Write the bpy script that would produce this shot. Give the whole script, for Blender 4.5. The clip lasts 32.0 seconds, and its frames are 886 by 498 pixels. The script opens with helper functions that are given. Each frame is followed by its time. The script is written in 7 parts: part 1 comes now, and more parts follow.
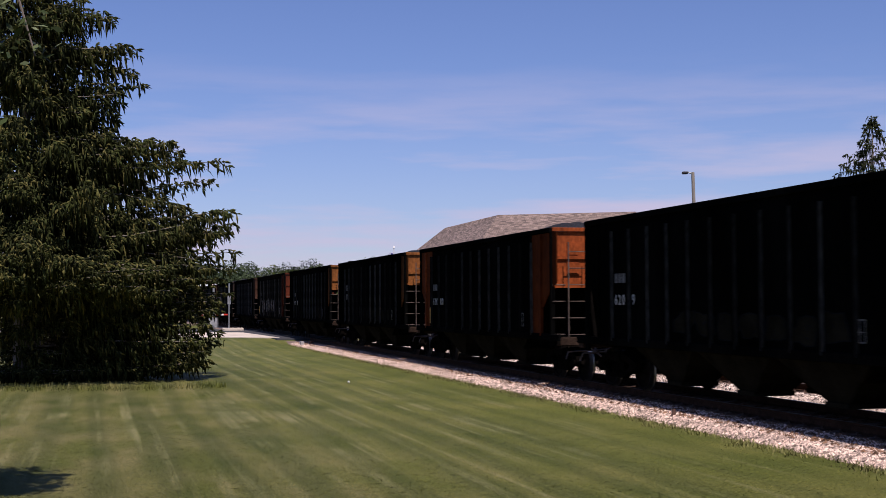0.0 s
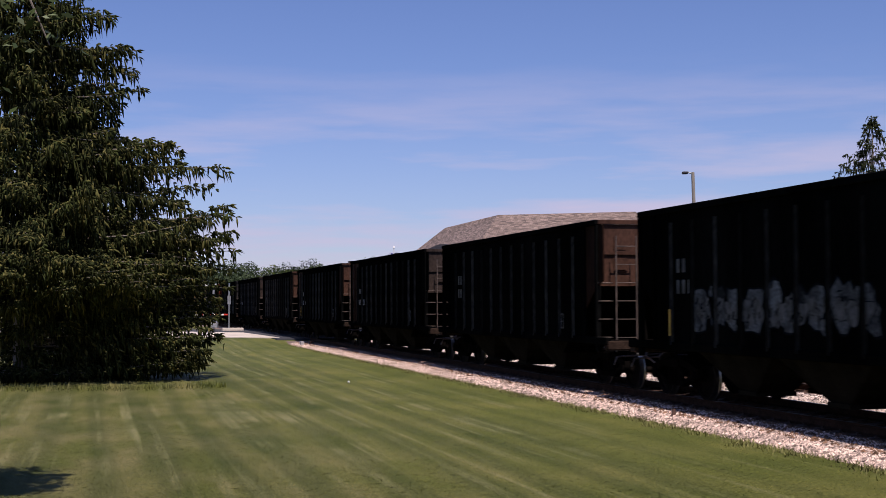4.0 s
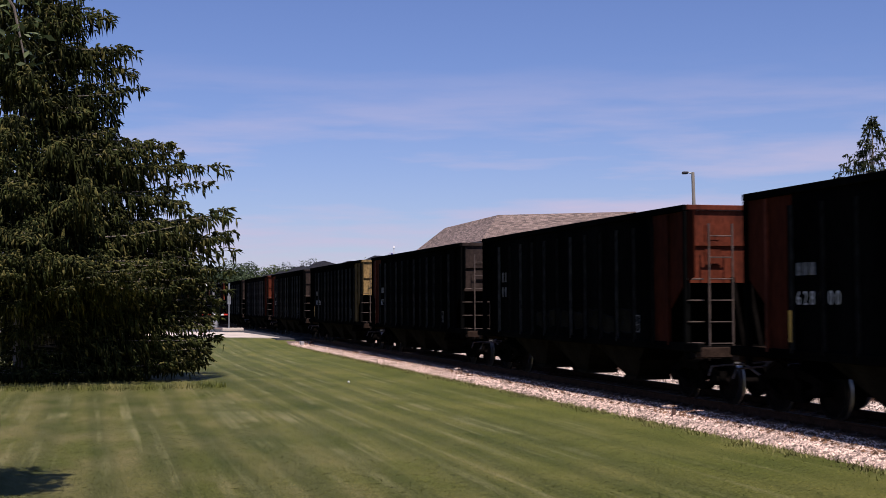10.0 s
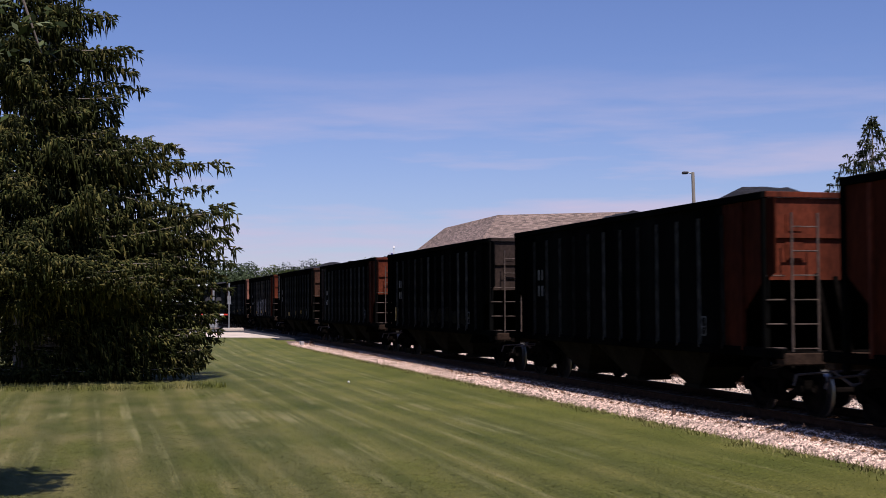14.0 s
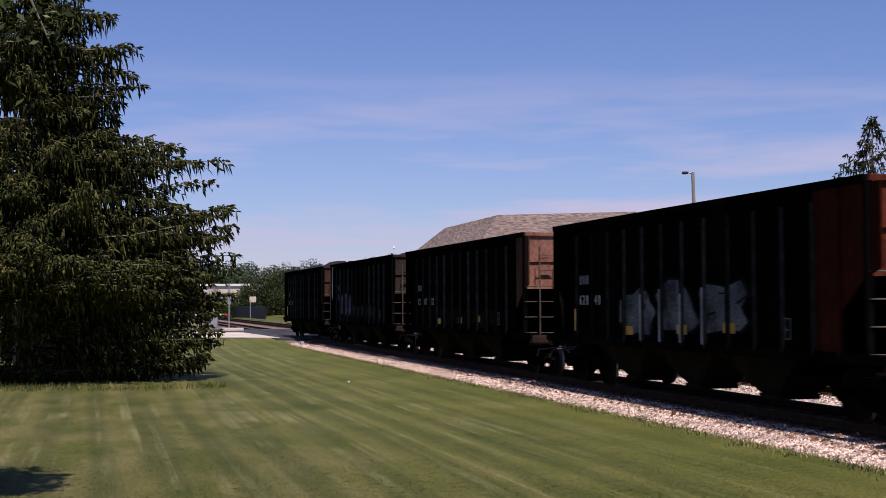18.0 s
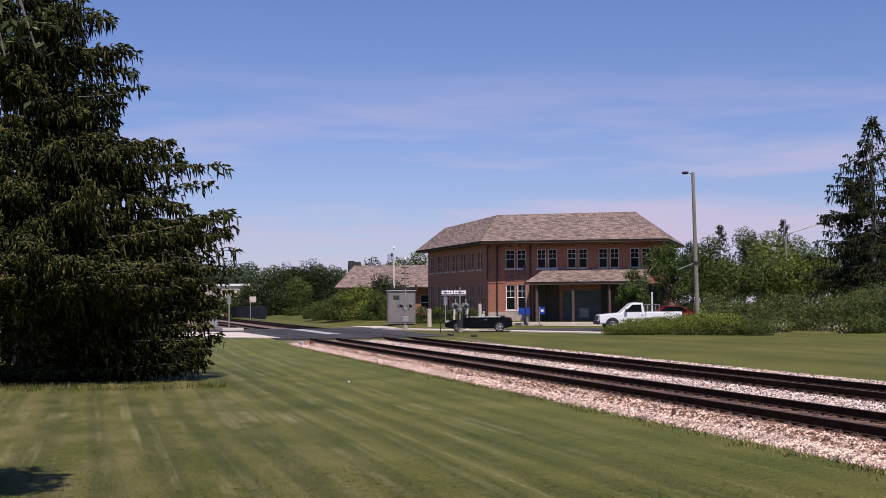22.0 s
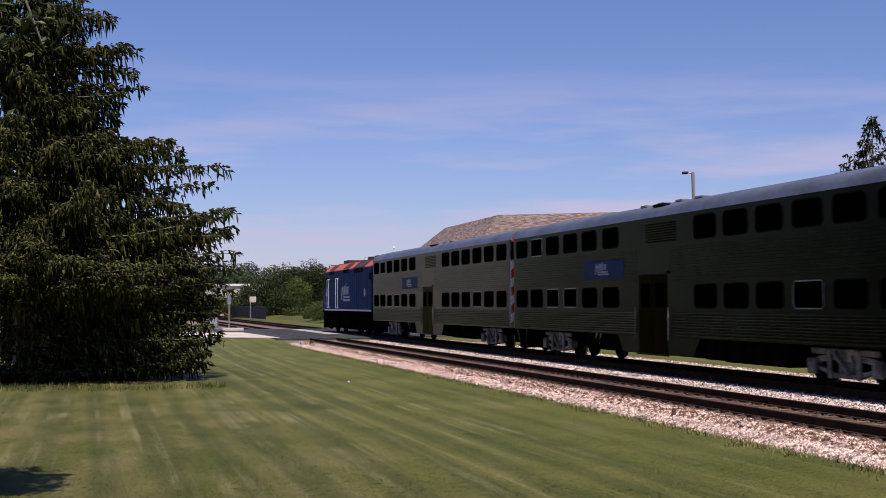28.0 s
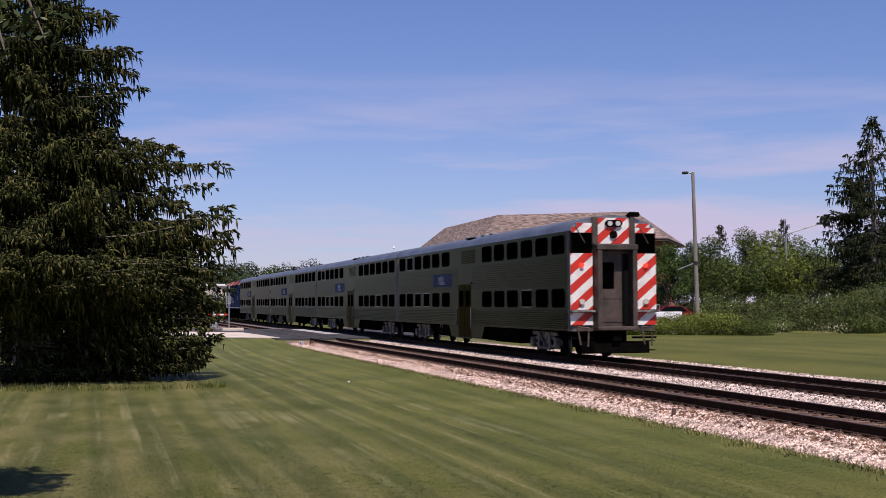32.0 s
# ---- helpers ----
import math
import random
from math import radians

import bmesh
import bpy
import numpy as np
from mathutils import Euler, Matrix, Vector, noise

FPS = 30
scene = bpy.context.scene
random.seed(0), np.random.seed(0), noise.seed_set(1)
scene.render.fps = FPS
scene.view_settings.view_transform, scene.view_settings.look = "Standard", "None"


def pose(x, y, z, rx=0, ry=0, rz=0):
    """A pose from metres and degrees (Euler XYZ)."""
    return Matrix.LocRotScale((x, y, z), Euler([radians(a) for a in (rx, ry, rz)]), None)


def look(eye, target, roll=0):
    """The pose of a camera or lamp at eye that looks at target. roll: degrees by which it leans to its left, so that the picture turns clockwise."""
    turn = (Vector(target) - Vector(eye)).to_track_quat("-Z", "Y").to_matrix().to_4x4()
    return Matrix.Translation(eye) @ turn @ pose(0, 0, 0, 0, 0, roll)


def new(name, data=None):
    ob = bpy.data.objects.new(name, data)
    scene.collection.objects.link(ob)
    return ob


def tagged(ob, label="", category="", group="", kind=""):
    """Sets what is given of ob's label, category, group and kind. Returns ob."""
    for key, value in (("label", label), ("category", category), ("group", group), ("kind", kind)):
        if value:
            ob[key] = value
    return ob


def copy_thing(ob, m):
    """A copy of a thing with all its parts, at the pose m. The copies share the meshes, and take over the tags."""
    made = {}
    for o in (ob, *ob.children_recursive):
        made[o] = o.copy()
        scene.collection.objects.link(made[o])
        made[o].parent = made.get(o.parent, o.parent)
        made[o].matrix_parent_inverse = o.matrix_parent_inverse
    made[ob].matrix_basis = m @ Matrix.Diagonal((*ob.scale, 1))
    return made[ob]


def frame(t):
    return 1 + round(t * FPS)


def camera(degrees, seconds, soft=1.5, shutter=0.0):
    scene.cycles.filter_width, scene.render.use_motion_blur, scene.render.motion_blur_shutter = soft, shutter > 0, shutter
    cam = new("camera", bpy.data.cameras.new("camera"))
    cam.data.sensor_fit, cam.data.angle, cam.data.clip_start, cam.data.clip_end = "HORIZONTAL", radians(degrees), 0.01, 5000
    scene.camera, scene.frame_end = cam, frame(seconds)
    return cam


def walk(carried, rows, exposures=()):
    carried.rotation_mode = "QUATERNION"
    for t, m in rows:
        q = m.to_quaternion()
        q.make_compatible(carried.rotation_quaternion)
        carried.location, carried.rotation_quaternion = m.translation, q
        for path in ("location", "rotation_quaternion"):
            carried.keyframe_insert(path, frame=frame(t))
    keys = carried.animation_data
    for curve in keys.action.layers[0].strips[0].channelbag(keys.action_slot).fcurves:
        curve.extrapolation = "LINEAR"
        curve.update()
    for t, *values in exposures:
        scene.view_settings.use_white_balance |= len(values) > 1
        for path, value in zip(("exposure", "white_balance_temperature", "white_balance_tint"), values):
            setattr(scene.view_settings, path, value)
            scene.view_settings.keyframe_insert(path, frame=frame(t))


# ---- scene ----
# World: the lawn is z = 0, the two tracks run along y, x is the distance across from the camera.
RAIL = 0.30            # top of the rails
NEAR, FAR = 12.17, 16.51   # centre lines of the two tracks
EYE = (0.0, 0.0, 2.18)
YAW, TILT, ROLL = 15.01, 2.42, -0.21
cam = camera(37.93, 32.0, soft=0.55, shutter=0.2)
AIM = (EYE[0] + 50 * math.sin(radians(YAW)), EYE[1] + 50 * math.cos(radians(YAW)), EYE[2] + 50 * math.tan(radians(TILT)))
HOLD = look(EYE, AIM, ROLL)
walk(cam, [(0.0, HOLD), (32.0, HOLD)], [(0.0, 0.0, 6570, 21.5), (32.0, 0.0, 6570, 21.5)])

# ---------------------------------------------------------------- light
SUN_EL, SUN_AZ = 60.5, 178.0   # azimuth clockwise from +y
world = bpy.data.worlds.new("sky")
scene.world = world
world.use_nodes = True
wn, wl = world.node_tree.nodes, world.node_tree.links
wn.clear()
w_out = wn.new("ShaderNodeOutputWorld")
w_bg = wn.new("ShaderNodeBackground")
w_sky = wn.new("ShaderNodeTexSky")
w_sky.sky_type = "NISHITA"
w_sky.sun_disc = False
w_sky.sun_elevation, w_sky.sun_rotation = radians(SUN_EL), radians(SUN_AZ)
w_sky.air_density, w_sky.dust_density, w_sky.ozone_density = 1.0, 0.2, 4.5
w_bg.inputs["Strength"].default_value = 0.080
# thin streaks of high cloud, low over the horizon
w_tc = wn.new("ShaderNodeTexCoord")
w_map = wn.new("ShaderNodeMapping")
w_map.inputs["Scale"].default_value = (1.6, 1.6, 14.0)
w_noise = wn.new("ShaderNodeTexNoise")
w_noise.inputs["Scale"].default_value = 2.2
w_noise.inputs["Detail"].default_value = 6.0
w_noise.inputs["Roughness"].default_value = 0.55
w_ramp = wn.new("ShaderNodeValToRGB")
w_ramp.color_ramp.elements[0].position, w_ramp.color_ramp.elements[0].color = 0.45, (0.05, 0.05, 0.05, 1)
w_ramp.color_ramp.elements[1].position, w_ramp.color_ramp.elements[1].color = 0.62, (1, 1, 1, 1)
w_sep = wn.new("ShaderNodeSeparateXYZ")
w_low = wn.new("ShaderNodeMapRange")
w_low.inputs["From Min"].default_value, w_low.inputs["From Max"].default_value = 0.19, 0.045
w_low.inputs["To Min"].default_value, w_low.inputs["To Max"].default_value = 0.0, 1.0
w_mul = wn.new("ShaderNodeMath")
w_mul.operation = "MULTIPLY"
w_mix = wn.new("ShaderNodeMix")
w_mix.data_type = "RGBA"
w_mix.inputs["B"].default_value = (7.0, 6.7, 8.6, 1)
w_tint = wn.new("ShaderNodeMix")
w_tint.data_type, w_tint.blend_type = "RGBA", "MULTIPLY"
w_tint.inputs["Factor"].default_value = 1.0
w_tint.inputs["B"].default_value = (0.95, 1.0, 1.30, 1)
wl.new(w_tc.outputs["Generated"], w_map.inputs["Vector"])
wl.new(w_map.outputs["Vector"], w_noise.inputs["Vector"])
wl.new(w_noise.outputs["Fac"], w_ramp.inputs["Fac"])
wl.new(w_tc.outputs["Generated"], w_sep.inputs["Vector"])
wl.new(w_sep.outputs["Z"], w_low.inputs["Value"])
wl.new(w_ramp.outputs["Color"], w_mul.inputs[0])
wl.new(w_low.outputs["Result"], w_mul.inputs[1])
wl.new(w_mul.outputs["Value"], w_mix.inputs["Factor"])
wl.new(w_sky.outputs["Color"], w_tint.inputs["A"])
wl.new(w_tint.outputs["Result"], w_mix.inputs["A"])
wl.new(w_mix.outputs["Result"], w_bg.inputs["Color"])
wl.new(w_bg.outputs["Background"], w_out.inputs["Surface"])

sun = new("sun", bpy.data.lights.new("sun", "SUN"))
sun.data.energy, sun.data.angle, sun.data.color = 5.0, radians(0.53), (1.0, 0.95, 0.87)
_el, _az = radians(SUN_EL), radians(SUN_AZ)
SUN_DIR = Vector((math.sin(_az) * math.cos(_el), math.cos(_az) * math.cos(_el), math.sin(_el)))
sun.matrix_world = look(SUN_DIR * 200, (0, 0, 0))


# ---------------------------------------------------------------- materials
def mat(name, color, rough=0.6, metal=0.0, var=0.25, scale=6.0, fine=60.0, bump=0.0, color2=None, spec=0.5, island=0.0, obj=0.0, coat=0.0, stretch=(1, 1, 1)):
    """A surface with variation at two scales (patches and grain), relief, and a shift per island or per object."""
    m = bpy.data.materials.new(name)
    m.use_nodes = True
    n, l = m.node_tree.nodes, m.node_tree.links
    b = n["Principled BSDF"]
    b.inputs["Roughness"].default_value, b.inputs["Metallic"].default_value = rough, metal
    b.inputs["Specular IOR Level"].default_value = spec
    if coat:
        b.inputs["Coat Weight"].default_value, b.inputs["Coat Roughness"].default_value = coat, 0.08
    tc = n.new("ShaderNodeTexCoord")
    mp = n.new("ShaderNodeMapping")
    mp.inputs["Scale"].default_value = stretch
    l.new(tc.outputs["Object"], mp.inputs["Vector"])
    n1, n2 = n.new("ShaderNodeTexNoise"), n.new("ShaderNodeTexNoise")
    n1.inputs["Scale"].default_value, n2.inputs["Scale"].default_value = scale, fine
    n1.inputs["Detail"].default_value, n2.inputs["Detail"].default_value = 4.0, 3.0
    for q in (n1, n2):
        l.new(mp.outputs["Vector"], q.inputs["Vector"])
    r = n.new("ShaderNodeValToRGB")
    c2 = color2 or [c * (1 - var) for c in color]
    c1 = color if color2 else [min(1, c * (1 + var)) for c in color]
    e = r.color_ramp.elements
    e[0].position, e[0].color = 0.34, (*c2, 1)
    e[1].position, e[1].color = 0.66, (*c1, 1)
    l.new(n1.outputs["Fac"], r.inputs["Fac"])
    out = r.outputs["Color"]
    hs = n.new("ShaderNodeHueSaturation")
    v = n.new("ShaderNodeMapRange")
    v.inputs["From Min"].default_value, v.inputs["From Max"].default_value = 0.3, 0.7
    v.inputs["To Min"].default_value, v.inputs["To Max"].default_value = 1 - var * 0.7, 1 + var * 0.7
    l.new(n2.outputs["Fac"], v.inputs["Value"])
    val = v.outputs["Result"]
    for amount, node, socket in ((island, "ShaderNodeNewGeometry", "Random Per Island"), (obj, "ShaderNodeObjectInfo", "Random")):
        if amount:
            g = n.new(node)
            k = n.new("ShaderNodeMapRange")
            k.inputs["To Min"].default_value, k.inputs["To Max"].default_value = 1 - amount, 1 + amount
            l.new(g.outputs[socket], k.inputs["Value"])
            mu = n.new("ShaderNodeMath")
            mu.operation = "MULTIPLY"
            l.new(val, mu.inputs[0]), l.new(k.outputs["Result"], mu.inputs[1])
            val = mu.outputs["Value"]
    l.new(val, hs.inputs["Value"])
    l.new(out, hs.inputs["Color"])
    l.new(hs.outputs["Color"], b.inputs["Base Color"])
    if bump:
        bp = n.new("ShaderNodeBump")
        bp.inputs["Strength"].default_value, bp.inputs["Distance"].default_value = bump, 0.02
        l.new(n2.outputs["Fac"], bp.inputs["Height"])
        l.new(bp.outputs["Normal"], b.inputs["Normal"])
    return m


def leafy(name, color, var=0.45, rough=0.55, second=None, patch=0.25):
    """Foliage: every leaf its own shade, some of a second hue."""
    m = mat(name, color, rough, var=patch, scale=0.7, fine=3.0, island=var, spec=0.1)
    if second:
        n, l = m.node_tree.nodes, m.node_tree.links
        hs = n["Hue/Saturation/Value"]
        old = hs.inputs["Color"].links[0].from_socket
        g, r, k = n.new("ShaderNodeNewGeometry"), n.new("ShaderNodeMapRange"), n.new("ShaderNodeMix")
        r.inputs["From Min"].default_value, r.inputs["From Max"].default_value = 0.70, 0.88
        k.data_type = "RGBA"
        k.inputs["B"].default_value = (*second, 1)
        l.new(g.outputs["Random Per Island"], r.inputs["Value"]), l.new(r.outputs["Result"], k.inputs["Factor"])
        l.new(old, k.inputs["A"]), l.new(k.outputs["Result"], hs.inputs["Color"])
    return m


# ---------------------------------------------------------------- mesh helpers
def part(name, bm, material, parent=None, label=""):
    me = bpy.data.meshes.new(name)
    bm.to_mesh(me)
    bm.free()
    mats = material if isinstance(material, (list, tuple)) else [material]
    for m in mats:
        me.materials.append(m)
    ob = new(name, me)
    if parent:
        ob.parent = parent
    if label:
        ob["label"] = label
    return ob


def raw(name, verts, faces, material, parent=None, smooth=False, label=""):
    me = bpy.data.meshes.new(name)
    me.from_pydata(verts, [], faces)
    mats = material if isinstance(material, (list, tuple)) else [material]
    for m in mats:
        me.materials.append(m)
    if smooth:
        me.polygons.foreach_set("use_smooth", [True] * len(me.polygons))
    me.update()
    ob = new(name, me)
    if parent:
        ob.parent = parent
    if label:
        ob["label"] = label
    return ob


def again(name, ob, m, parent=None):
    """One more object on the same mesh."""
    o = new(name, ob.data)
    o.matrix_basis = m
    if parent:
        o.parent = parent
    return o


def empty(name, m=None):
    e = new(name)
    e.empty_display_size = 0.2
    if m:
        e.matrix_basis = m
    return e


def box(bm, x0, x1, y0, y1, z0, z1, bevel=0.0, mi=0):
    r = bmesh.ops.create_cube(bm, size=1.0, matrix=Matrix.LocRotScale(((x0 + x1) / 2, (y0 + y1) / 2, (z0 + z1) / 2), None, (abs(x1 - x0), abs(y1 - y0), abs(z1 - z0))))
    fs = {f for v in r["verts"] for f in v.link_faces}
    for f in fs:
        f.material_index = mi
    if bevel:
        es = {e for v in r["verts"] for e in v.link_edges}
        k = bmesh.ops.bevel(bm, geom=list(es), offset=bevel, segments=1, affect="EDGES")
        for f in k["faces"]:
            f.material_index = mi
    return bm


def B(*a, **k):
    return box(bmesh.new(), *a, **k)


def rod(bm, a, b, r, seg=8, r2=None, caps=True):
    a, b = Vector(a), Vector(b)
    d = b - a
    m = Matrix.Translation((a + b) / 2) @ d.to_track_quat("Z", "Y").to_matrix().to_4x4()
    bmesh.ops.create_cone(bm, cap_ends=caps, segments=seg, radius1=r, radius2=r if r2 is None else r2, depth=d.length, matrix=m)
    return bm


def R(a, b, r, seg=8, r2=None):
    return rod(bmesh.new(), a, b, r, seg, r2)


def prism(bm, prof, axis, a, b, mi=0):
    """A profile of (u, v) pairs swept from a to b along 'x' (u = y, v = z), 'y' (u = x, v = z) or 'z' (u = x, v = y)."""
    def at(u, v, w):
        return {"x": (w, u, v), "y": (u, w, v), "z": (u, v, w)}[axis]
    A = [bm.verts.new(at(u, v, a)) for u, v in prof]
    C = [bm.verts.new(at(u, v, b)) for u, v in prof]
    n = len(prof)
    fs = [bm.faces.new((A[i], A[(i + 1) % n], C[(i + 1) % n], C[i])) for i in range(n)]
    fs += [bm.faces.new(A[::-1]), bm.faces.new(C)]
    for f in fs:
        f.material_index = mi
    bmesh.ops.recalc_face_normals(bm, faces=fs)
    return bm


def smooth(ob, angle=40):
    me = ob.data
    me.polygons.foreach_set("use_smooth", [True] * len(me.polygons))
    me.set_sharp_from_angle(angle=radians(angle))
    return ob


def ground_z(x, y):
    """Height of the ground: the lawn is level, the far side rises a little towards the depot."""
    z = 0.24 * min(1, max(0, (x - 19.8) / 3.6))
    if x > 22:
        z += 0.36 * min(1, max(0, (y - 92) / 16.0)) + 0.20 * min(1, max(0, (x - 40) / 20.0))
    if y > 56:
        # the lawn ramps up to the crossing, the track bed only at the road itself
        k = min(1, max(0, (9.9 - x) / 1.2)) if x < 19 else 1
        up = max(k * min(1, (y - 56) / 15.0), min(1, max(0, (y - 69) / 2.0)))
        z = max(z, 0.265 * up * (min(1, max(0, (110 - y) / 10.0)) if x < 19 else 1))
    return z
# ---------------------------------------------------------------- ground, tracks, road
def grass_material(name="mown_grass", relief=True):
    """Mown grass: fine blade noise, dry patches, and mower stripes that run along the tracks."""
    m = bpy.data.materials.new(name)
    m.use_nodes = True
    n, l = m.node_tree.nodes, m.node_tree.links
    b = n["Principled BSDF"]
    b.inputs["Roughness"].default_value, b.inputs["Specular IOR Level"].default_value = 0.8, 0.2
    tc = n.new("ShaderNodeTexCoord")
    def tex(scale, detail, stretch=(1, 1, 1)):
        mp, q = n.new("ShaderNodeMapping"), n.new("ShaderNodeTexNoise")
        mp.inputs["Scale"].default_value = stretch
        q.inputs["Scale"].default_value, q.inputs["Detail"].default_value = scale, detail
        l.new(tc.outputs["Object"], mp.inputs["Vector"]), l.new(mp.outputs["Vector"], q.inputs["Vector"])
        return q.outputs["Fac"]
    def ramp(src, a, ca, c, cc):
        r = n.new("ShaderNodeValToRGB")
        r.color_ramp.elements[0].position, r.color_ramp.elements[0].color = a, (*ca, 1)
        r.color_ramp.elements[1].position, r.color_ramp.elements[1].color = c, (*cc, 1)
        l.new(src, r.inputs["Fac"])
        return r.outputs["Color"]
    def mix(fac, a, c, mode="MIX"):
        k = n.new("ShaderNodeMix")
        k.data_type, k.blend_type = "RGBA", mode
        if isinstance(fac, float):
            k.inputs["Factor"].default_value = fac
        else:
            l.new(fac, k.inputs["Factor"])
        for s, v in (("A", a), ("B", c)):
            l.new(v, k.inputs[s])
        return k.outputs["Result"]
    sep, far = n.new("ShaderNodeSeparateXYZ"), n.new("ShaderNodeMapRange")
    l.new(tc.outputs["Object"], sep.inputs["Vector"]), l.new(sep.outputs["X"], far.inputs["Value"])
    base = ramp(tex(0.35, 4), 0.35, (0.078, 0.094, 0.017), 0.68, (0.118, 0.122, 0.030))
    dry = ramp(tex(0.7, 5, (1.6, 0.6, 1)), 0.36, (0.070, 0.080, 0.017), 0.66, (0.132, 0.122, 0.048))
    # drier towards the spruce, greener towards the tracks
    far.inputs["From Min"].default_value, far.inputs["From Max"].default_value = 8.5, 1.0
    far.inputs["To Min"].default_value, far.inputs["To Max"].default_value = 0.10, 0.95
    c = mix(far.outputs["Result"], base, dry)
    # mower passes run along the tracks: broad bands, and thin pale lines of cut grass between them
    wave, wmap = n.new("ShaderNodeTexWave"), n.new("ShaderNodeMapping")
    wmap.inputs["Scale"].default_value = (1.0, 0.06, 1.0)
    wave.bands_direction = "X"
    wave.inputs["Scale"].default_value, wave.inputs["Distortion"].default_value = 0.36, 7.0
    wave.inputs["Detail"].default_value, wave.inputs["Detail Scale"].default_value = 3.0, 1.4
    l.new(tc.outputs["Object"], wmap.inputs["Vector"]), l.new(wmap.outputs["Vector"], wave.inputs["Vector"])
    band = ramp(wave.outputs["Fac"], 0.20, (0.84, 0.88, 0.85), 0.85, (1.20, 1.16, 1.17))
    side = n.new("ShaderNodeMapRange")
    l.new(sep.outputs["X"], side.inputs["Value"])
    side.inputs["From Min"].default_value, side.inputs["From Max"].default_value = 6.5, 10.5
    side.inputs["To Min"].default_value, side.inputs["To Max"].default_value = 0.95, 0.15
    c = mix(side.outputs["Result"], c, band, "MULTIPLY")
    line = ramp(tex(1.0, 4, (3.6, 0.06, 1)), 0.52, (0, 0, 0), 0.66, (0.9, 0.9, 0.9))
    gaps = ramp(tex(0.5, 4, (1, 0.7, 1)), 0.42, (0.1, 0.1, 0.1), 0.62, (1, 1, 1))
    pale = n.new("ShaderNodeRGB")
    pale.outputs[0].default_value = (0.205, 0.195, 0.090, 1)
    where = n.new("ShaderNodeMath")
    where.operation = "MULTIPLY"
    l.new(mix(1.0, line, gaps, "MULTIPLY"), where.inputs[0]), l.new(side.outputs["Result"], where.inputs[1])
    c = mix(where.outputs["Value"], c, pale.outputs[0])
    beyond, streak = n.new("ShaderNodeMapRange"), ramp(tex(0.6, 4, (0.9, 0.16, 1)), 0.36, (0.074, 0.082, 0.015), 0.68, (0.116, 0.115, 0.024))
    l.new(sep.outputs["X"], beyond.inputs["Value"])
    beyond.inputs["From Min"].default_value, beyond.inputs["From Max"].default_value = 18.0, 21.0
    c = mix(beyond.outputs["Result"], c, streak)
    worn = ramp(tex(0.30, 6, (1.2, 0.6, 1)), 0.36, (0.80, 0.85, 0.78), 0.66, (1.20, 1.15, 1.16))
    c = mix(0.8, c, worn, "MULTIPLY")
    if not relief:
        g, k = n.new("ShaderNodeNewGeometry"), n.new("ShaderNodeValToRGB")
        k.color_ramp.elements[0].position, k.color_ramp.elements[0].color = 0.0, (0.72, 0.76, 0.7, 1)
        k.color_ramp.elements[1].position, k.color_ramp.elements[1].color = 1.0, (1.55, 1.48, 1.45, 1)
        l.new(g.outputs["Random Per Island"], k.inputs["Fac"])
        c = mix(1.0, c, k.outputs["Color"], "MULTIPLY")
    blade = ramp(tex(34, 3, (1.4, 0.5, 1)), 0.32, (0.55, 0.58, 0.5), 0.70, (1.4, 1.37, 1.35))
    c = mix(0.75, c, blade, "MULTIPLY")
    l.new(c, b.inputs["Base Color"])
    if not relief:
        return m
    bp = n.new("ShaderNodeBump")
    bp.inputs["Strength"].default_value, bp.inputs["Distance"].default_value = 0.5, 0.03
    l.new(tex(30, 3, (1.4, 0.6, 1)), bp.inputs["Height"]), l.new(bp.outputs["Normal"], b.inputs["Normal"])
    return m


M_GRASS = grass_material()
M_BALLAST = mat("ballast_bed", (0.17, 0.122, 0.098), 0.9, var=0.45, scale=14, fine=38, bump=0.8)
M_STONE = mat("pink_granite_ballast", (0.46, 0.342, 0.282), 0.9, var=0.3, scale=3, fine=30, island=0.85, spec=0.1)
M_TIE = mat("creosoted_tie", (0.100, 0.058, 0.040), 0.85, var=0.4, scale=4, fine=40, stretch=(0.3, 1, 1), obj=0.35, island=0.3)
M_RAILTOP = mat("worn_rail_head", (0.10, 0.085, 0.075), 0.5, 0.6, var=0.2)
M_RAIL = mat("rusty_rail", (0.046, 0.024, 0.015), 0.9, spec=0.05, var=0.3, scale=6, fine=50)
M_PLATE = mat("rusty_tie_plate", (0.07, 0.04, 0.03), 0.8, var=0.35, scale=8, fine=50)
M_ASPHALT = mat("asphalt", (0.058, 0.058, 0.064), 0.95, var=0.25, scale=1.0, fine=30, spec=0.1)
M_CONCRETE = mat("pale_concrete", (0.56, 0.48, 0.40), 0.85, var=0.12, scale=1.2, fine=25)
M_PANEL = mat("crossing_panel", (0.36, 0.34, 0.34), 0.9, var=0.15, scale=1.2, fine=25)

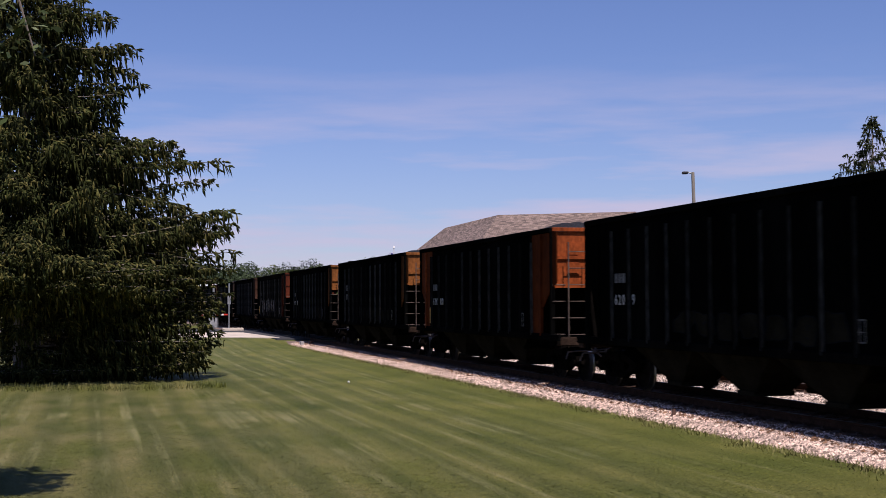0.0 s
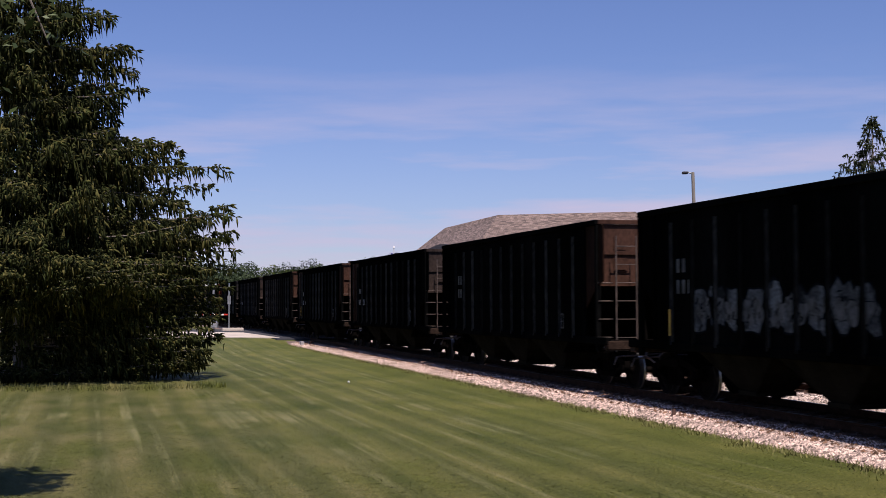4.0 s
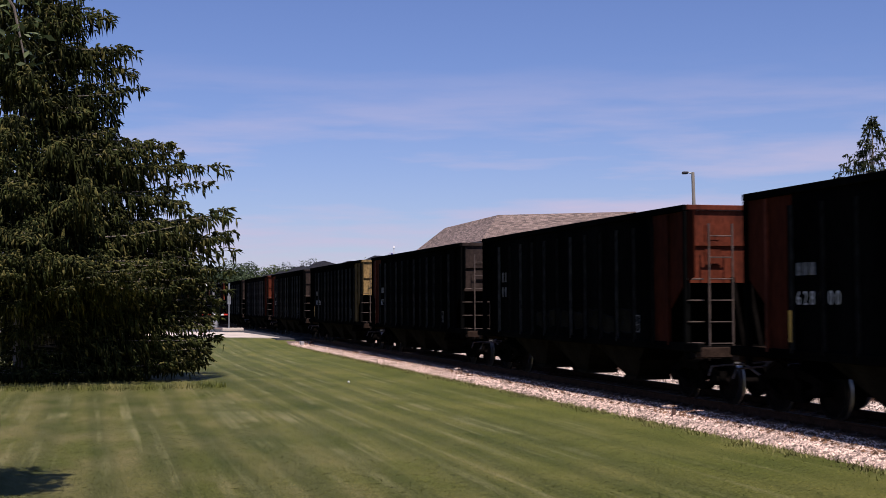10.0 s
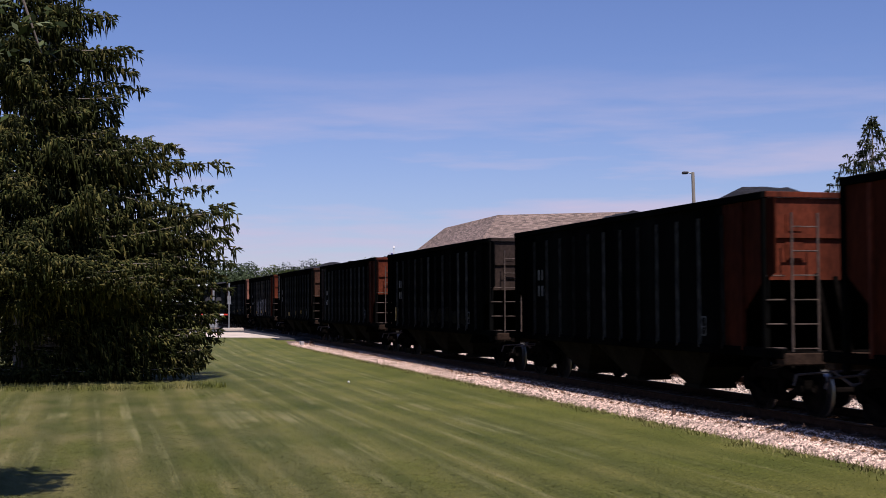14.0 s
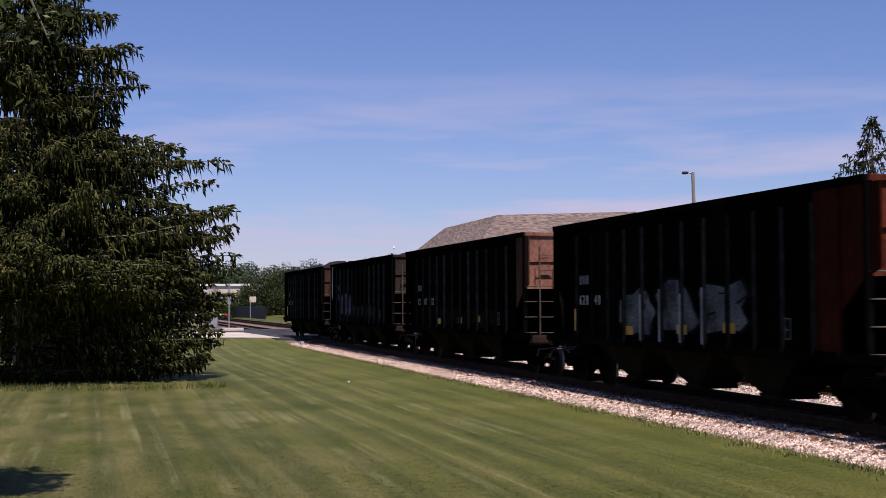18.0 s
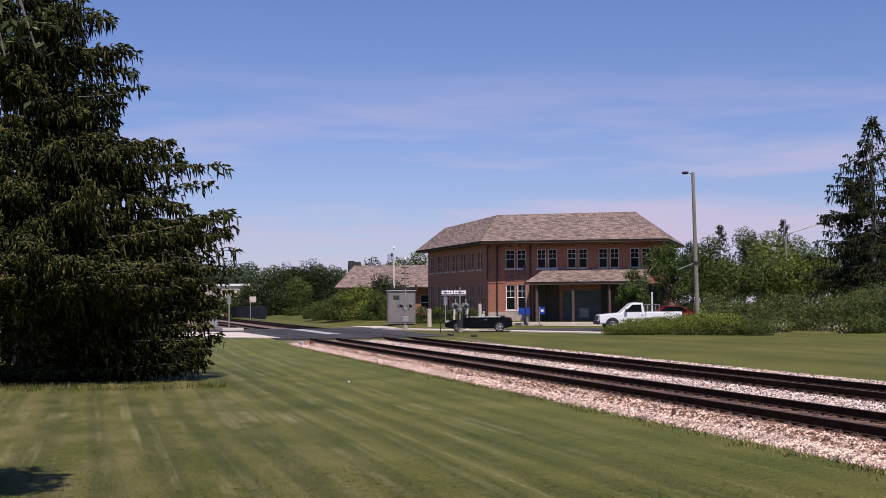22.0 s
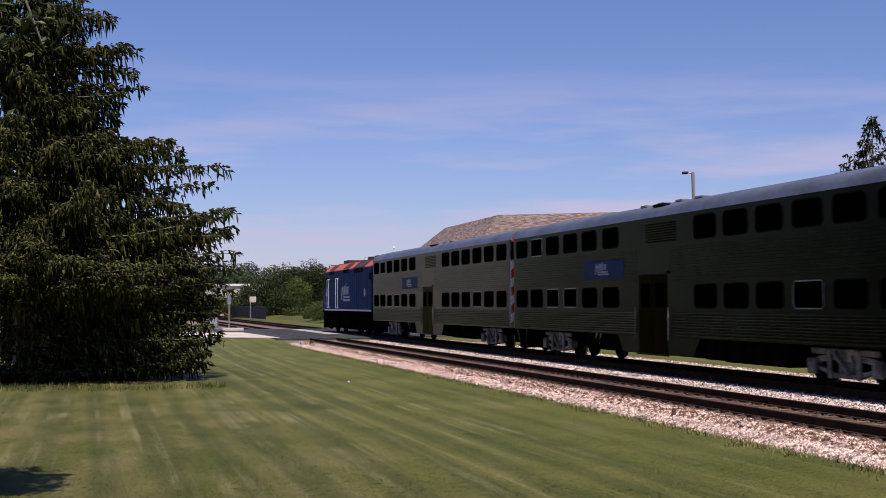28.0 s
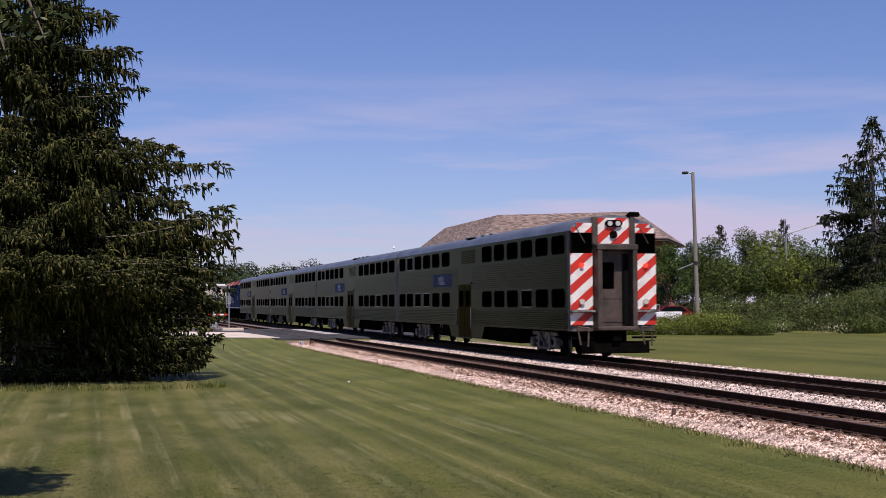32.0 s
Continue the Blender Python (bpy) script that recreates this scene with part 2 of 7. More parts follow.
_xs = sorted({-3000, -800, -300, -140, -80, -50, -30, *range(-20, 9, 2), 9, 9.6, 9.9, *range(10, 20), 22, 24, 26, 28, 30, 33, 36, 40, 50, 60, 80, 110, 160, 240, 400, 900, 3000})
_ys = sorted({-3000, -600, -150, -50, -20, 0, *range(4, 70, 4), 70, 73, 76, 80, 84, 88, 95, 105, 115, 130, 150, 200, 260, 360, 600, 1200, 3000})
_v = [(x, y, ground_z(x, y)) for y in _ys for x in _xs]
_n = len(_xs)
_f = [(j * _n + i, j * _n + i + 1, (j + 1) * _n + i + 1, (j + 1) * _n + i) for j in range(len(_ys) - 1) for i in range(_n - 1)]
ground = tagged(raw("ground", _v, _f, M_GRASS), "mown green lawn with mower stripes and dry patches", "lawn", kind="structure")

# ballast bed: a low embankment under both tracks
_prof = [(9.75, -0.06), (9.95, 0.03), (10.5, 0.10), (10.9, 0.14), (11.0, 0.085), (13.4, 0.085), (13.55, 0.14), (14.3, 0.10), (15.15, 0.14), (15.25, 0.085), (17.75, 0.085), (17.9, 0.14), (18.6, 0.13), (19.8, 0.07), (20.3, -0.06)]
_yb = [-60 + 2 * i for i in range(66)] + [75, 90, 110, 140, 200, 300, 500, 900]
_v = []
for y in _yb:
    for x, z in _prof:
        w = 0.12 * noise.noise((x * 3, y * 0.7, 1)) if z < 0.05 else 0.02 * noise.noise((x * 3, y, 5))
        gap = ground_z(x, y)
        _v.append((x + (w if z < 0.05 else 0), y, max(z, gap + 0.01 if z > 0 else z + gap)))
_n = len(_prof)
_f = [(j * _n + i, j * _n + i + 1, (j + 1) * _n + i + 1, (j + 1) * _n + i) for j in range(len(_yb) - 1) for i in range(_n - 1)]
ballast = tagged(raw("ballast_bed", _v, _f, M_BALLAST), "pinkish crushed stone bed under two tracks", "ballast", kind="structure")


def bed_z(x):
    for (a, za), (b, zb) in zip(_prof, _prof[1:]):
        if a <= x <= b:
            return za + (zb - za) * (x - a) / (b - a)
    return 0.0


def stones(name, n, x0, x1, y0, y1, size, seed, near_bias=1.6, m=None):
    """Loose angular stones, denser close to the camera."""
    rnd = random.Random(seed)
    V, F = [], []
    for _ in range(n):
        x = rnd.uniform(x0, x1)
        y = y0 + (y1 - y0) * rnd.random() ** near_bias
        r = size * rnd.uniform(0.6, 1.5)
        z = bed_z(x) + r * 0.25
        k = len(V)
        a = rnd.uniform(0, 6.28)
        pts = []
        for q in range(4):
            rr = r * rnd.uniform(0.75, 1.2)
            pts.append((x + rr * math.cos(a + q * 1.571), y + rr * math.sin(a + q * 1.571), z + r * rnd.uniform(-0.35, 0.3)))
        pts.append((x + r * rnd.uniform(-0.4, 0.4), y + r * rnd.uniform(-0.4, 0.4), z + r * rnd.uniform(0.5, 0.9)))
        V += pts
        F += [(k, k + 1, k + 4), (k + 1, k + 2, k + 4), (k + 2, k + 3, k + 4), (k + 3, k, k + 4)]
    return raw(name, V, F, m or M_STONE)


M_STONE_RUST = mat("rust_stained_ballast", (0.145, 0.080, 0.050), 0.9, var=0.3, scale=3, fine=30, island=0.6, spec=0.1)
M_STONE_PALE = mat("pale_ballast", (0.42, 0.332, 0.285), 0.9, var=0.3, scale=3, fine=30, island=1.0, spec=0.1)
tagged(stones("ballast_stones", 76000, 9.80, 10.95, 11, 72, 0.031, 3), "loose pinkish crushed stones along the shoulder", "ballast", kind="stuff")
tagged(stones("ballast_stones", 40000, 13.5, 15.1, 17, 75, 0.036, 4, m=M_STONE_PALE), "loose pinkish stones between the tracks", "ballast", kind="stuff")
tagged(stones("ballast_stones", 20000, 17.9, 20.5, 26, 71, 0.042, 5, m=M_STONE_PALE), "loose pale stones on the far shoulder", "ballast", kind="stuff")
tagged(stones("ballast_stones", 5000, 10.3, 11.0, 11, 71, 0.045, 26, m=M_STONE_RUST), "rust-stained stones below the near rail", "ballast", kind="stuff")
tagged(stones("ballast_stones", 9000, 15.3, 17.7, 18, 71, 0.038, 16, m=M_STONE_RUST), "rust-stained stones between the far ties", "ballast", kind="stuff")
tagged(stones("ballast_stones", 16000, 10.85, 13.5, 14, 71, 0.038, 6, m=M_STONE_RUST), "rust-stained stones between the ties", "ballast", kind="stuff")

# rails: flat-bottomed section swept along y
RAIL_PROF = [(-0.070, 0.0), (-0.070, 0.012), (-0.012, 0.03), (-0.010, 0.115), (-0.036, 0.125), (-0.036, 0.150), (-0.028, 0.158), (0.028, 0.158), (0.036, 0.150), (0.036, 0.125), (0.010, 0.115), (0.012, 0.03), (0.070, 0.012), (0.070, 0.0)]
for c, name in ((NEAR, "near"), (FAR, "far")):
    for s in (-1, 1):
        x = c + s * 0.753
        bm = prism(bmesh.new(), [(x + u, RAIL - 0.158 + v) for u, v in RAIL_PROF], "y", -300, 900)
        for f in bm.faces:
            f.material_index = 1 if f.normal.z > 0.9 and f.calc_center_median().z > RAIL - 0.01 else 0
        tagged(part("rail", bm, [M_RAIL, M_RAILTOP]), "rusty steel rail with polished running surface", "rail", "rails of the two tracks", "structure")
# ---------------------------------------------------------------- coal train
M_BLACK = mat("black_car_paint", (0.0030, 0.0031, 0.0030), 0.95, spec=0.0, var=0.5, scale=0.8, fine=14, stretch=(1, 1, 0.25), obj=0.25)
# paler than the black paint: sun on the rib flanks, put into the colour
M_RIB = mat("worn_rib_paint", (0.026, 0.0262, 0.024), 0.9, spec=0.0, var=0.6, scale=1.2, fine=20, stretch=(1, 1, 0.4), obj=0.75)
M_UNDER = mat("grimy_steel", (0.0042, 0.0036, 0.0032), 0.95, spec=0.0, var=0.5, scale=3, fine=30, bump=0.2)
M_CHUTE = mat("dusty_chute", (0.010, 0.0092, 0.0068), 0.95, spec=0.0, var=0.4, scale=2, fine=25)
M_COAL = mat("coal", (0.016, 0.015, 0.016), 0.75, spec=0.2, var=0.5, scale=8, fine=40, bump=0.9)
M_TREAD = mat("polished_wheel", (0.30, 0.29, 0.28), 0.35, 1.0, var=0.1, scale=6, fine=60)
M_WHEEL = mat("rusty_wheel", (0.006, 0.0045, 0.004), 0.9, 0.0, spec=0.05, var=0.4, scale=5, fine=40)
M_GRIME = mat("rusty_grime", (0.030, 0.019, 0.014), 0.9, spec=0.05, var=0.5, scale=4, fine=30)
M_LADDER = mat("ladder_steel", (0.072, 0.050, 0.040), 0.7, var=0.45, scale=5, fine=40)
M_WHITE_LETTER = mat("faded_white_paint", (0.42, 0.42, 0.42), 0.6, var=0.25, scale=6, fine=50)
M_FAINT_LETTER = mat("worn_white_paint", (0.11, 0.11, 0.11), 0.7, spec=0.1, var=0.45, scale=9, fine=60)
M_DIM_LETTER = mat("dirty_white_paint", (0.07, 0.07, 0.07), 0.7, spec=0.2, var=0.5, scale=6, fine=50)
M_YELLOW_MARK = mat("yellow_reflector", (0.45, 0.26, 0.03), 0.5, var=0.2)
M_SPRAY = mat("grey_spray_paint", (0.072, 0.077, 0.082), 0.8, spec=0.05, var=0.8, scale=1.5, fine=20)
M_OUTLINE = mat("dark_spray_paint", (0.004, 0.005, 0.007), 0.8, spec=0.02, var=0.4, scale=2, fine=20)
M_SPRAY_W = mat("white_spray_paint", (0.20, 0.20, 0.21), 0.6, var=0.45, scale=1.5, fine=20)
M_SPRAY_F = mat("faint_spray_paint", (0.013, 0.0145, 0.012), 0.85, spec=0.03, var=0.8, scale=1.5, fine=20)
M_SPRAY_B = mat("blue_spray_paint", (0.028, 0.045, 0.09), 0.7, spec=0.2, var=0.7, scale=1.5, fine=20)
ENDS = {
    "orange": ((0.185, 0.040, 0.010), "bright rust-orange"), "amber": ((0.165, 0.058, 0.016), "faded amber"), "rust": ((0.080, 0.018, 0.0085), "rust-red"),
    "brown": ((0.044, 0.021, 0.014), "brown"), "dark": ((0.026, 0.018, 0.015), "dark brown"),
    "grey": ((0.017, 0.0155, 0.015), "dull grey"), "yellow": ((0.205, 0.135, 0.056), "dirty yellow"),
    "salmon": ((0.175, 0.080, 0.057), "faded salmon"), "pale": ((0.34, 0.33, 0.31), "peeling pale grey"),
}
# end colours at 0.4 strength: shade of the car sides, put into the paint
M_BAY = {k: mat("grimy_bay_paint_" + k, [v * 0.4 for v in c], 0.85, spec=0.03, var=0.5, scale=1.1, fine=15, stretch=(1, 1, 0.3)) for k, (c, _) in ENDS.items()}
M_END = {k: mat("end_paint_" + k, c, 0.8, spec=0.1, var=0.4, scale=1.3, fine=18, stretch=(1, 1, 0.5)) for k, (c, _) in ENDS.items()}


def digits(text, size, material, m, parent, name="number"):
    """Painted characters as a thin mesh; the font is Blender's own."""
    cu = bpy.data.curves.new(name, "FONT")
    cu.body, cu.size, cu.extrude, cu.align_x = text, size, 0.003, "LEFT"
    cu.resolution_u = 3
    ob = bpy.data.objects.new(name, cu)
    scene.collection.objects.link(ob)
    bpy.context.view_layer.update()
    me = bpy.data.meshes.new_from_object(ob.evaluated_get(bpy.context.evaluated_depsgraph_get()))
    bpy.data.objects.remove(ob)
    bpy.data.curves.remove(cu)
    me.materials.clear()
    me.materials.append(material)
    o = new(name, me)
    o.matrix_basis = m
    o.parent = parent
    return o


def wheel_mesh(r, tread_w, name="wheel"):
    """Wheelset profile turned about x: two wheels on an axle."""
    bm = bmesh.new()
    for side in (-1, 1):
        c = side * 0.75
        prof = [(0.10, c - side * 0.09), (r * 0.45, c - side * 0.02), (r * 0.82, c - side * 0.03), (r * 0.86, c - side * 0.065), (r + 0.03, c - side * 0.065), (r + 0.03, c - side * 0.035), (r, c - side * 0.02), (r - 0.006, c + side * 0.07), (r * 0.86, c + side * 0.07), (r * 0.82, c + side * 0.03), (r * 0.45, c + side * 0.05), (0.10, c + side * 0.10)]
        seg = 24
        rings = [[bm.verts.new((x, rr * math.cos(2 * math.pi * i / seg), rr * math.sin(2 * math.pi * i / seg))) for i in range(seg)] for rr, x in prof]
        for j in range(len(prof) - 1):
            for i in range(seg):
                f = bm.faces.new((rings[j][i], rings[j][(i + 1) % seg], rings[j + 1][(i + 1) % seg], rings[j + 1][i]))
                f.material_index = 1 if j in (5, 6) else 0
    rod(bm, (-1.0, 0, 0), (1.0, 0, 0), 0.085, 10)
    bmesh.ops.recalc_face_normals(bm, faces=bm.faces)
    return bm


def side_frame(side, x, half, material, silver=False):
    """Cast side frame of a three-piece truck, with its window, springs and bearing boxes."""
    bm = bmesh.new()
    outer = [(-half - 0.16, 0.44), (-half - 0.16, 0.60), (-half + 0.10, 0.68), (-0.34, 0.78), (0.34, 0.78), (half - 0.10, 0.68), (half + 0.16, 0.60), (half + 0.16, 0.44), (half - 0.14, 0.42), (0.42, 0.24), (-0.42, 0.24), (-half + 0.14, 0.42)]
    inner = [(-half + 0.10, 0.50), (-half + 0.16, 0.56), (-0.36, 0.64), (-0.30, 0.66), (0.30, 0.66), (0.36, 0.64), (half - 0.16, 0.56), (half - 0.10, 0.50), (half - 0.16, 0.48), (0.36, 0.34), (-0.36, 0.34), (-half + 0.16, 0.48)]
    for xx, flip in ((x - 0.07, -1), (x + 0.07, 1)):
        a = [bm.verts.new((xx, y, z)) for y, z in outer]
        b = [bm.verts.new((xx, y, z)) for y, z in inner]
        n = len(outer)
        for i in range(n):
            bm.faces.new((a[i], a[(i + 1) % n], b[(i + 1) % n], b[i]))
    bm.verts.ensure_lookup_table()
    n = len(outer)
    for i in range(n):
        j = (i + 1) % n
        bm.faces.new((bm.verts[i], bm.verts[j], bm.verts[2 * n + j], bm.verts[2 * n + i]))
        bm.faces.new((bm.verts[n + i], bm.verts[n + j], bm.verts[3 * n + j], bm.verts[3 * n + i]))
    for y in (-half, half):
        rod(bm, (x - 0.10, y, 0.46), (x + 0.10, y, 0.46), 0.11, 10)
    for y in (-0.2, 0.0, 0.2):
        rod(bm, (x, y, 0.33), (x, y, 0.62), 0.075, 8)
    box(bm, x - 0.12, x + 0.12, -0.28, 0.28, 0.60, 0.76)
    bmesh.ops.recalc_face_normals(bm, faces=bm.faces)
    return bm


def truck(parent, y, half, r, m_frame, meshes):
    """A truck under a car: bolster with two side frames and two wheelsets below it."""
    t = meshes.get("bolster")
    if t is None:
        bm = B(-1.0, 1.0, -0.22, 0.22, 0.46, 0.82, 0.03)
        rod(bm, (0, 0, 0.8), (0, 0, 1.0), 0.22, 12)
        t = part("truck", bm, M_UNDER, parent)
        meshes["bolster"] = t
        fr = [part("side_frame", side_frame(s, s * 1.0, half, m_frame), m_frame, t) for s in (-1, 1)]
        ws = part("wheelset", wheel_mesh(r, 0.14), [M_WHEEL, M_TREAD], t)
        smooth(ws, 35)
        ws.matrix_basis = pose(0, -half, r)
        again("wheelset", ws, pose(0, half, r), t)
        meshes["extra"] = []
        if m_frame is not M_UNDER:
            # passenger truck: bearing boxes, swing hangers and dampers on the frames
            for s in (-1, 1):
                for q in (-half, half):
                    meshes["extra"].append(part("bearing_box", B(s * 1.02, s * 1.16, q - 0.17, q + 0.17, 0.30, 0.66, 0.03), m_frame, t))
                for q in (-0.55, 0.55):
                    meshes["extra"].append(part("swing_hanger", B(s * 1.06, s * 1.14, q - 0.07, q + 0.07, 0.22, 0.86, 0.02), m_frame, t))
                meshes["extra"].append(part("equalizer", B(s * 1.04, s * 1.11, -half - 0.05, half + 0.05, 0.74, 0.88, 0.02), m_frame, t))
                meshes["extra"].append(part("damper", R((s * 1.16, -0.25, 0.35), (s * 1.16, 0.30, 0.80), 0.05, 8), m_frame, t))
        meshes["parts"] = fr + [ws]
        t.matrix_basis = pose(0, y, 0)
        return t
    o = again("truck", t, pose(0, y, 0), parent)
    fr0, fr1, ws = meshes["parts"]
    again("side_frame", fr0, Matrix(), o), again("side_frame", fr1, Matrix(), o)
    again("wheelset", ws, pose(0, -half, r), o), again("wheelset", ws, pose(0, half, r), o)
    for q in meshes["extra"]:
        again(q.name.split(".")[0], q, Matrix(), o)
    return o


HL, HW, HB, HT = 6.50, 1.50, 1.07, 3.72     # half length, half width, bottom and top of the sides, above the rail


def hopper(m_end, m_bay, m_wing, low=2.25):
    """Open-top steel coal hopper; +y is its far end. Its origin is on the rails."""
    car = empty("hopper_car")
    for s in (-1, 1):
        bm = bmesh.new()
        xo, xi = s * HW, s * (HW - 0.03)
        prism(bm, [(-HL + 1.45, HB), (-HL + 1.45, HT - 0.12), (HL - 1.45, HT - 0.12), (HL - 1.45, HB)], "x", xo, xi)
        part("side_sheet", bm, M_BLACK, car)
        # end bays: a full panel, a strong post, and beyond it a panel cut along the slope of the floor
        for e, name in ((-1, "end_bay"), (1, "far_bay")):
            y0, y1, y2 = e * (HL - 1.45), e * (HL - 0.70), e * HL
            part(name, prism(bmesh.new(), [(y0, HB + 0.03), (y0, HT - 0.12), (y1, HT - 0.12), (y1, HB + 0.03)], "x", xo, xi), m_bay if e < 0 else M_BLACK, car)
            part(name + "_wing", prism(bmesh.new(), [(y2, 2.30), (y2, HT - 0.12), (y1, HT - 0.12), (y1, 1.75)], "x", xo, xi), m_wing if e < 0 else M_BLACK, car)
            if e < 0:
                part("corner_plate", prism(bmesh.new(), [(y2, low), (y2, HT - 0.12), (y2 - 0.34, HT - 0.12), (y2 - 0.34, low + 0.12)], "x", xo, xi), m_wing, car)
            part(name + "_post", prism(bmesh.new(), [(y1 - 0.03, HB), (y1 - 0.03, HT - 0.14), (y1 + 0.03, HT - 0.14), (y1 + 0.03, HB)], "x", xo, s * (HW + 0.06)), m_bay if e < 0 else M_BLACK, car)
        part("top_chord", B(s * (HW - 0.06), s * (HW + 0.07), -HL - 0.06, HL + 0.06, HT - 0.12, HT, 0.015), M_BLACK, car)
        part("side_sill", B(s * (HW - 0.08), s * (HW + 0.05), -HL - 0.6, HL + 0.6, HB - 0.10, HB + 0.06, 0.015), M_BLACK, car)
        rib = None
        for i in range(12):
            y = -HL + 1.45 + i * (2 * HL - 2.9) / 11
            if rib is None:
                bm = prism(bmesh.new(), [(-0.038, HB), (-0.024, HT - 0.30), (0.024, HT - 0.30), (0.038, HB)], "x", s * HW, s * (HW + 0.075))
                # flanks get the paler sunlit colour, outer faces stay black
                for f in bm.faces:
                    f.material_index = 0 if abs(f.normal.x) > 0.7 else 1
                rib = part("side_rib", bm, [M_BLACK, M_RIB], car)
                rib.matrix_basis = pose(0, y, 0)
            else:
                again("side_rib", rib, pose(0, y, 0), car)
        for y in (-HL - 0.02, HL + 0.02):
            part("corner_post", B(s * (HW - 0.06), s * (HW + 0.05), y - 0.05, y + 0.05, 0.82, HT - 0.12, 0.01), M_BLACK, car)
    for e in (-1, 1):
        y = e * HL
        part("end_panel", B(-HW, HW, y - 0.02 * e, y + 0.02 * e, low, HT - 0.10), m_end, car)
        part("end_stiffener", B(-HW + 0.02, HW - 0.02, y + 0.02 * e, y + 0.07 * e, 2.95, 3.02), m_end, car)
        if e < 0:
            for z in (3.18, 2.72):
                bm = B(-1.12, -0.80, y - 0.045, y - 0.02, z - 0.16, z + 0.16)
                box(bm, -1.08, -0.84, y - 0.06, y - 0.045, z - 0.12, z + 0.12)
                part("end_pressing", bm, m_end, car)
        part("end_chord", B(-HW, HW, y - 0.05, y + 0.08 * e, HT - 0.10, HT, 0.01), m_end, car)
        bm = bmesh.new()
        vs = [(-HW + 0.03, y - 0.04 * e, 2.30), (HW - 0.03, y - 0.04 * e, 2.30), (HW - 0.03, e * 4.2, 0.70), (-HW + 0.03, e * 4.2, 0.70)]
        bm.faces.new([bm.verts.new(v) for v in vs])
        bmesh.ops.solidify(bm, geom=bm.faces[:], thickness=0.03)
        part("slope_sheet", bm, M_UNDER, car)
        part("end_sill", B(-HW, HW, y + 0.35 * e, y + 0.62 * e, 0.86, 1.06, 0.02), M_GRIME, car)
        part("end_platform", B(-HW + 0.05, HW - 0.05, y - 0.2 * e, y + 0.60 * e, 1.02, 1.07, 0.01), M_UNDER, car)
        bm = B(-0.12, 0.12, y - 0.3 * e, y + 1.00 * e, 0.70, 0.96, 0.02)
        box(bm, -0.16, 0.16, y + 0.92 * e, y + 1.20 * e, 0.68, 1.0, 0.04)
        part("coupler", bm, M_UNDER, car)
        bm = bmesh.new()
        q = [(-0.5, y + 0.62 * e, 0.95), (-0.75, y + 0.85 * e, 0.75), (-0.55, y + 1.05 * e, 0.55), (-0.3, y + 1.15 * e, 0.62)]
        for a, b in zip(q, q[1:]):
            rod(bm, a, b, 0.025, 6)
        part("air_hose", bm, M_LADDER, car)
        bm = bmesh.new()
        rod(bm, (-1.35, y + 0.72 * e, 0.72), (0.2, y + 0.72 * e, 0.80), 0.018, 6), rod(bm, (-1.35, y + 0.72 * e, 0.72), (-1.42, y + 0.74 * e, 0.55), 0.018, 6)
        part("uncoupling_lever", bm, M_LADDER, car)
        # ladder on the corner of the end, grab irons beside it
        bm = bmesh.new()
        lx0, lx1 = (-1.20, -0.72) if e < 0 else (0.72, 1.20)
        for x in (lx0, lx1):
            box(bm, x - 0.014, x + 0.014, y + 0.345 * e, y + 0.375 * e, 0.80, 3.35)
        for i in range(6):
            rod(bm, (lx0, y + 0.36 * e, 1.12 + i * 0.40), (lx1, y + 0.36 * e, 1.12 + i * 0.40), 0.012, 6)
        part("ladder", bm, M_LADDER, car)
        grab = None
        for i in range(4):
            z = 1.12 + i * 0.40
            x0 = -1.50 if e < 0 else 1.18
            if grab is None:
                bm = rod(bmesh.new(), (x0, y + 0.09 * e, 0), (x0 + 0.32, y + 0.09 * e, 0), 0.014, 6)
                rod(bm, (x0, y, 0), (x0, y + 0.09 * e, 0), 0.014, 6)
                grab = part("grab_iron", bm, M_LADDER, car)
                grab.matrix_basis = pose(0, 0, z)
            else:
                again("grab_iron", grab, pose(0, 0, z), car)
        bm = bmesh.new()
        rod(bm, (0.55 * e, y + 0.45 * e, 1.05), (0.55 * e, y + 0.02 * e, 2.35), 0.05, 6), rod(bm, (0.2 * e, y + 0.45 * e, 1.05), (0.2 * e, y + 0.02 * e, 2.3), 0.05, 6)
        part("end_strut", bm, M_UNDER, car)
    bm = B(-0.18, 0.18, -HL - 0.5, HL + 0.5, 0.72, 1.02, 0.02)
    part("center_sill", bm, M_UNDER, car)
    # three pairs of discharge chutes
    chute = None
    for y in (-2.9, 0.0, 2.9):
        if chute is None:
            bm = bmesh.new()
            for s in (-1, 1):
                top = [(s * 0.15, -1.5, HB), (s * 1.42, -1.5, HB), (s * 1.42, 1.5, HB), (s * 0.15, 1.5, HB)]
                low = [(s * 0.35, -0.28, 0.30), (s * 1.05, -0.28, 0.30), (s * 1.05, 0.28, 0.30), (s * 0.35, 0.28, 0.30)]
                a, b = [bm.verts.new(v) for v in top], [bm.verts.new(v) for v in low]
                for i in range(4):
                    bm.faces.new((a[i], a[(i + 1) % 4], b[(i + 1) % 4], b[i]))
                bm.faces.new(b)
                box(bm, s * 0.30, s * 1.10, -0.33, 0.33, 0.24, 0.32)
            bmesh.ops.recalc_face_normals(bm, faces=bm.faces)
            chute = part("discharge_chute", bm, M_CHUTE, car)
            chute.matrix_basis = pose(0, y, 0)
        else:
            again("discharge_chute", chute, pose(0, y, 0), car)
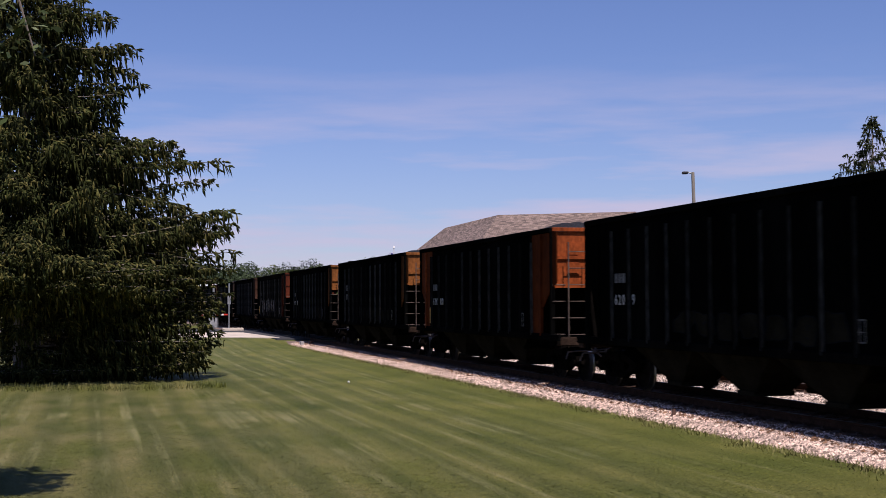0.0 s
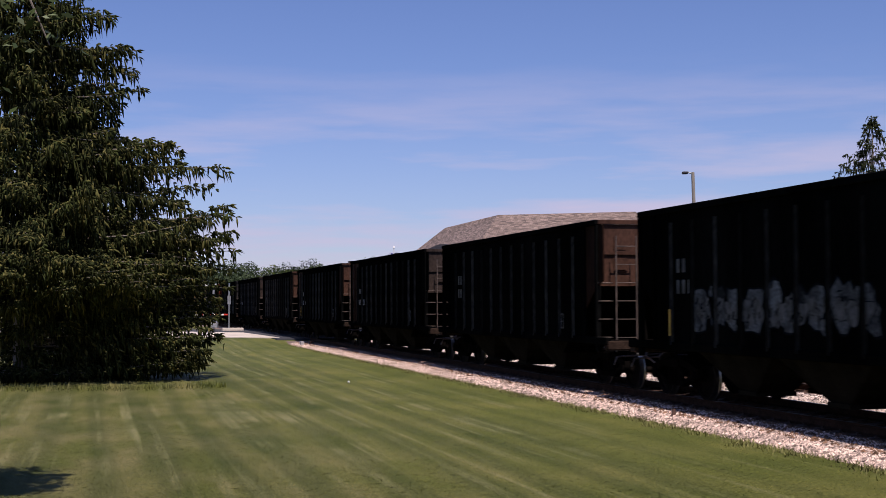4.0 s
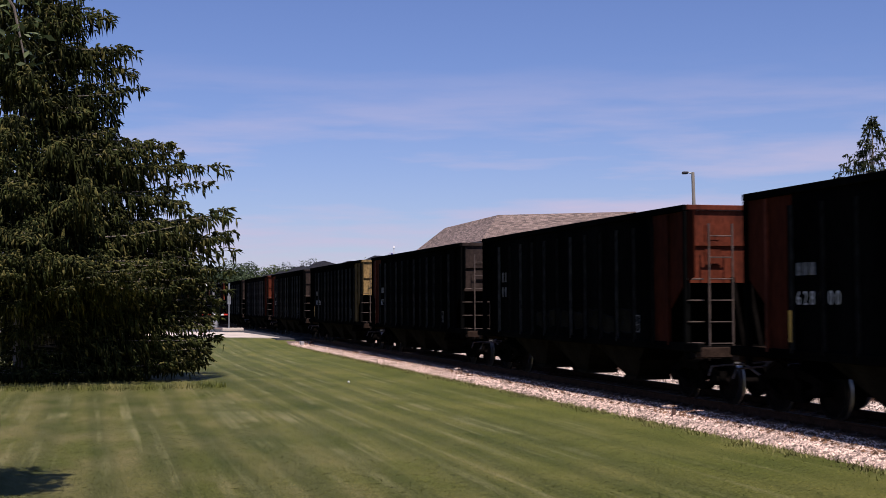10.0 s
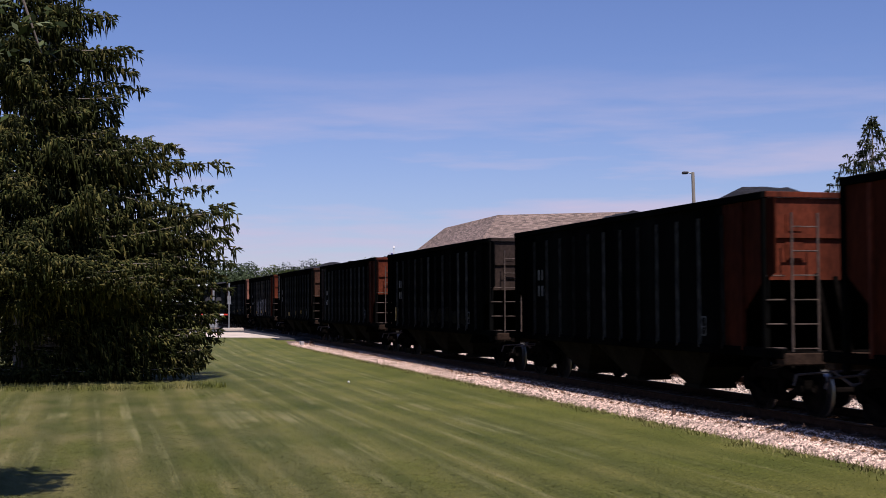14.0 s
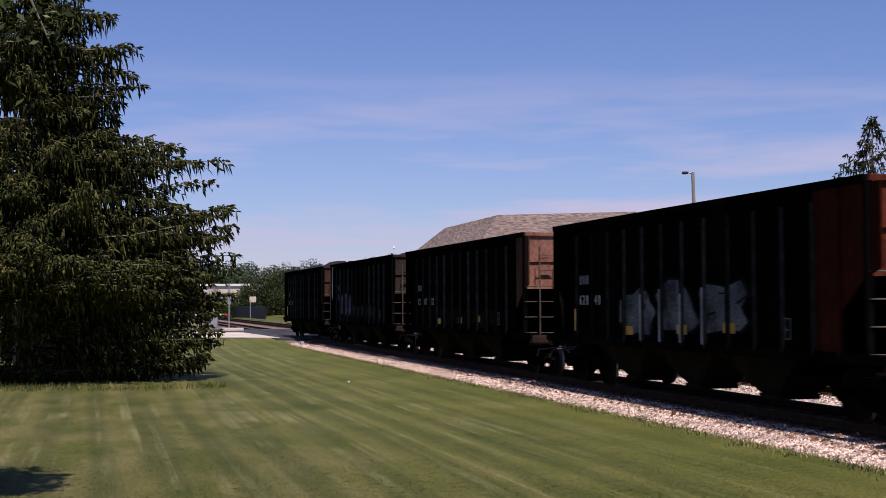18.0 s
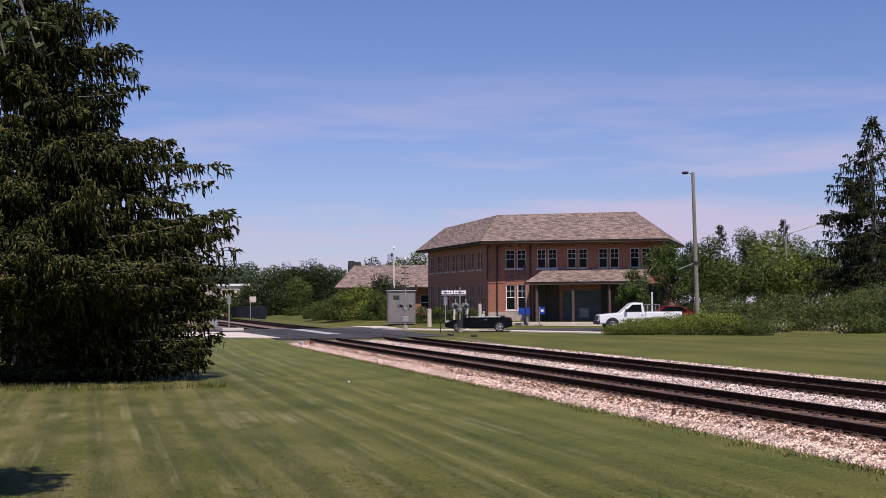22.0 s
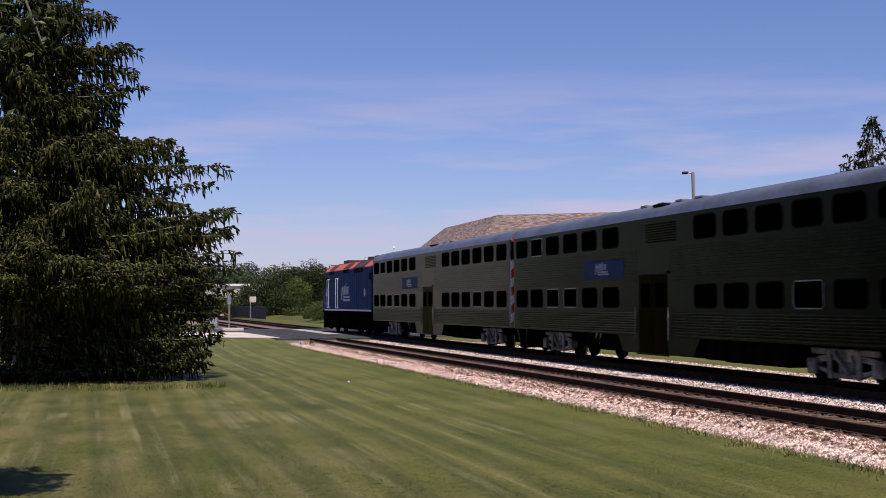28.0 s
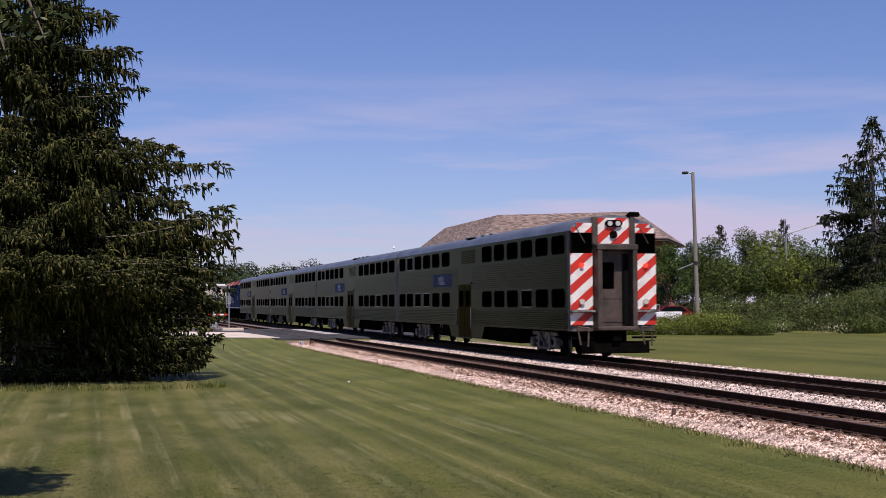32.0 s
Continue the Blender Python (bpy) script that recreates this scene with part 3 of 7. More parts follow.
    bm = R((-0.9, HL - 0.9, 1.25), (-0.9, HL - 0.2, 1.25), 0.16, 12)
    part("brake_cylinder", bm, M_UNDER, car)
    bm = bmesh.new()
    rod(bm, (0.9, HL + 0.10, 2.2), (0.9, HL + 0.14, 2.2), 0.26, 14)
    part("brake_wheel", bm, M_LADDER, car)
    meshes = {}
    for y in (-5.95, 5.95):
        truck(car, y, 0.88, 0.43, M_UNDER, meshes)
    # the small framed data panel near the camera-side end
    bm = bmesh.new()
    x = -HW - 0.006
    for z in (1.28, 1.43, 1.61):
        box(bm, x, x + 0.012, -HL + 2.15, -HL + 2.45, z, z + 0.02)
    for y in (-HL + 2.15, -HL + 2.29, -HL + 2.43):
        box(bm, x, x + 0.012, y, y + 0.02, 1.28, 1.63)
    part("data_panel", bm, M_FAINT_LETTER, car)
    return car


def coal_load(car, seed, peak):
    """Heaped coal, higher in two mounds."""
    rnd = random.Random(seed)
    nx, ny = 10, 44
    c1, c2 = rnd.uniform(-4.2, -2.5), rnd.uniform(2.0, 4.2)
    verts, faces = [], []
    for j in range(ny + 1):
        y = -HL + 0.05 + (2 * HL - 0.1) * j / ny
        for i in range(nx + 1):
            x = -HW + 0.04 + (2 * HW - 0.08) * i / nx
            edge = max(0, 1 - (x / HW) ** 2)
            along = max(math.exp(-((y - c1) / 1.9) ** 2), 0.9 * math.exp(-((y - c2) / 2.0) ** 2)) * min(1, (HL - abs(y)) / 1.2)
            z = HT - 0.45 + edge * (0.30 + peak * along) + 0.07 * noise.noise((x * 2.3, y * 2.3, seed)) + rnd.uniform(-0.025, 0.025)
            verts.append((x, y, z))
    for j in range(ny):
        for i in range(nx):
            a = j * (nx + 1) + i
            faces.append((a, a + 1, a + nx + 2, a + nx + 1))
    return raw("coal_load", verts, faces, M_COAL, car)


def mark_bars(car, y, z, dim=False, n=3, name="lettering"):
    """Company initials as plain blocks of their size, on the camera's side."""
    x = -HW - 0.006
    for i in range(n):
        a = y - i * 0.24
        part(name, B(x, x + 0.01, a - 0.12, a, z, z + 0.26), M_DIM_LETTER if dim else M_FAINT_LETTER, car)


def spray(car, y0, y1, z0, z1, seed, m, n=7):
    """Sprayed block letters that cannot be read: a dark outline, a paler fill of uneven corners, and dark strokes across it."""
    rnd = random.Random(seed)
    w = abs(y1 - y0) / n
    for i in range(n):
        cy, cz = y0 - w * (i + 0.5), (z0 + z1) / 2 + rnd.uniform(-0.06, 0.06)
        h, lean = (z1 - z0) / 2 * rnd.uniform(0.8, 1.0), rnd.uniform(-0.12, 0.12)
        k = 14
        ring = []
        for j in range(k):
            c, q = math.cos(2 * math.pi * j / k), math.sin(2 * math.pi * j / k)
            f = rnd.uniform(0.72, 1.12) / max(abs(c), abs(q)) ** 0.75
            ring.append((cy + w * 0.46 * c * f + lean * q, cz + h * q * f * 0.86))
        for grow, lift, mm, name in ((1.16, 0.0, M_OUTLINE, "graffiti_outline"), (1.0, 0.0012, m, "graffiti")):
            bm = bmesh.new()
            bm.faces.new([bm.verts.new((-HW - 0.004 - lift - 0.0002 * i, cy + (y - cy) * grow, max(HB + 0.02, cz + (z - cz) * (1 + (grow - 1) * 0.6)))) for y, z in ring])
            part(name, bm, mm, car)
        bm = bmesh.new()
        for _ in range(3):
            a0 = (cy + w * rnd.uniform(-0.3, 0.3), cz + h * rnd.uniform(-0.6, 0.6))
            d = (w * rnd.uniform(-0.2, 0.2), h * rnd.uniform(-0.5, 0.5))
            x = -HW - 0.0085
            bm.faces.new([bm.verts.new((x, a0[0] + u * d[0] + v * 0.025, a0[1] + u * d[1] + v * 0.012)) for u, v in ((0, -1), (1, -1), (1, 1), (0, 1))])
        part("graffiti_stroke", bm, M_OUTLINE, car)


# far end of each car at 0 s is TAIL - PITCH * k; the train rolls towards the camera
TAIL, PITCH, COAL_SPEED = 366.0, 15.40, 16.14
# end colour, number (None: cannot be read), height of the load, sprayed paint
CARS = [("brown", "62 224", 0.55, None), ("dark", None, 0.35, "blue"), ("salmon", "12 01 32", 0.2, "faint"), ("rust", "628 40", 0.25, "grey"),
        ("brown", None, 0.55, "faint"), ("rust", "629", 0.35, None), ("dark", None, 0.3, "faint"), ("rust", None, 0.5, None),
        ("dark", "62", 0.7, "faint"), ("yellow", "629 53", 0.45, None), ("dark", "62", 0.3, None), ("rust", None, 0.35, "faint"),
        ("grey", "6281 00", 0.4, None), ("dark", "628 06", 0.4, "faint"), ("brown", None, 0.3, None), ("brown", "629 1", 0.3, None),
        ("dark", "62 211", 0.45, None), ("brown", None, 0.25, None), ("rust", None, 0.3, "white"), ("amber", "630 05", 0.3, "faint"),
        ("amber", None, 0.4, "faint"), ("orange", "6200 00", 0.45, None), ("orange", "620 9", 0.3, "faint"), ("rust", None, 0.3, None)]
# cars whose far end bay shows another colour
FAR_BAY = {1: "pale", 4: "pale", 5: "dark", 8: "rust", 10: "rust", 12: "rust", 15: "dark", 16: "brown", 21: "orange"}
hoppers, patterns = [], {}
for k, (tone, number, peak, paint) in enumerate(CARS):
    words = ENDS[tone][1]
    if tone in patterns:
        # the bare pattern car of this colour, before its load and lettering
        car = copy_thing(patterns[tone], Matrix())
    else:
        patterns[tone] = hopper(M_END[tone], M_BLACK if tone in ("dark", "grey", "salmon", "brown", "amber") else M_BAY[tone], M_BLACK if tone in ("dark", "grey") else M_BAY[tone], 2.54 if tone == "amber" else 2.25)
        car = copy_thing(patterns[tone], Matrix())
    tagged(car, "black ribbed open coal hopper with %s end panels, loaded" % words, "railway wagon", "coal train")
    coal_load(car, k, peak)
    if number:
        for i in range(3):
            part("company_lettering", B(-HW - 0.006, -HW + 0.004, 4.78 - i * 0.20, 4.93 - i * 0.20, 2.30, 2.50), M_FAINT_LETTER, car)
        for g, group in enumerate(number.split()):
            for i, ch in enumerate(group):
                yy = 4.93 - g * (2 * HL - 2.9) / 11 - i * 0.20
                digits(ch, 0.31, M_WHITE_LETTER, Matrix.Translation((-HW - 0.006, yy, 1.84)) @ Euler((radians(90), 0, radians(-90))).to_matrix().to_4x4() @ Matrix.Diagonal((0.88, 1, 1, 1)), car, "digit")
    else:
        mark_bars(car, 4.85, 2.45, True, 2, name="company_lettering")
        mark_bars(car, 4.85, 2.05, True, 3, name="worn_number")
    if k % 3 == 0:
        bm = B(-HW - 0.108, -HW - 0.100, 4.93, 5.00, 1.25, 1.75)
        part("reflector_strip", bm, M_YELLOW_MARK, car)
    if paint == "grey":
        spray(car, 2.7, -3.0, 1.12, 2.35, k, M_SPRAY, 3)
        for i in (4, 5, 6, 7):
            y = -HL + 1.45 + (11 - i) * (2 * HL - 2.9) / 11
            part("sprayed_rib_face", B(-HW - 0.081, -HW - 0.076, y - 0.034, y + 0.034, 1.12, 2.05 + 0.1 * (i % 2)), M_SPRAY_W, car)
    elif paint == "white":
        spray(car, 4.2, -1.8, 1.30, 2.3, k, M_SPRAY, 9)
        spray(car, 4.0, -1.6, 1.45, 2.0, k + 50, M_DIM_LETTER, 16)
    elif paint == "blue":
        spray(car, 4.6, 1.6, 1.20, 2.5, k, M_SPRAY_B, 6), spray(car, 1.4, -3.5, 1.2, 1.9, k + 9, M_SPRAY_F, 6)
    elif paint == "faint":
        spray(car, 2.0, -4.0, 1.20, 1.75, k, M_CHUTE, 7)
    if k in (3, 4, 2):
        for i, y in enumerate((1.9, -0.6, -2.5)):
            part("warning_label", B(-HW - 0.012, -HW - 0.009, y, y + 0.42, 1.22 + 0.06 * i, 1.40 + 0.06 * i), M_YELLOW_MARK, car)
    if k in FAR_BAY:
        for c in car.children:
            if c.name.startswith("far_bay_wing" if FAR_BAY[k] == "pale" else "far_bay"):
                c.data = c.data.copy()
                # posts and pale wings take the full end colour, other bays the shaded copy
                c.data.materials[0] = (M_END if FAR_BAY[k] == "pale" or c.name.startswith("far_bay_post") else M_BAY)[FAR_BAY[k]]
    hoppers.append(car)
for o in list(patterns.values()):
    for c in list(o.children_recursive):
        bpy.data.objects.remove(c)
    bpy.data.objects.remove(o)
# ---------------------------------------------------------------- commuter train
# near-black olive: the lawn's dim reflection is put into the base colour
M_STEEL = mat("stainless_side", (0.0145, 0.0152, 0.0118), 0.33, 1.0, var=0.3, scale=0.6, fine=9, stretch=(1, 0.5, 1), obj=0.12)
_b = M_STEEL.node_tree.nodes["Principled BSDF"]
_b.inputs["Specular Tint"].default_value = (0.64, 0.65, 0.58, 1)   # duller tint, less reflection at a low angle
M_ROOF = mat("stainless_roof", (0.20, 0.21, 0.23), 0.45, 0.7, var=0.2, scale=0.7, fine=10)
# greener and lighter than the wall: brighter lawn reflection painted into the low flutes
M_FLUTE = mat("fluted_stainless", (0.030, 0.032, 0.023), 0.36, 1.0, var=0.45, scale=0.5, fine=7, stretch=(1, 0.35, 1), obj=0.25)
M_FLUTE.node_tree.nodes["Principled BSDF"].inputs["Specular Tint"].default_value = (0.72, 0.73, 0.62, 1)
# much paler than the sides: sunlight on corners and ends, put into the colour
M_CORNER = mat("dull_steel_corner", (0.14, 0.122, 0.102), 0.5, 0.35, var=0.25, scale=1.5, fine=14, stretch=(1, 1, 0.4))
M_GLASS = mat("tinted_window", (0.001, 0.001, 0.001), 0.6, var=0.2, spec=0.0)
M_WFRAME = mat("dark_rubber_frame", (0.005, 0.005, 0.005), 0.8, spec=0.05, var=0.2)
M_ALU = mat("bright_window_frame", (0.17, 0.17, 0.165), 0.35, 0.8, var=0.15)
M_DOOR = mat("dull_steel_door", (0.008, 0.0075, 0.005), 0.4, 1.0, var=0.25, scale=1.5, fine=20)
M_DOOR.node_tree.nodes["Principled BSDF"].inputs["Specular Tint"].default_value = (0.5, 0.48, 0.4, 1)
M_SILVER = mat("silver_truck_paint", (0.145, 0.136, 0.124), 0.7, 0.2, var=0.6, scale=4, fine=30)
M_RED = mat("warning_red", (0.52, 0.028, 0.012), 0.4, var=0.12, scale=3, fine=30)
M_WHITE = mat("warning_white", (0.72, 0.69, 0.64), 0.45, var=0.12, scale=3, fine=30)
M_BLUE = mat("loco_blue", (0.0045, 0.032, 0.105), 0.6, var=0.18, scale=0.8, fine=10, spec=0.03)
M_BLUESIGN = mat("blue_sign", (0.006, 0.022, 0.09), 0.6, spec=0.1, var=0.12)
M_ORANGE = mat("loco_orange", (0.60, 0.085, 0.018), 0.45, var=0.12, scale=1, fine=12)
M_SOOT = mat("sooty_roof", (0.05, 0.026, 0.02), 0.75, var=0.45, scale=1.5, fine=18)
M_RAILING = mat("white_handrail", (0.62, 0.62, 0.60), 0.4, var=0.1)
M_LOGO = mat("white_logo", (0.33, 0.345, 0.35), 0.6, spec=0.1, var=0.12)
M_SILL = mat("silver_sill_stripe", (0.34, 0.37, 0.40), 0.35, 0.4, var=0.15)
M_LAMP = mat("lamp_lens", (0.6, 0.58, 0.5), 0.15, 0.4, var=0.1)
M_REDLAMP = mat("red_marker_lamp", (0.7, 0.03, 0.02), 0.3, var=0.05)
_b = M_REDLAMP.node_tree.nodes["Principled BSDF"]
_b.inputs["Emission Color"].default_value, _b.inputs["Emission Strength"].default_value = (1, 0.05, 0.02, 1), 1.2
M_DIAPH = mat("weathered_diaphragm", (0.066, 0.048, 0.037), 0.6, 0.2, var=0.35, scale=2.5, fine=25)
RC = 0.20                 # radius of the rounded corners
GL, GW = 12.56, 1.53      # half length and half width of a coach


def clip_poly(poly, rect):
    """A polygon cut to a rectangle (u0, u1, v0, v1)."""
    for axis, lim, keep in ((0, rect[0], 1), (0, rect[1], -1), (1, rect[2], 1), (1, rect[3], -1)):
        out = []
        for a, b in zip(poly, poly[1:] + poly[:1]):
            ia, ib = keep * (a[axis] - lim) >= 0, keep * (b[axis] - lim) >= 0
            if ia:
                out.append(a)
            if ia != ib:
                k = (lim - a[axis]) / (b[axis] - a[axis])
                out.append((a[0] + k * (b[0] - a[0]), a[1] + k * (b[1] - a[1])))
        poly = out
        if not poly:
            break
    return poly


def striped_panel(car, name, rect, y, shift=0.0, corner=None):
    """White panel with red slanting stripes, on the end that faces -y."""
    u0, u1, v0, v1 = rect
    bm = B(u0, u1, y, y + 0.04, v0, v1)
    for k in range(-8, 14):
        a = k * 0.66 + shift
        band = [(-3.0, a - 3.0 * 0.85), (3.0, a + 3.0 * 0.85), (3.0, a + 0.33 + 3.0 * 0.85), (-3.0, a + 0.33 - 3.0 * 0.85)]
        p = clip_poly(band, rect)
        if len(p) > 2:
            bm2 = bm
            f = bm2.faces.new([bm2.verts.new((u, y - 0.004, v)) for u, v in p])
            f.material_index = 1
    return part(name, bm, [M_WHITE, M_RED], car)


def logo_shape(car, y, z, h, x=-GW - 0.012, name="logo"):
    """The operator's slanted white mark as plain slabs."""
    bm = bmesh.new()
    def slab(a, b, lo, hi, lean=0.25):
        prism(bm, [(y - a * h - lo * h * lean, z + lo * h), (y - b * h - lo * h * lean, z + lo * h), (y - b * h - hi * h * lean, z + hi * h), (y - a * h - hi * h * lean, z + hi * h)], "x", x, x + 0.008)
    slab(0.00, 0.16, 0.1, 1.0), slab(0.30, 0.44, 0.35, 0.95), slab(0.60, 0.76, 0.1, 1.0), slab(0.16, 0.60, 0.68, 0.86)
    slab(0.90, 1.30, 0.45, 1.02), slab(1.42, 1.58, 0.45, 1.15), slab(1.70, 1.86, 0.45, 0.95), slab(2.0, 2.4, 0.45, 0.95)
    slab(0.85, 2.85, 0.22, 0.36), slab(0.78, 3.1, 0.02, 0.16)
    return part(name, bm, M_LOGO, car)


WIN_Y = [-GL + c for c in (9.33, 7.70, 6.07, 4.40, 2.76, 1.10, 24.02, 22.40, 20.75, 19.05, 17.35, 15.60)]


def coach(cab):
    """Two-deck stainless coach; +y is the way it goes."""
    car = empty("gallery_coach")
    w, h = 0.62, 0.305
    rows = (2.045, 3.835)
    for s in (-1, 1):
        x0, x1 = s * GW, s * (GW - 0.05)
        bm = bmesh.new()
        for z0, z1 in ((0.95, rows[0] - h), (rows[0] + h, rows[1] - h), (rows[1] + h, 4.26)):
            box(bm, x0, x1, -GL + RC, GL - RC, z0, z1)
        edges = sorted((c - w, c + w) for c in WIN_Y)
        cuts = [-GL + RC] + [v for e in edges for v in e] + [GL - RC]
        for z in rows:
            for a, b in zip(cuts[::2], cuts[1::2]):
                if b - a > 0.01:
                    box(bm, x0, x1, a, b, z - h, z + h)
        # the low well round the doors
        prism(bm, [(-2.9, 0.96), (-2.5, 0.45), (2.1, 0.45), (2.5, 0.96)], "x", x0, x1)
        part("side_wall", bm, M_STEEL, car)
        for e in (-1, 1):
            arc = [(s * (GW - RC + RC * math.cos(q)), e * (GL - RC + RC * math.sin(q))) for q in (0, 0.4, 0.8, 1.2, 1.571)]
            smooth(part("corner_panel", prism(bmesh.new(), arc + [(s * (GW - RC), e * (GL - RC))], "z", 0.95, 4.30), M_CORNER, car), 50)
        for a, b in ((-GL + 0.25, -1.15), (1.1, GL - 0.25)):
            flute = None
            for i in range(9):
                z = 1.02 + i * 0.072
                if flute is None:
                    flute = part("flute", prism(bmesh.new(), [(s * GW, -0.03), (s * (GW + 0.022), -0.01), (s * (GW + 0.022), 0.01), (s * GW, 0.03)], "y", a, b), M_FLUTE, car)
                    flute.matrix_basis = pose(0, 0, z)
                else:
                    again("flute", flute, pose(0, 0, z), car)
        bm = bmesh.new()
        for z in (2.46, 2.54, 2.62, 2.70, 2.78, 2.86, 2.94, 3.02, 3.10, 3.18, 3.26, 3.34):
            for a, b in ((-GL + 0.25, -1.15), (1.1, GL - 0.25)):
                prism(bm, [(s * GW, z), (s * (GW + 0.009), z + 0.008), (s * (GW + 0.009), z + 0.03), (s * GW, z + 0.038)], "y", a, b)
        part("belt_moulding", bm, M_STEEL, car)
        pane = None
        for r_, z in enumerate(rows):
            for i, c in enumerate(WIN_Y):
                if pane is None:
                    bm = B(s * (GW - 0.04), s * (GW - 0.02), -w, w, -h, h)
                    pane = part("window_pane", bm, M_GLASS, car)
                    pane.matrix_basis = pose(0, c, z)
                    bm = bmesh.new()
                    for a in (-1, 1):
                        box(bm, s * (GW - 0.02), s * (GW + 0.012), a * w - 0.016, a * w + 0.016, -h + 0.10, h - 0.10)
                        box(bm, s * (GW - 0.02), s * (GW + 0.010), -w + 0.10, w - 0.10, a * h - 0.016, a * h + 0.016)
                        for q in (-1, 1):
                            # the rounded corners: a bent frame and the bit of wall outside it
                            arc = [(a * (w - 0.12 + 0.12 * math.cos(g)), q * (h - 0.12 + 0.12 * math.sin(g))) for g in (0, 0.52, 1.05, 1.571)]
                            prism(bm, arc + [(a * (w + 0.001), q * (h + 0.001))], "x", s * (GW - 0.03), s * (GW + 0.001), 1)
                            for m1, m2 in zip(arc, arc[1:]):
                                rod(bm, (s * GW, *m1), (s * GW, *m2), 0.014, 5)
                    frame0 = part("window_frame", bm, [M_WFRAME, M_STEEL], car)
                    frame0.matrix_basis = pose(0, c, z)
                else:
                    again("window_pane", pane, pose(0, c, z), car)
                    fr = again("window_frame", frame0, pose(0, c, z), car)
                    if (i * 7 + r_ * 5) % 9 == 0 or (r_ == 0 and i in (3, 8)):
                        fr.data = fr.data.copy()
                        fr.data.materials[0] = M_ALU
                        fr["label"] = "bright metal frame"
        for c in (-0.50, 0.46):
            bm = B(s * (GW - 0.01), s * (GW + 0.010), c - 0.46, c + 0.46, 0.47, 2.66, 0.004)
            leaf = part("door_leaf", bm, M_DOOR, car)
            part("door_window", B(s * (GW + 0.011), s * (GW + 0.016), c - 0.30, c + 0.30, 1.75, 2.42), M_GLASS, leaf)
        bm = B(s * GW, s * (GW + 0.05), -1.05, 1.02, 2.68, 2.75)
        box(bm, s * GW, s * (GW + 0.05), -1.05, 1.02, 0.42, 0.46)
        part("door_header", bm, M_STEEL, car)
        for c in (-1.12, 1.08):
            part("grab_rail", R((s * (GW + 0.06), c, 0.85), (s * (GW + 0.06), c, 1.75), 0.016, 6), M_SILVER, car)
        bm = bmesh.new()
        for i in range(8):
            box(bm, s * GW, s * (GW + 0.03), -1.5, 0.4, 3.56 + i * 0.07, 3.59 + i * 0.07)
        part("air_louvre", bm, M_DOOR, car)
        part("name_panel", B(s * GW, s * (GW + 0.010), 2.0, 5.2, 2.62, 3.18), M_BLUESIGN, car)
    logo_shape(car, 4.3, 2.72, 0.36)
    # floor, solid black core that stands for the unlit inside behind the windows, roof
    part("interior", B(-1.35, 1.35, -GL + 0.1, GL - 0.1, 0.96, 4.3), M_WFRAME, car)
    prof = [(-GW, 4.26)] + [(-GW + 0.55 - 0.55 * math.cos(a), 4.26 + 0.36 * math.sin(a)) for a in (0.35, 0.7, 1.05, 1.35)]
    prof += [(-0.65, 4.74), (0, 4.80)]
    prof = prof + [(-u, v) for u, v in prof[-2::-1]]
    smooth(part("roof", prism(bmesh.new(), prof, "y", -GL, GL), M_ROOF, car), 35)
    for y in (-1.6, -0.4, 0.8, 2.0):
        part("roof_vent", B(-0.8, -0.5, y, y + 0.45, 4.70, 4.775, 0.02), M_ROOF, car)
    part("roof_hatch", B(-1.28, -1.05, -0.2, 0.5, 4.58, 4.66, 0.01), M_WFRAME, car)
    # underfloor gear
    part("center_sill", B(-0.55, 0.55, -GL + 0.2, GL - 0.2, 0.36, 0.96), M_UNDER, car)
    part("equipment_box", B(-1.45, -0.7, -7.2, -4.1, 0.40, 0.95, 0.02), M_UNDER, car)
    part("brake_rack", B(-1.40, -0.8, -3.9, -2.95, 0.42, 0.95, 0.02), M_UNDER, car)
    part("compressor_box", B(-1.42, -0.75, 2.6, 4.0, 0.44, 0.95, 0.02), M_UNDER, car)
    part("air_conditioner", B(0.6, 1.42, 2.6, 7.0, 0.42, 0.95, 0.02), M_UNDER, car)
    part("air_tank", R((-1.1, 4.2, 0.70), (-1.1, 6.2, 0.70), 0.24, 12), M_UNDER, car)
    part("battery_box", B(0.7, 1.45, -7.0, -2.9, 0.42, 0.95, 0.02), M_UNDER, car)
    bm = bmesh.new()
    for i in range(6):
        rod(bm, (-1.3, 3.0 + i * 0.35, 0.95), (-1.3, 3.1 + i * 0.35, 0.6 + 0.1 * (i % 2)), 0.035, 6)
    part("brake_piping", bm, M_SILVER, car)
    meshes = {}
    for y in (-8.85, 8.85):
        truck(car, y, 1.25, 0.46, M_SILVER, meshes)
    for e in (-1, 1):
        y = e * GL
        bm = B(-GW + RC, GW - RC, y - 0.05 * e, y, 0.95, 4.26)
        prism(bm, prof, "y", y - 0.05 * e, y - 0.002 * e)
        part("end_wall", bm, M_DIAPH if cab and e < 0 else M_CORNER, car)
        bm = B(-0.16, 0.16, y - 0.2 * e, y + 0.32 * e, 0.62, 0.92, 0.02)
        part("coupler", bm, M_UNDER, car)
        out = 0.42 if cab and e < 0 else 0.14
        bm = bmesh.new()
        for x in (-0.62, 0.62):
            box(bm, x - 0.08, x + 0.08, y, y + out * e, 1.02, 3.62, 0.01)
        box(bm, -0.72, 0.72, y, y + (out + 0.02) * e, 3.62, 3.80, 0.02)
        box(bm, -0.72, 0.72, y, y + (out + 0.03) * e, 0.98, 1.10, 0.02)
        part("diaphragm", bm, M_DIAPH, car)
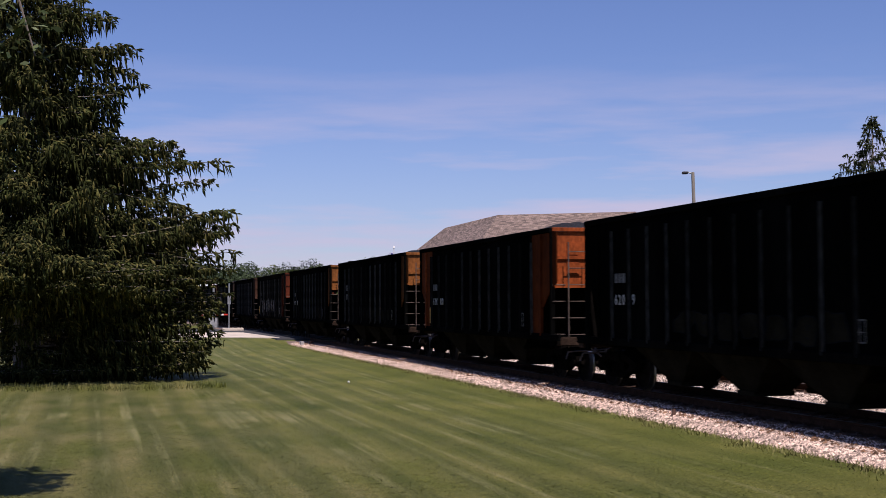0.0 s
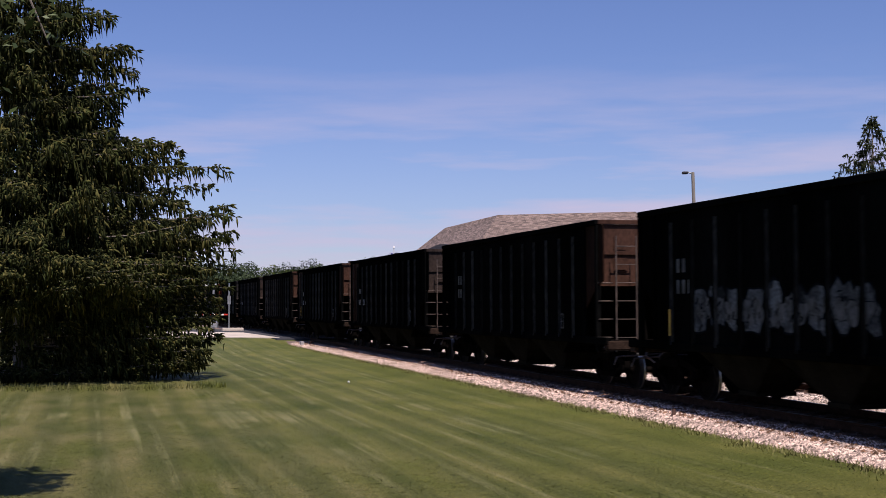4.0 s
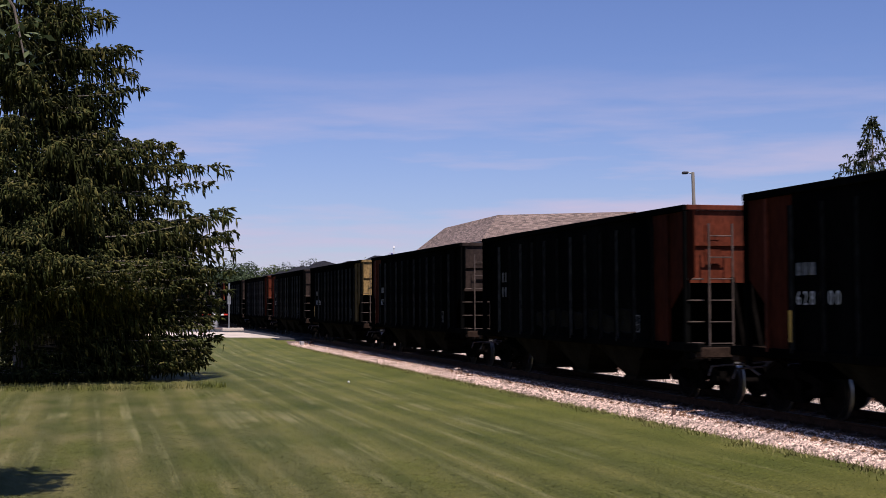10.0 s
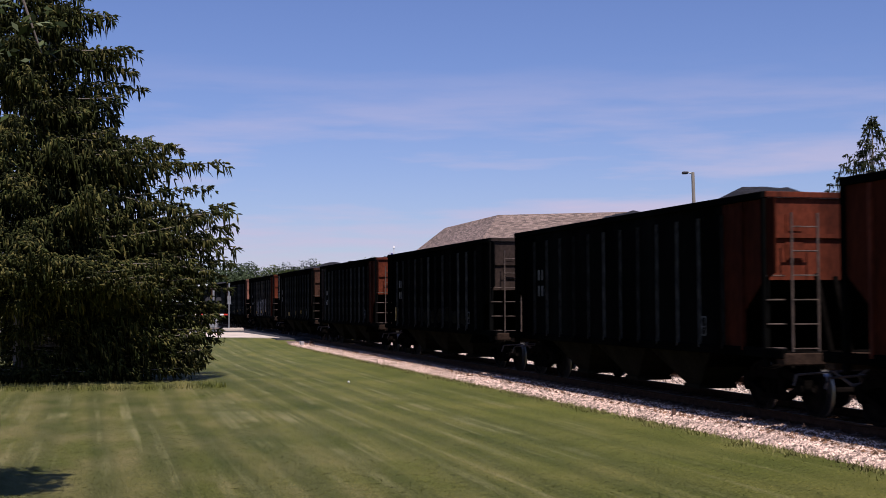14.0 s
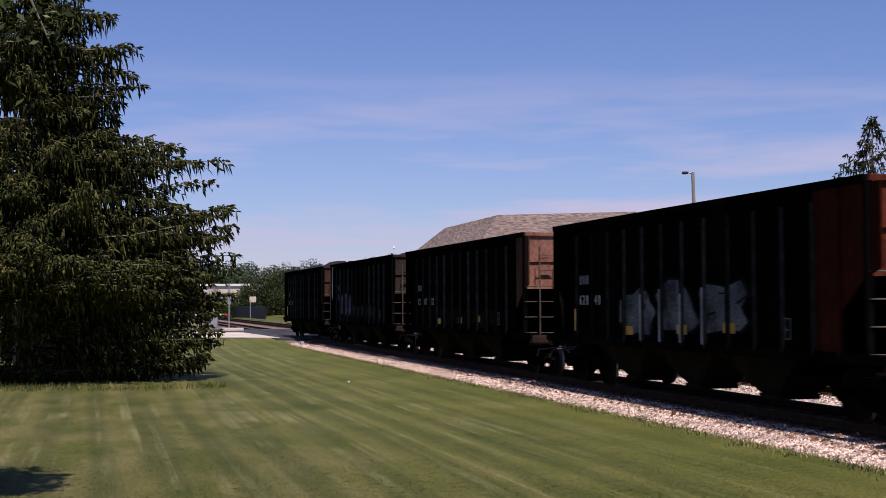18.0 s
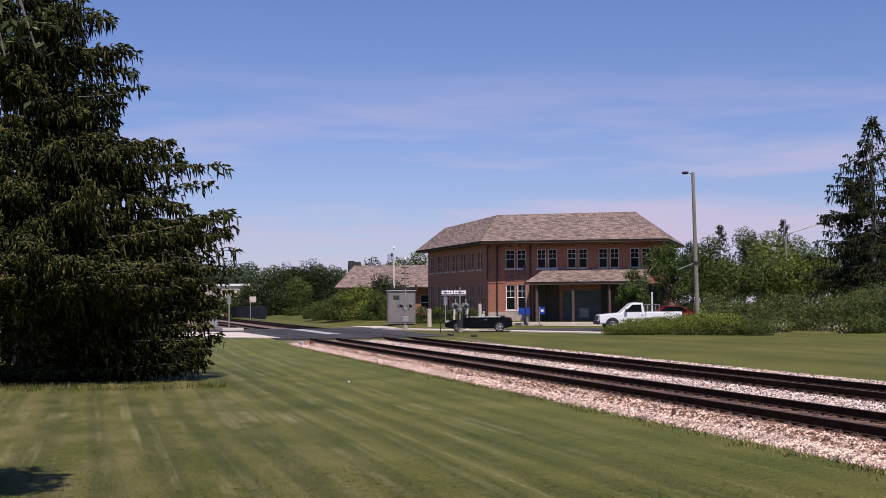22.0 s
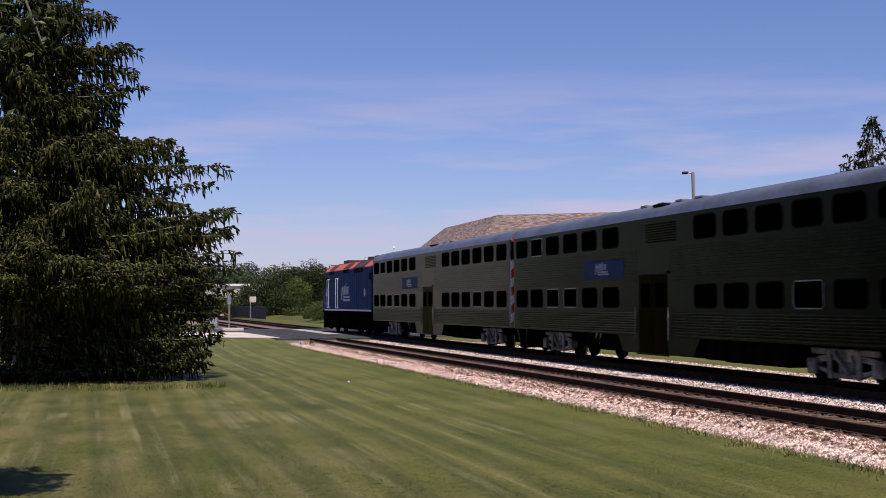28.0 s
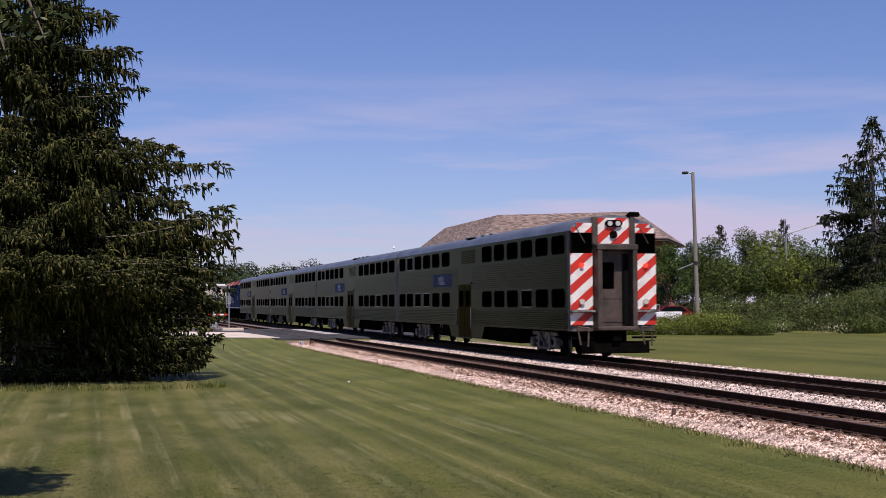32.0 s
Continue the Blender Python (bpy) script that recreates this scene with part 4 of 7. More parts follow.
        bm = B(-0.54, 0.54, y, y + 0.03 * e, 1.10, 3.60)
        box(bm, -0.50, 0.50, y + 0.03 * e, y + 0.045 * e, 2.02, 2.07), box(bm, -0.50, 0.50, y + 0.03 * e, y + 0.045 * e, 1.24, 1.30)
        d = part("end_door", bm, M_DIAPH, car)
        part("door_window", B(-0.46, 0.02, y + 0.03 * e, y + 0.04 * e, 2.35, 3.22), M_GLASS, d)
        # black strip painted for the dark of the opening beside the door
        part("dark_gap", B(0.37, 0.53, y + 0.03 * e, y + 0.05 * e, 1.14, 3.5), M_WFRAME, d)
        part("door_edge", B(0.30, 0.36, y + 0.03 * e, y + 0.06 * e, 1.15, 3.5), M_STEEL, d)
        for x in (-0.66, 0.66):
            part("roof_post", B(x - 0.10, x + 0.10, y, y + 0.10 * e, 3.82, 4.72, 0.01), M_DIAPH, car)
    y = -GL
    if cab:
        for side, (a, b) in (("l", (-GW + 0.01, -0.74)), ("r", (0.74, GW - 0.01))):
            striped_panel(car, "striped_panel", (a, b, 1.66, 3.52), y - 0.05, 0.12 if side == "l" else -0.10)
            striped_panel(car, "striped_panel", (a, b, 1.15, 1.56), y - 0.05, 0.12 if side == "l" else -0.10)
            striped_panel(car, "striped_panel", (a + (0.05 if side == "l" else 0), b - (0.05 if side == "r" else 0), 4.20, 4.38), y - 0.05, 0.12 if side == "l" else -0.10)
            s = -1 if side == "l" else 1
            striped_panel(car, "striped_panel", (-1.30, -0.76, 4.39, 4.52) if s < 0 else (0.76, 1.30, 4.39, 4.52), y - 0.05, 0.12)
            part("cab_window", B(a + 0.06, b - 0.02, y - 0.03, y - 0.01, 3.56, 4.17), M_GLASS, car)
            part("window_frame", B(a, b, y - 0.01, y, 3.50, 4.24), M_WFRAME, car)
            part("step_ledge", B(a - 0.02, b + 0.02, y - 0.22, y, 1.57, 1.64, 0.01), M_SILVER, car)
            c = (a + b) / 2
            part("marker_lamp", R((c, y - 0.12, 3.12), (c, y - 0.04, 3.12), 0.075, 12), M_REDLAMP, car, "glowing red lamp")
            part("headlamp", R((c, y - 0.12, 1.92), (c, y - 0.04, 1.92), 0.095, 12), M_LAMP, car)
            bm = bmesh.new()
            rod(bm, (c - 0.2, y - 0.14, 1.1), (c + 0.25, y - 0.14, 1.05), 0.025, 6), rod(bm, (c - 0.2, y - 0.16, 1.1), (c - 0.1, y - 0.2, 0.5), 0.03, 6), rod(bm, (c + 0.2, y - 0.16, 1.05), (c + 0.15, y - 0.2, 0.45), 0.03, 6)
            part("brake_hose", bm, M_LADDER, car)
            part("cab_step", B(a, b, y - 0.05, y + 0.2, 0.70, 0.76), M_UNDER, car)
            part("wiper", R((c - 0.2, y - 0.06, 4.4), (c + 0.12, y - 0.06, 3.85), 0.015, 6), M_LADDER, car)
        striped_panel(car, "striped_panel", (-0.56, 0.56, 3.84, 4.70), y - 0.05, 0.3)
        bm = bmesh.new()
        box(bm, -0.30, 0.30, y - 0.12, y - 0.05, 4.40, 4.62, 0.08)
        part("headlight_box", bm, M_WFRAME, car)
        for x in (-0.14, 0.14):
            part("headlamp", R((x, y - 0.15, 4.51), (x, y - 0.11, 4.51), 0.085, 12), M_LAMP, car)
        part("bell_cover", R((0, y - 0.11, 4.14), (0, y - 0.05, 4.14), 0.13, 14), M_UNDER, car)
        bm = bmesh.new()
        for x in (0.60, 0.72, 0.84):
            rod(bm, (x, y + 0.2, 4.80), (x, y - 0.12, 4.82), 0.04, 8, 0.09)
        part("horn", bm, M_UNDER, car)
        part("pilot_plate", B(-1.2, 1.2, y - 0.2, y - 0.12, 0.22, 0.62, 0.02), M_UNDER, car)
        bm = bmesh.new()
        for x in (-1.25, 1.1):
            for z in (0.3, 0.6, 0.9):
                box(bm, x, x + 0.3, y - 0.2, y, z, z + 0.03)
        part("foot_steps", bm, M_UNDER, car)
    else:
        bm = bmesh.new()
        for i in range(10):
            for s in (-1, 1):
                z = 1.1 + i * 0.3
                box(bm, s * 0.85, s * (GW - RC - 0.06), y - 0.015, y, z, z + 0.05)
        part("end_corrugation", bm, M_STEEL, car)
    return car


def locomotive():
    """Blue and orange passenger diesel with a full-width body; +y is its nose."""
    car = empty("locomotive")
    L, W = 8.30, 1.53
    def tube(y0, y1, prof, name, m, label=""):
        return part(name, prism(bmesh.new(), prof, "y", y0, y1), m, car, label)
    yc = L - 1.35     # back of the nose, front of the cab
    body = [(-W, 1.52), (-W, 4.02), (-1.04, 4.44), (1.04, 4.44), (W, 4.02), (W, 1.52)]
    tube(-L, yc - 0.25, body, "body", M_BLUE)
    # sloping cab front and the low nose
    bm = bmesh.new()
    a = [bm.verts.new((u, yc - 0.25, v)) for u, v in body]
    b = [bm.verts.new((u * (0.98 if v > 3 else 1), yc + (0.0 if v > 3.5 else 0.22), v)) for u, v in [(-W, 1.52), (-W, 3.96), (-1.04, 4.36), (1.04, 4.36), (W, 3.96), (W, 1.52)]]
    for i in range(6):
        bm.faces.new((a[i], a[(i + 1) % 6], b[(i + 1) % 6], b[i]))
    bm.faces.new(b)
    bmesh.ops.recalc_face_normals(bm, faces=bm.faces)
    part("cab", bm, M_BLUE, car)
    bm = bmesh.new()
    a = [(-W, 1.52), (-W, 2.95), (-1.2, 3.15), (1.2, 3.15), (W, 2.95), (W, 1.52)]
    c = [(-1.47, 1.52), (-1.47, 2.82), (-1.15, 3.02), (1.15, 3.02), (1.47, 2.82), (1.47, 1.52)]
    A, C = [bm.verts.new((u, yc, v)) for u, v in a], [bm.verts.new((u, L, v)) for u, v in c]
    for i in range(6):
        bm.faces.new((A[i], A[(i + 1) % 6], C[(i + 1) % 6], C[i]))
    bm.faces.new(C)
    bmesh.ops.recalc_face_normals(bm, faces=bm.faces)
    part("nose", bm, M_BLUE, car)
    # the chamfered roof edge: orange, then sooty, then orange
    for s in (-1, 1):
        def edge(y0, y1, m, name):
            q = [(s * (W + 0.006), 4.00), (s * (W + 0.006), 4.045), (s * 1.05, 4.452), (s * 1.0, 4.446)]
            part(name, prism(bmesh.new(), q, "y", y0, y1), m, car)
        edge(L - 11.1, yc - 0.02, M_ORANGE, "roof_edge"), edge(-L + 1.85, L - 11.1, M_SOOT, "roof_edge"), edge(-L, -L + 1.85, M_ORANGE, "roof_edge")
        for y0, y1, z0, z1 in ((L - 4.6, L - 2.9, 3.80, 4.02), (L - 9.75, L - 7.9, 3.78, 4.02), (-L + 2.4, -L + 5.0, 3.74, 4.0)):
            bm = B(s * W, s * (W + 0.02), y0, y1, z0, z1)
            for i in range(8):
                yy = y0 + (y1 - y0) * (i + 0.5) / 8
                box(bm, s * W, s * (W + 0.035), yy - 0.03, yy + 0.03, z0, z1)
            part("air_grille", bm, M_WFRAME, car)
            part("grille_mesh", prism(bmesh.new(), [(s * (W - 0.02), 4.06), (s * (W + 0.0), 4.075), (s * 1.12, 4.42), (s * 1.10, 4.40)], "y", y0, y1), M_SOOT, car)
        part("sill_stripe", B(s * W, s * (W + 0.03), -L, yc + 0.1, 1.44, 1.54, 0.005), M_SILL, car)
        for y0 in (yc - 1.12, yc - 0.62):
            part("cab_side_window", B(s * (W - 0.01), s * (W + 0.008), y0, y0 + 0.42, 3.00, 3.62, 0.003), M_GLASS, car)
        for y in (L - 2.48, L - 3.14, L - 5.69, L - 6.35):
            bm = R((s * (W + 0.09), y, 1.62), (s * (W + 0.09), y, 3.50), 0.014, 8)
            rod(bm, (s * W, y, 1.62), (s * (W + 0.09), y, 1.62), 0.02, 6), rod(bm, (s * W, y, 3.50), (s * (W + 0.09), y, 3.50), 0.02, 6)
            part("handrail", bm, M_RAILING, car)
        for y0 in (L - 3.10, L - 6.30):
            d = part("side_door", B(s * (W - 0.01), s * (W + 0.010), y0, y0 + 0.58, 1.60, 3.55, 0.004), M_BLUE, car)
            bm = bmesh.new()
            for i in range(3):
                box(bm, s * (W + 0.010), s * (W + 0.016), y0 + 0.06, y0 + 0.12, 1.9 + i * 0.6, 2.0 + i * 0.6)
            part("hinge", bm, M_BLUE, d)
            bm = bmesh.new()
            for i in range(4):
                box(bm, s * (W - 0.25), s * (W + 0.02), y0, y0 + 0.6, 0.42 + i * 0.28, 0.45 + i * 0.28)
            part("steps", bm, M_UNDER, car)
        bm = bmesh.new()
        for i in range(9):
            yy = -L + 1.2 + i * 0.62
            box(bm, s * W, s * (W + 0.006), yy, yy + 0.022, 1.60, 3.95)
        part("door_seams", bm, M_WFRAME, car)
        part("emblem", R((s * W, -L + 1.9, 2.55), (s * (W + 0.012), -L + 1.9, 2.55), 0.24, 20), M_LOGO, car)
        part("rear_side_window", B(s * W, s * (W + 0.010), -L + 0.15, -L + 0.55, 3.25, 3.65), M_GLASS, car)
        bm = bmesh.new()
        for i in range(5):
            box(bm, s * W, s * (W + 0.010), yc + 0.02, yc + 0.3, 1.70 + i * 0.09, 1.74 + i * 0.09)
        part("warning_stripes", bm, M_ORANGE, car)
    logo_shape(car, L - 7.2, 2.02, 0.98, -W - 0.014), logo_shape(car, yc - 0.12, 2.42, 0.25, -W - 0.014, "small_logo")
    part("roof", B(-1.02, 1.02, -L + 0.05, yc - 0.3, 4.44, 4.50, 0.02), M_SOOT, car)
    for y, r in ((-6.6, 0.62), (-5.0, 0.62), (-2.9, 0.62)):
        f = part("radiator_fan", R((0, y, 4.5), (0, y, 4.72), r, 20), M_SOOT, car)
        part("fan_guard", R((0, y, 4.72), (0, y, 4.74), r * 0.9, 20), M_UNDER, f)
    part("exhaust_stack", B(-0.5, 0.5, 1.0, 2.6, 4.5, 4.66, 0.05), M_SOOT, car)
    bm = bmesh.new()
    for i in range(4):
        box(bm, -0.7, 0.7, 3.0 + i * 0.45, 3.3 + i * 0.45, 4.5, 4.74, 0.04)
    part("brake_grid", bm, M_SOOT, car)
    bm = bmesh.new()
    for x in (-0.35, -0.1, 0.15):
        rod(bm, (x, 5.4, 4.62), (x, 5.75, 4.64), 0.05, 8, 0.10)
    part("horn", bm, M_UNDER, car)
    for x in (-0.7, 0.7):
        part("windshield", B(x - 0.55, x + 0.55, yc + 0.0, yc + 0.02, 3.3, 3.9), M_GLASS, car)
    # frame, fuel tank, pilot
    part("underframe", B(-1.45, 1.45, -L, L - 0.1, 1.22, 1.46, 0.02), M_UNDER, car)
    smooth(part("fuel_tank", prism(bmesh.new(), [(-1.45, 1.22), (-1.5, 0.8), (-1.3, 0.36), (-0.9, 0.26), (0.9, 0.26), (1.3, 0.36), (1.5, 0.8), (1.45, 1.22)], "y", -2.5, 1.75), M_UNDER, car), 30)
    for e in (-1, 1):
        part("pilot", B(-1.4, 1.4, e * L - 0.12, e * L + 0.1, 0.25, 1.22, 0.03), M_UNDER, car)
        part("coupler", B(-0.16, 0.16, e * (L - 0.1), e * (L + 0.32), 0.62, 0.92, 0.02), M_UNDER, car)
    bm = bmesh.new()
    for i in range(9):
        z = 1.7 + i * 0.32
        rod(bm, (-1.40, -L - 0.10, z), (-0.80, -L - 0.10, z), 0.018, 6)
    part("rear_ladder", bm, M_RAILING, car)
    part("rear_number_panel", B(-1.45, 1.45, -L - 0.012, -L, 4.0, 4.35), M_ORANGE, car)
    meshes = {}
    for y in (-5.3, 5.0):
        truck(car, y, 1.37, 0.51, M_UNDER, meshes)
        part("truck_frame", B(-1.1, 1.1, y - 1.95, y + 1.95, 0.30, 1.05, 0.02), M_UNDER, car)
        for s in (-1, 1):
            part("truck_side_casting", prism(bmesh.new(), [(y - 2.05, 0.62), (y - 2.05, 1.12), (y + 2.05, 1.12), (y + 2.05, 0.55), (y + 1.8, 0.24), (y + 0.9, 0.22), (y + 0.5, 0.40), (y - 0.5, 0.40), (y - 0.9, 0.22), (y - 1.8, 0.24)], "x", s * 1.20, s * 1.30), M_UNDER, car)
    return car


LOCO_LEN, COACH_PITCH = 16.6, 25.4
loco = tagged(locomotive(), "blue passenger diesel locomotive with orange roof edge and white handrails", "locomotive", "commuter train")
cab_coach = coach(True)
plain_coach = coach(False)
coaches = [cab_coach, plain_coach, copy_thing(plain_coach, Matrix()), copy_thing(cab_coach, Matrix())]
for c in coaches:
    cab = c in (coaches[0], coaches[3])
    tagged(c, "two-deck stainless steel coach with %s" % ("red and white striped cab end" if cab else "plain corrugated end"), "railway coach", "commuter train")

# the coach behind the locomotive is paler than the others
M_STEEL_PALE = mat("pale_stainless_side", (0.060, 0.055, 0.044), 0.4, 1.0, var=0.3, scale=0.6, fine=9, stretch=(1, 0.5, 1))
M_STEEL_PALE.node_tree.nodes["Principled BSDF"].inputs["Specular Tint"].default_value = (0.85, 0.8, 0.7, 1)
for ob in coaches[0].children:
    for slot in ob.material_slots:
        if slot.material == M_STEEL:
            slot.link = "OBJECT"
            slot.material = M_STEEL_PALE
# ---------------------------------------------------------------- road and crossing
def slab(name, pts, lift, material, z=None, thick=0.06):
    """A flat paved area: a polygon laid over the ground, with its own thickness."""
    n = len(pts)
    top = [(x, y, (ground_z(x, y) if z is None else z) + lift) for x, y in pts]
    low = [(x, y, zz - thick) for x, y, zz in top]
    faces = [tuple(range(n))] + [(i, i + n, (i + 1) % n + n, (i + 1) % n) for i in range(n)]
    return raw(name, top + low, faces, material)


CROSS = 0.285
M_RUBBER = mat("dark_crossing_panel", (0.05, 0.048, 0.05), 0.9, spec=0.1, var=0.2, obj=0.2)
tagged(slab("road", [(9.6, 71.2), (10.9, 70.9), (20.0, 72.5), (20.6, 92.0), (23.0, 92.5), (26.0, 88.2), (31.5, 77.5), (40.0, 74.0), (60, 70), (66, 84), (42, 91), (30, 97), (21.5, 99.5), (17.5, 98.5), (10.5, 98.0), (4, 101), (-60, 135), (-60, 118), (2, 92), (8.5, 82)], 0.0, M_ASPHALT, CROSS, 0.3), "dark asphalt road over the level crossing", "road", kind="structure")
tagged(slab("pavement", [(9.9, 72.2), (9.4, 86.5), (4, 93), (-40, 120), (-40, 108), (2.0, 81.0), (6.0, 75.5)], 0.02, M_CONCRETE, CROSS, 0.3), "pale concrete apron beside the crossing", "pavement", kind="structure")
tagged(slab("pavement", [(20.2, 92.5), (24.2, 86.0), (30.2, 74.6), (32.0, 76.0), (25.6, 88.4), (21.8, 95.2)], 0.05, M_CONCRETE, CROSS, 0.3), "pale concrete kerb strip beside the road", "pavement", kind="structure")
tagged(slab("pavement", [(30.0, 103.5), (33.2, 98.8), (46, 92.5), (47, 95.5), (34.5, 101.8), (31, 106.0)], 0.30, M_CONCRETE, CROSS, 0.5), "pale concrete sidewalk before the depot", "pavement", kind="structure")
tagged(slab("pavement", [(20.4, 97.0), (28, 99.8), (28, 104.0), (20.0, 104.5)], 0.06, M_CONCRETE, CROSS, 0.3), "pale concrete pad round the signal cabinet", "pavement", kind="structure")
# concrete crossing panels between and beside the rails
_n = 0
crossing = tagged(empty("level_crossing", pose(0, 0, 0)), "concrete panels between the rails of the crossing", "crossing", kind="structure")
_pm = None
for c in (NEAR, FAR):
    for dx, w in ((0, 0.60), (-1.25, 0.40), (1.25, 0.40)):
        for i in range(9):
            y = 72.5 + i * 2.6
            if _pm is None or _pm[0] != w:
                ob = part("panel", B(-w, w, 0, 2.56, -0.12, 0.0, 0.01), M_RUBBER, crossing)
                _pm = (w, ob)
                ob.matrix_basis = pose(c + dx, y, RAIL - 0.004)
            else:
                again("panel", _pm[1], pose(c + dx, y, RAIL - 0.004), crossing)
tagged(slab("pavement", [(13.9, 80.5), (15.1, 79.5), (15.1, 96), (13.9, 96)], 0.008, M_PANEL, CROSS, 0.2), "pale concrete infill between the tracks", "pavement", kind="structure")


# ---------------------------------------------------------------- building materials
def brick_material(name, c1, c2, mortar, bw, bh, gap=0.012, rough=0.85):
    """Coursed units in the plane of x and z of the object."""
    m = mat(name, c1, rough, var=0.30, scale=0.9, fine=7)
    n, l = m.node_tree.nodes, m.node_tree.links
    tc, mp, br = n.new("ShaderNodeTexCoord"), n.new("ShaderNodeMapping"), n.new("ShaderNodeTexBrick")
    mp.inputs["Rotation"].default_value = (radians(-90), 0, 0)
    l.new(tc.outputs["Object"], mp.inputs["Vector"]), l.new(mp.outputs["Vector"], br.inputs["Vector"])
    br.inputs["Color1"].default_value, br.inputs["Color2"].default_value, br.inputs["Mortar"].default_value = (*c1, 1), (*c2, 1), (*mortar, 1)
    br.inputs["Scale"].default_value, br.inputs["Brick Width"].default_value, br.inputs["Row Height"].default_value, br.inputs["Mortar Size"].default_value = 1.0, bw, bh, gap
    hs = n["Hue/Saturation/Value"]
    l.new(br.outputs["Color"], hs.inputs["Color"])
    return m


M_BRICK = brick_material("red_brick", (0.40, 0.132, 0.072), (0.26, 0.082, 0.048), (0.32, 0.18, 0.12), 0.22, 0.075)
M_DIAMOND = brick_material("patterned_brick", (0.30, 0.12, 0.075), (0.13, 0.05, 0.035), (0.22, 0.13, 0.1), 0.30, 0.15, 0.02)
M_SHINGLE = brick_material("wood_shingles", (0.35, 0.252, 0.205), (0.085, 0.058, 0.047), (0.06, 0.045, 0.035), 0.42, 0.17, 0.018)
# dark panelling, deepened further to paint in the shade below the porch roof
M_BOARD = mat("dark_porch_boards", (0.040, 0.029, 0.022), 0.8, var=0.3, scale=2, fine=16, stretch=(1, 1, 0.15), obj=0.3)
M_STONEBASE = mat("pale_stone_base", (0.42, 0.34, 0.28), 0.85, var=0.15, scale=2, fine=20)
M_TRIM = mat("pale_window_trim", (0.50, 0.47, 0.43), 0.6, var=0.1)
M_TRIMW = mat("white_window_trim", (0.75, 0.74, 0.72), 0.5, var=0.05)
M_SOFFIT = mat("brown_eave", (0.09, 0.058, 0.042), 0.7, var=0.2)
M_PANE = mat("dark_window_glass", (0.006, 0.009, 0.010), 0.10, var=0.2, spec=0.10)
M_PIPE = mat("dark_downpipe", (0.03, 0.026, 0.025), 0.6, var=0.2)
M_GREYDOOR = mat("grey_shutter", (0.075, 0.088, 0.092), 0.6, var=0.2, scale=1, fine=8)
M_CABINET = mat("grey_cabinet_paint", (0.185, 0.17, 0.16), 0.5, 0.1, var=0.12, scale=1, fine=10)
M_METAL = mat("galvanised_steel", (0.30, 0.31, 0.31), 0.5, 0.6, var=0.2, scale=3, fine=25)
M_DARKMETAL = mat("dark_metal", (0.03, 0.03, 0.032), 0.5, 0.3, var=0.2)
M_SIGNW = mat("white_sign", (0.78, 0.78, 0.78), 0.4, var=0.05)
M_POLE = mat("weathered_pole", (0.23, 0.20, 0.17), 0.8, var=0.2, scale=2, fine=30, stretch=(1, 1, 0.1))
M_BOXBLUE = mat("blue_box_paint", (0.015, 0.05, 0.32), 0.35, var=0.1)
M_CARDARK = mat("dark_navy_car_paint", (0.004, 0.0045, 0.006), 0.3, 0.0, var=0.1, spec=0.15)
M_CARWHITE = mat("white_car_paint", (0.80, 0.80, 0.79), 0.3, var=0.03, coat=0.5)
M_CARRED = mat("red_car_paint", (0.17, 0.010, 0.014), 0.3, var=0.06, coat=0.5)
M_TYRE = mat("tyre_rubber", (0.012, 0.012, 0.012), 0.85, var=0.2)
M_RIM = mat("alloy_rim", (0.55, 0.55, 0.56), 0.3, 0.9, var=0.1)
M_LEATHER = mat("beige_seat", (0.42, 0.38, 0.33), 0.6, var=0.1)
M_LENS = mat("unlit_red_lens", (0.03, 0.006, 0.006), 0.3, var=0.1, spec=0.2)
M_LIGHTRED = mat("tail_lamp", (0.30, 0.012, 0.012), 0.2, var=0.05)


def wall_run(name, a, b, z0, z1, holes, material, parent, thick=0.3):
    """A wall from a to b (plan points), inner side to its left, with openings (u0, u1, v0, v1) through it."""
    a, b = Vector((*a, 0)), Vector((*b, 0))
    d = b - a
    L = d.length
    us = sorted({0, L, *[h[0] for h in holes], *[h[1] for h in holes]})
    vs = sorted({z0, z1, *[h[2] for h in holes], *[h[3] for h in holes]})
    bm = bmesh.new()
    for u0, u1 in zip(us, us[1:]):
        run = None
        for v0, v1 in zip(vs, vs[1:]):
            mu, mv = (u0 + u1) / 2, (v0 + v1) / 2
            solid = not any(h[0] < mu < h[1] and h[2] < mv < h[3] for h in holes)
            if solid:
                run = (run[0], v1) if run else (v0, v1)
            if (not solid or v1 == vs[-1]) and run:
                box(bm, u0, u1, 0, thick, run[0], run[1])
                run = None
    bmesh.ops.remove_doubles(bm, verts=bm.verts, dist=1e-4)
    ob = part(name, bm, material, parent)
    ob.matrix_basis = Matrix.Translation(a) @ Matrix.Rotation(math.atan2(d.y, d.x), 4, "Z")
    return ob


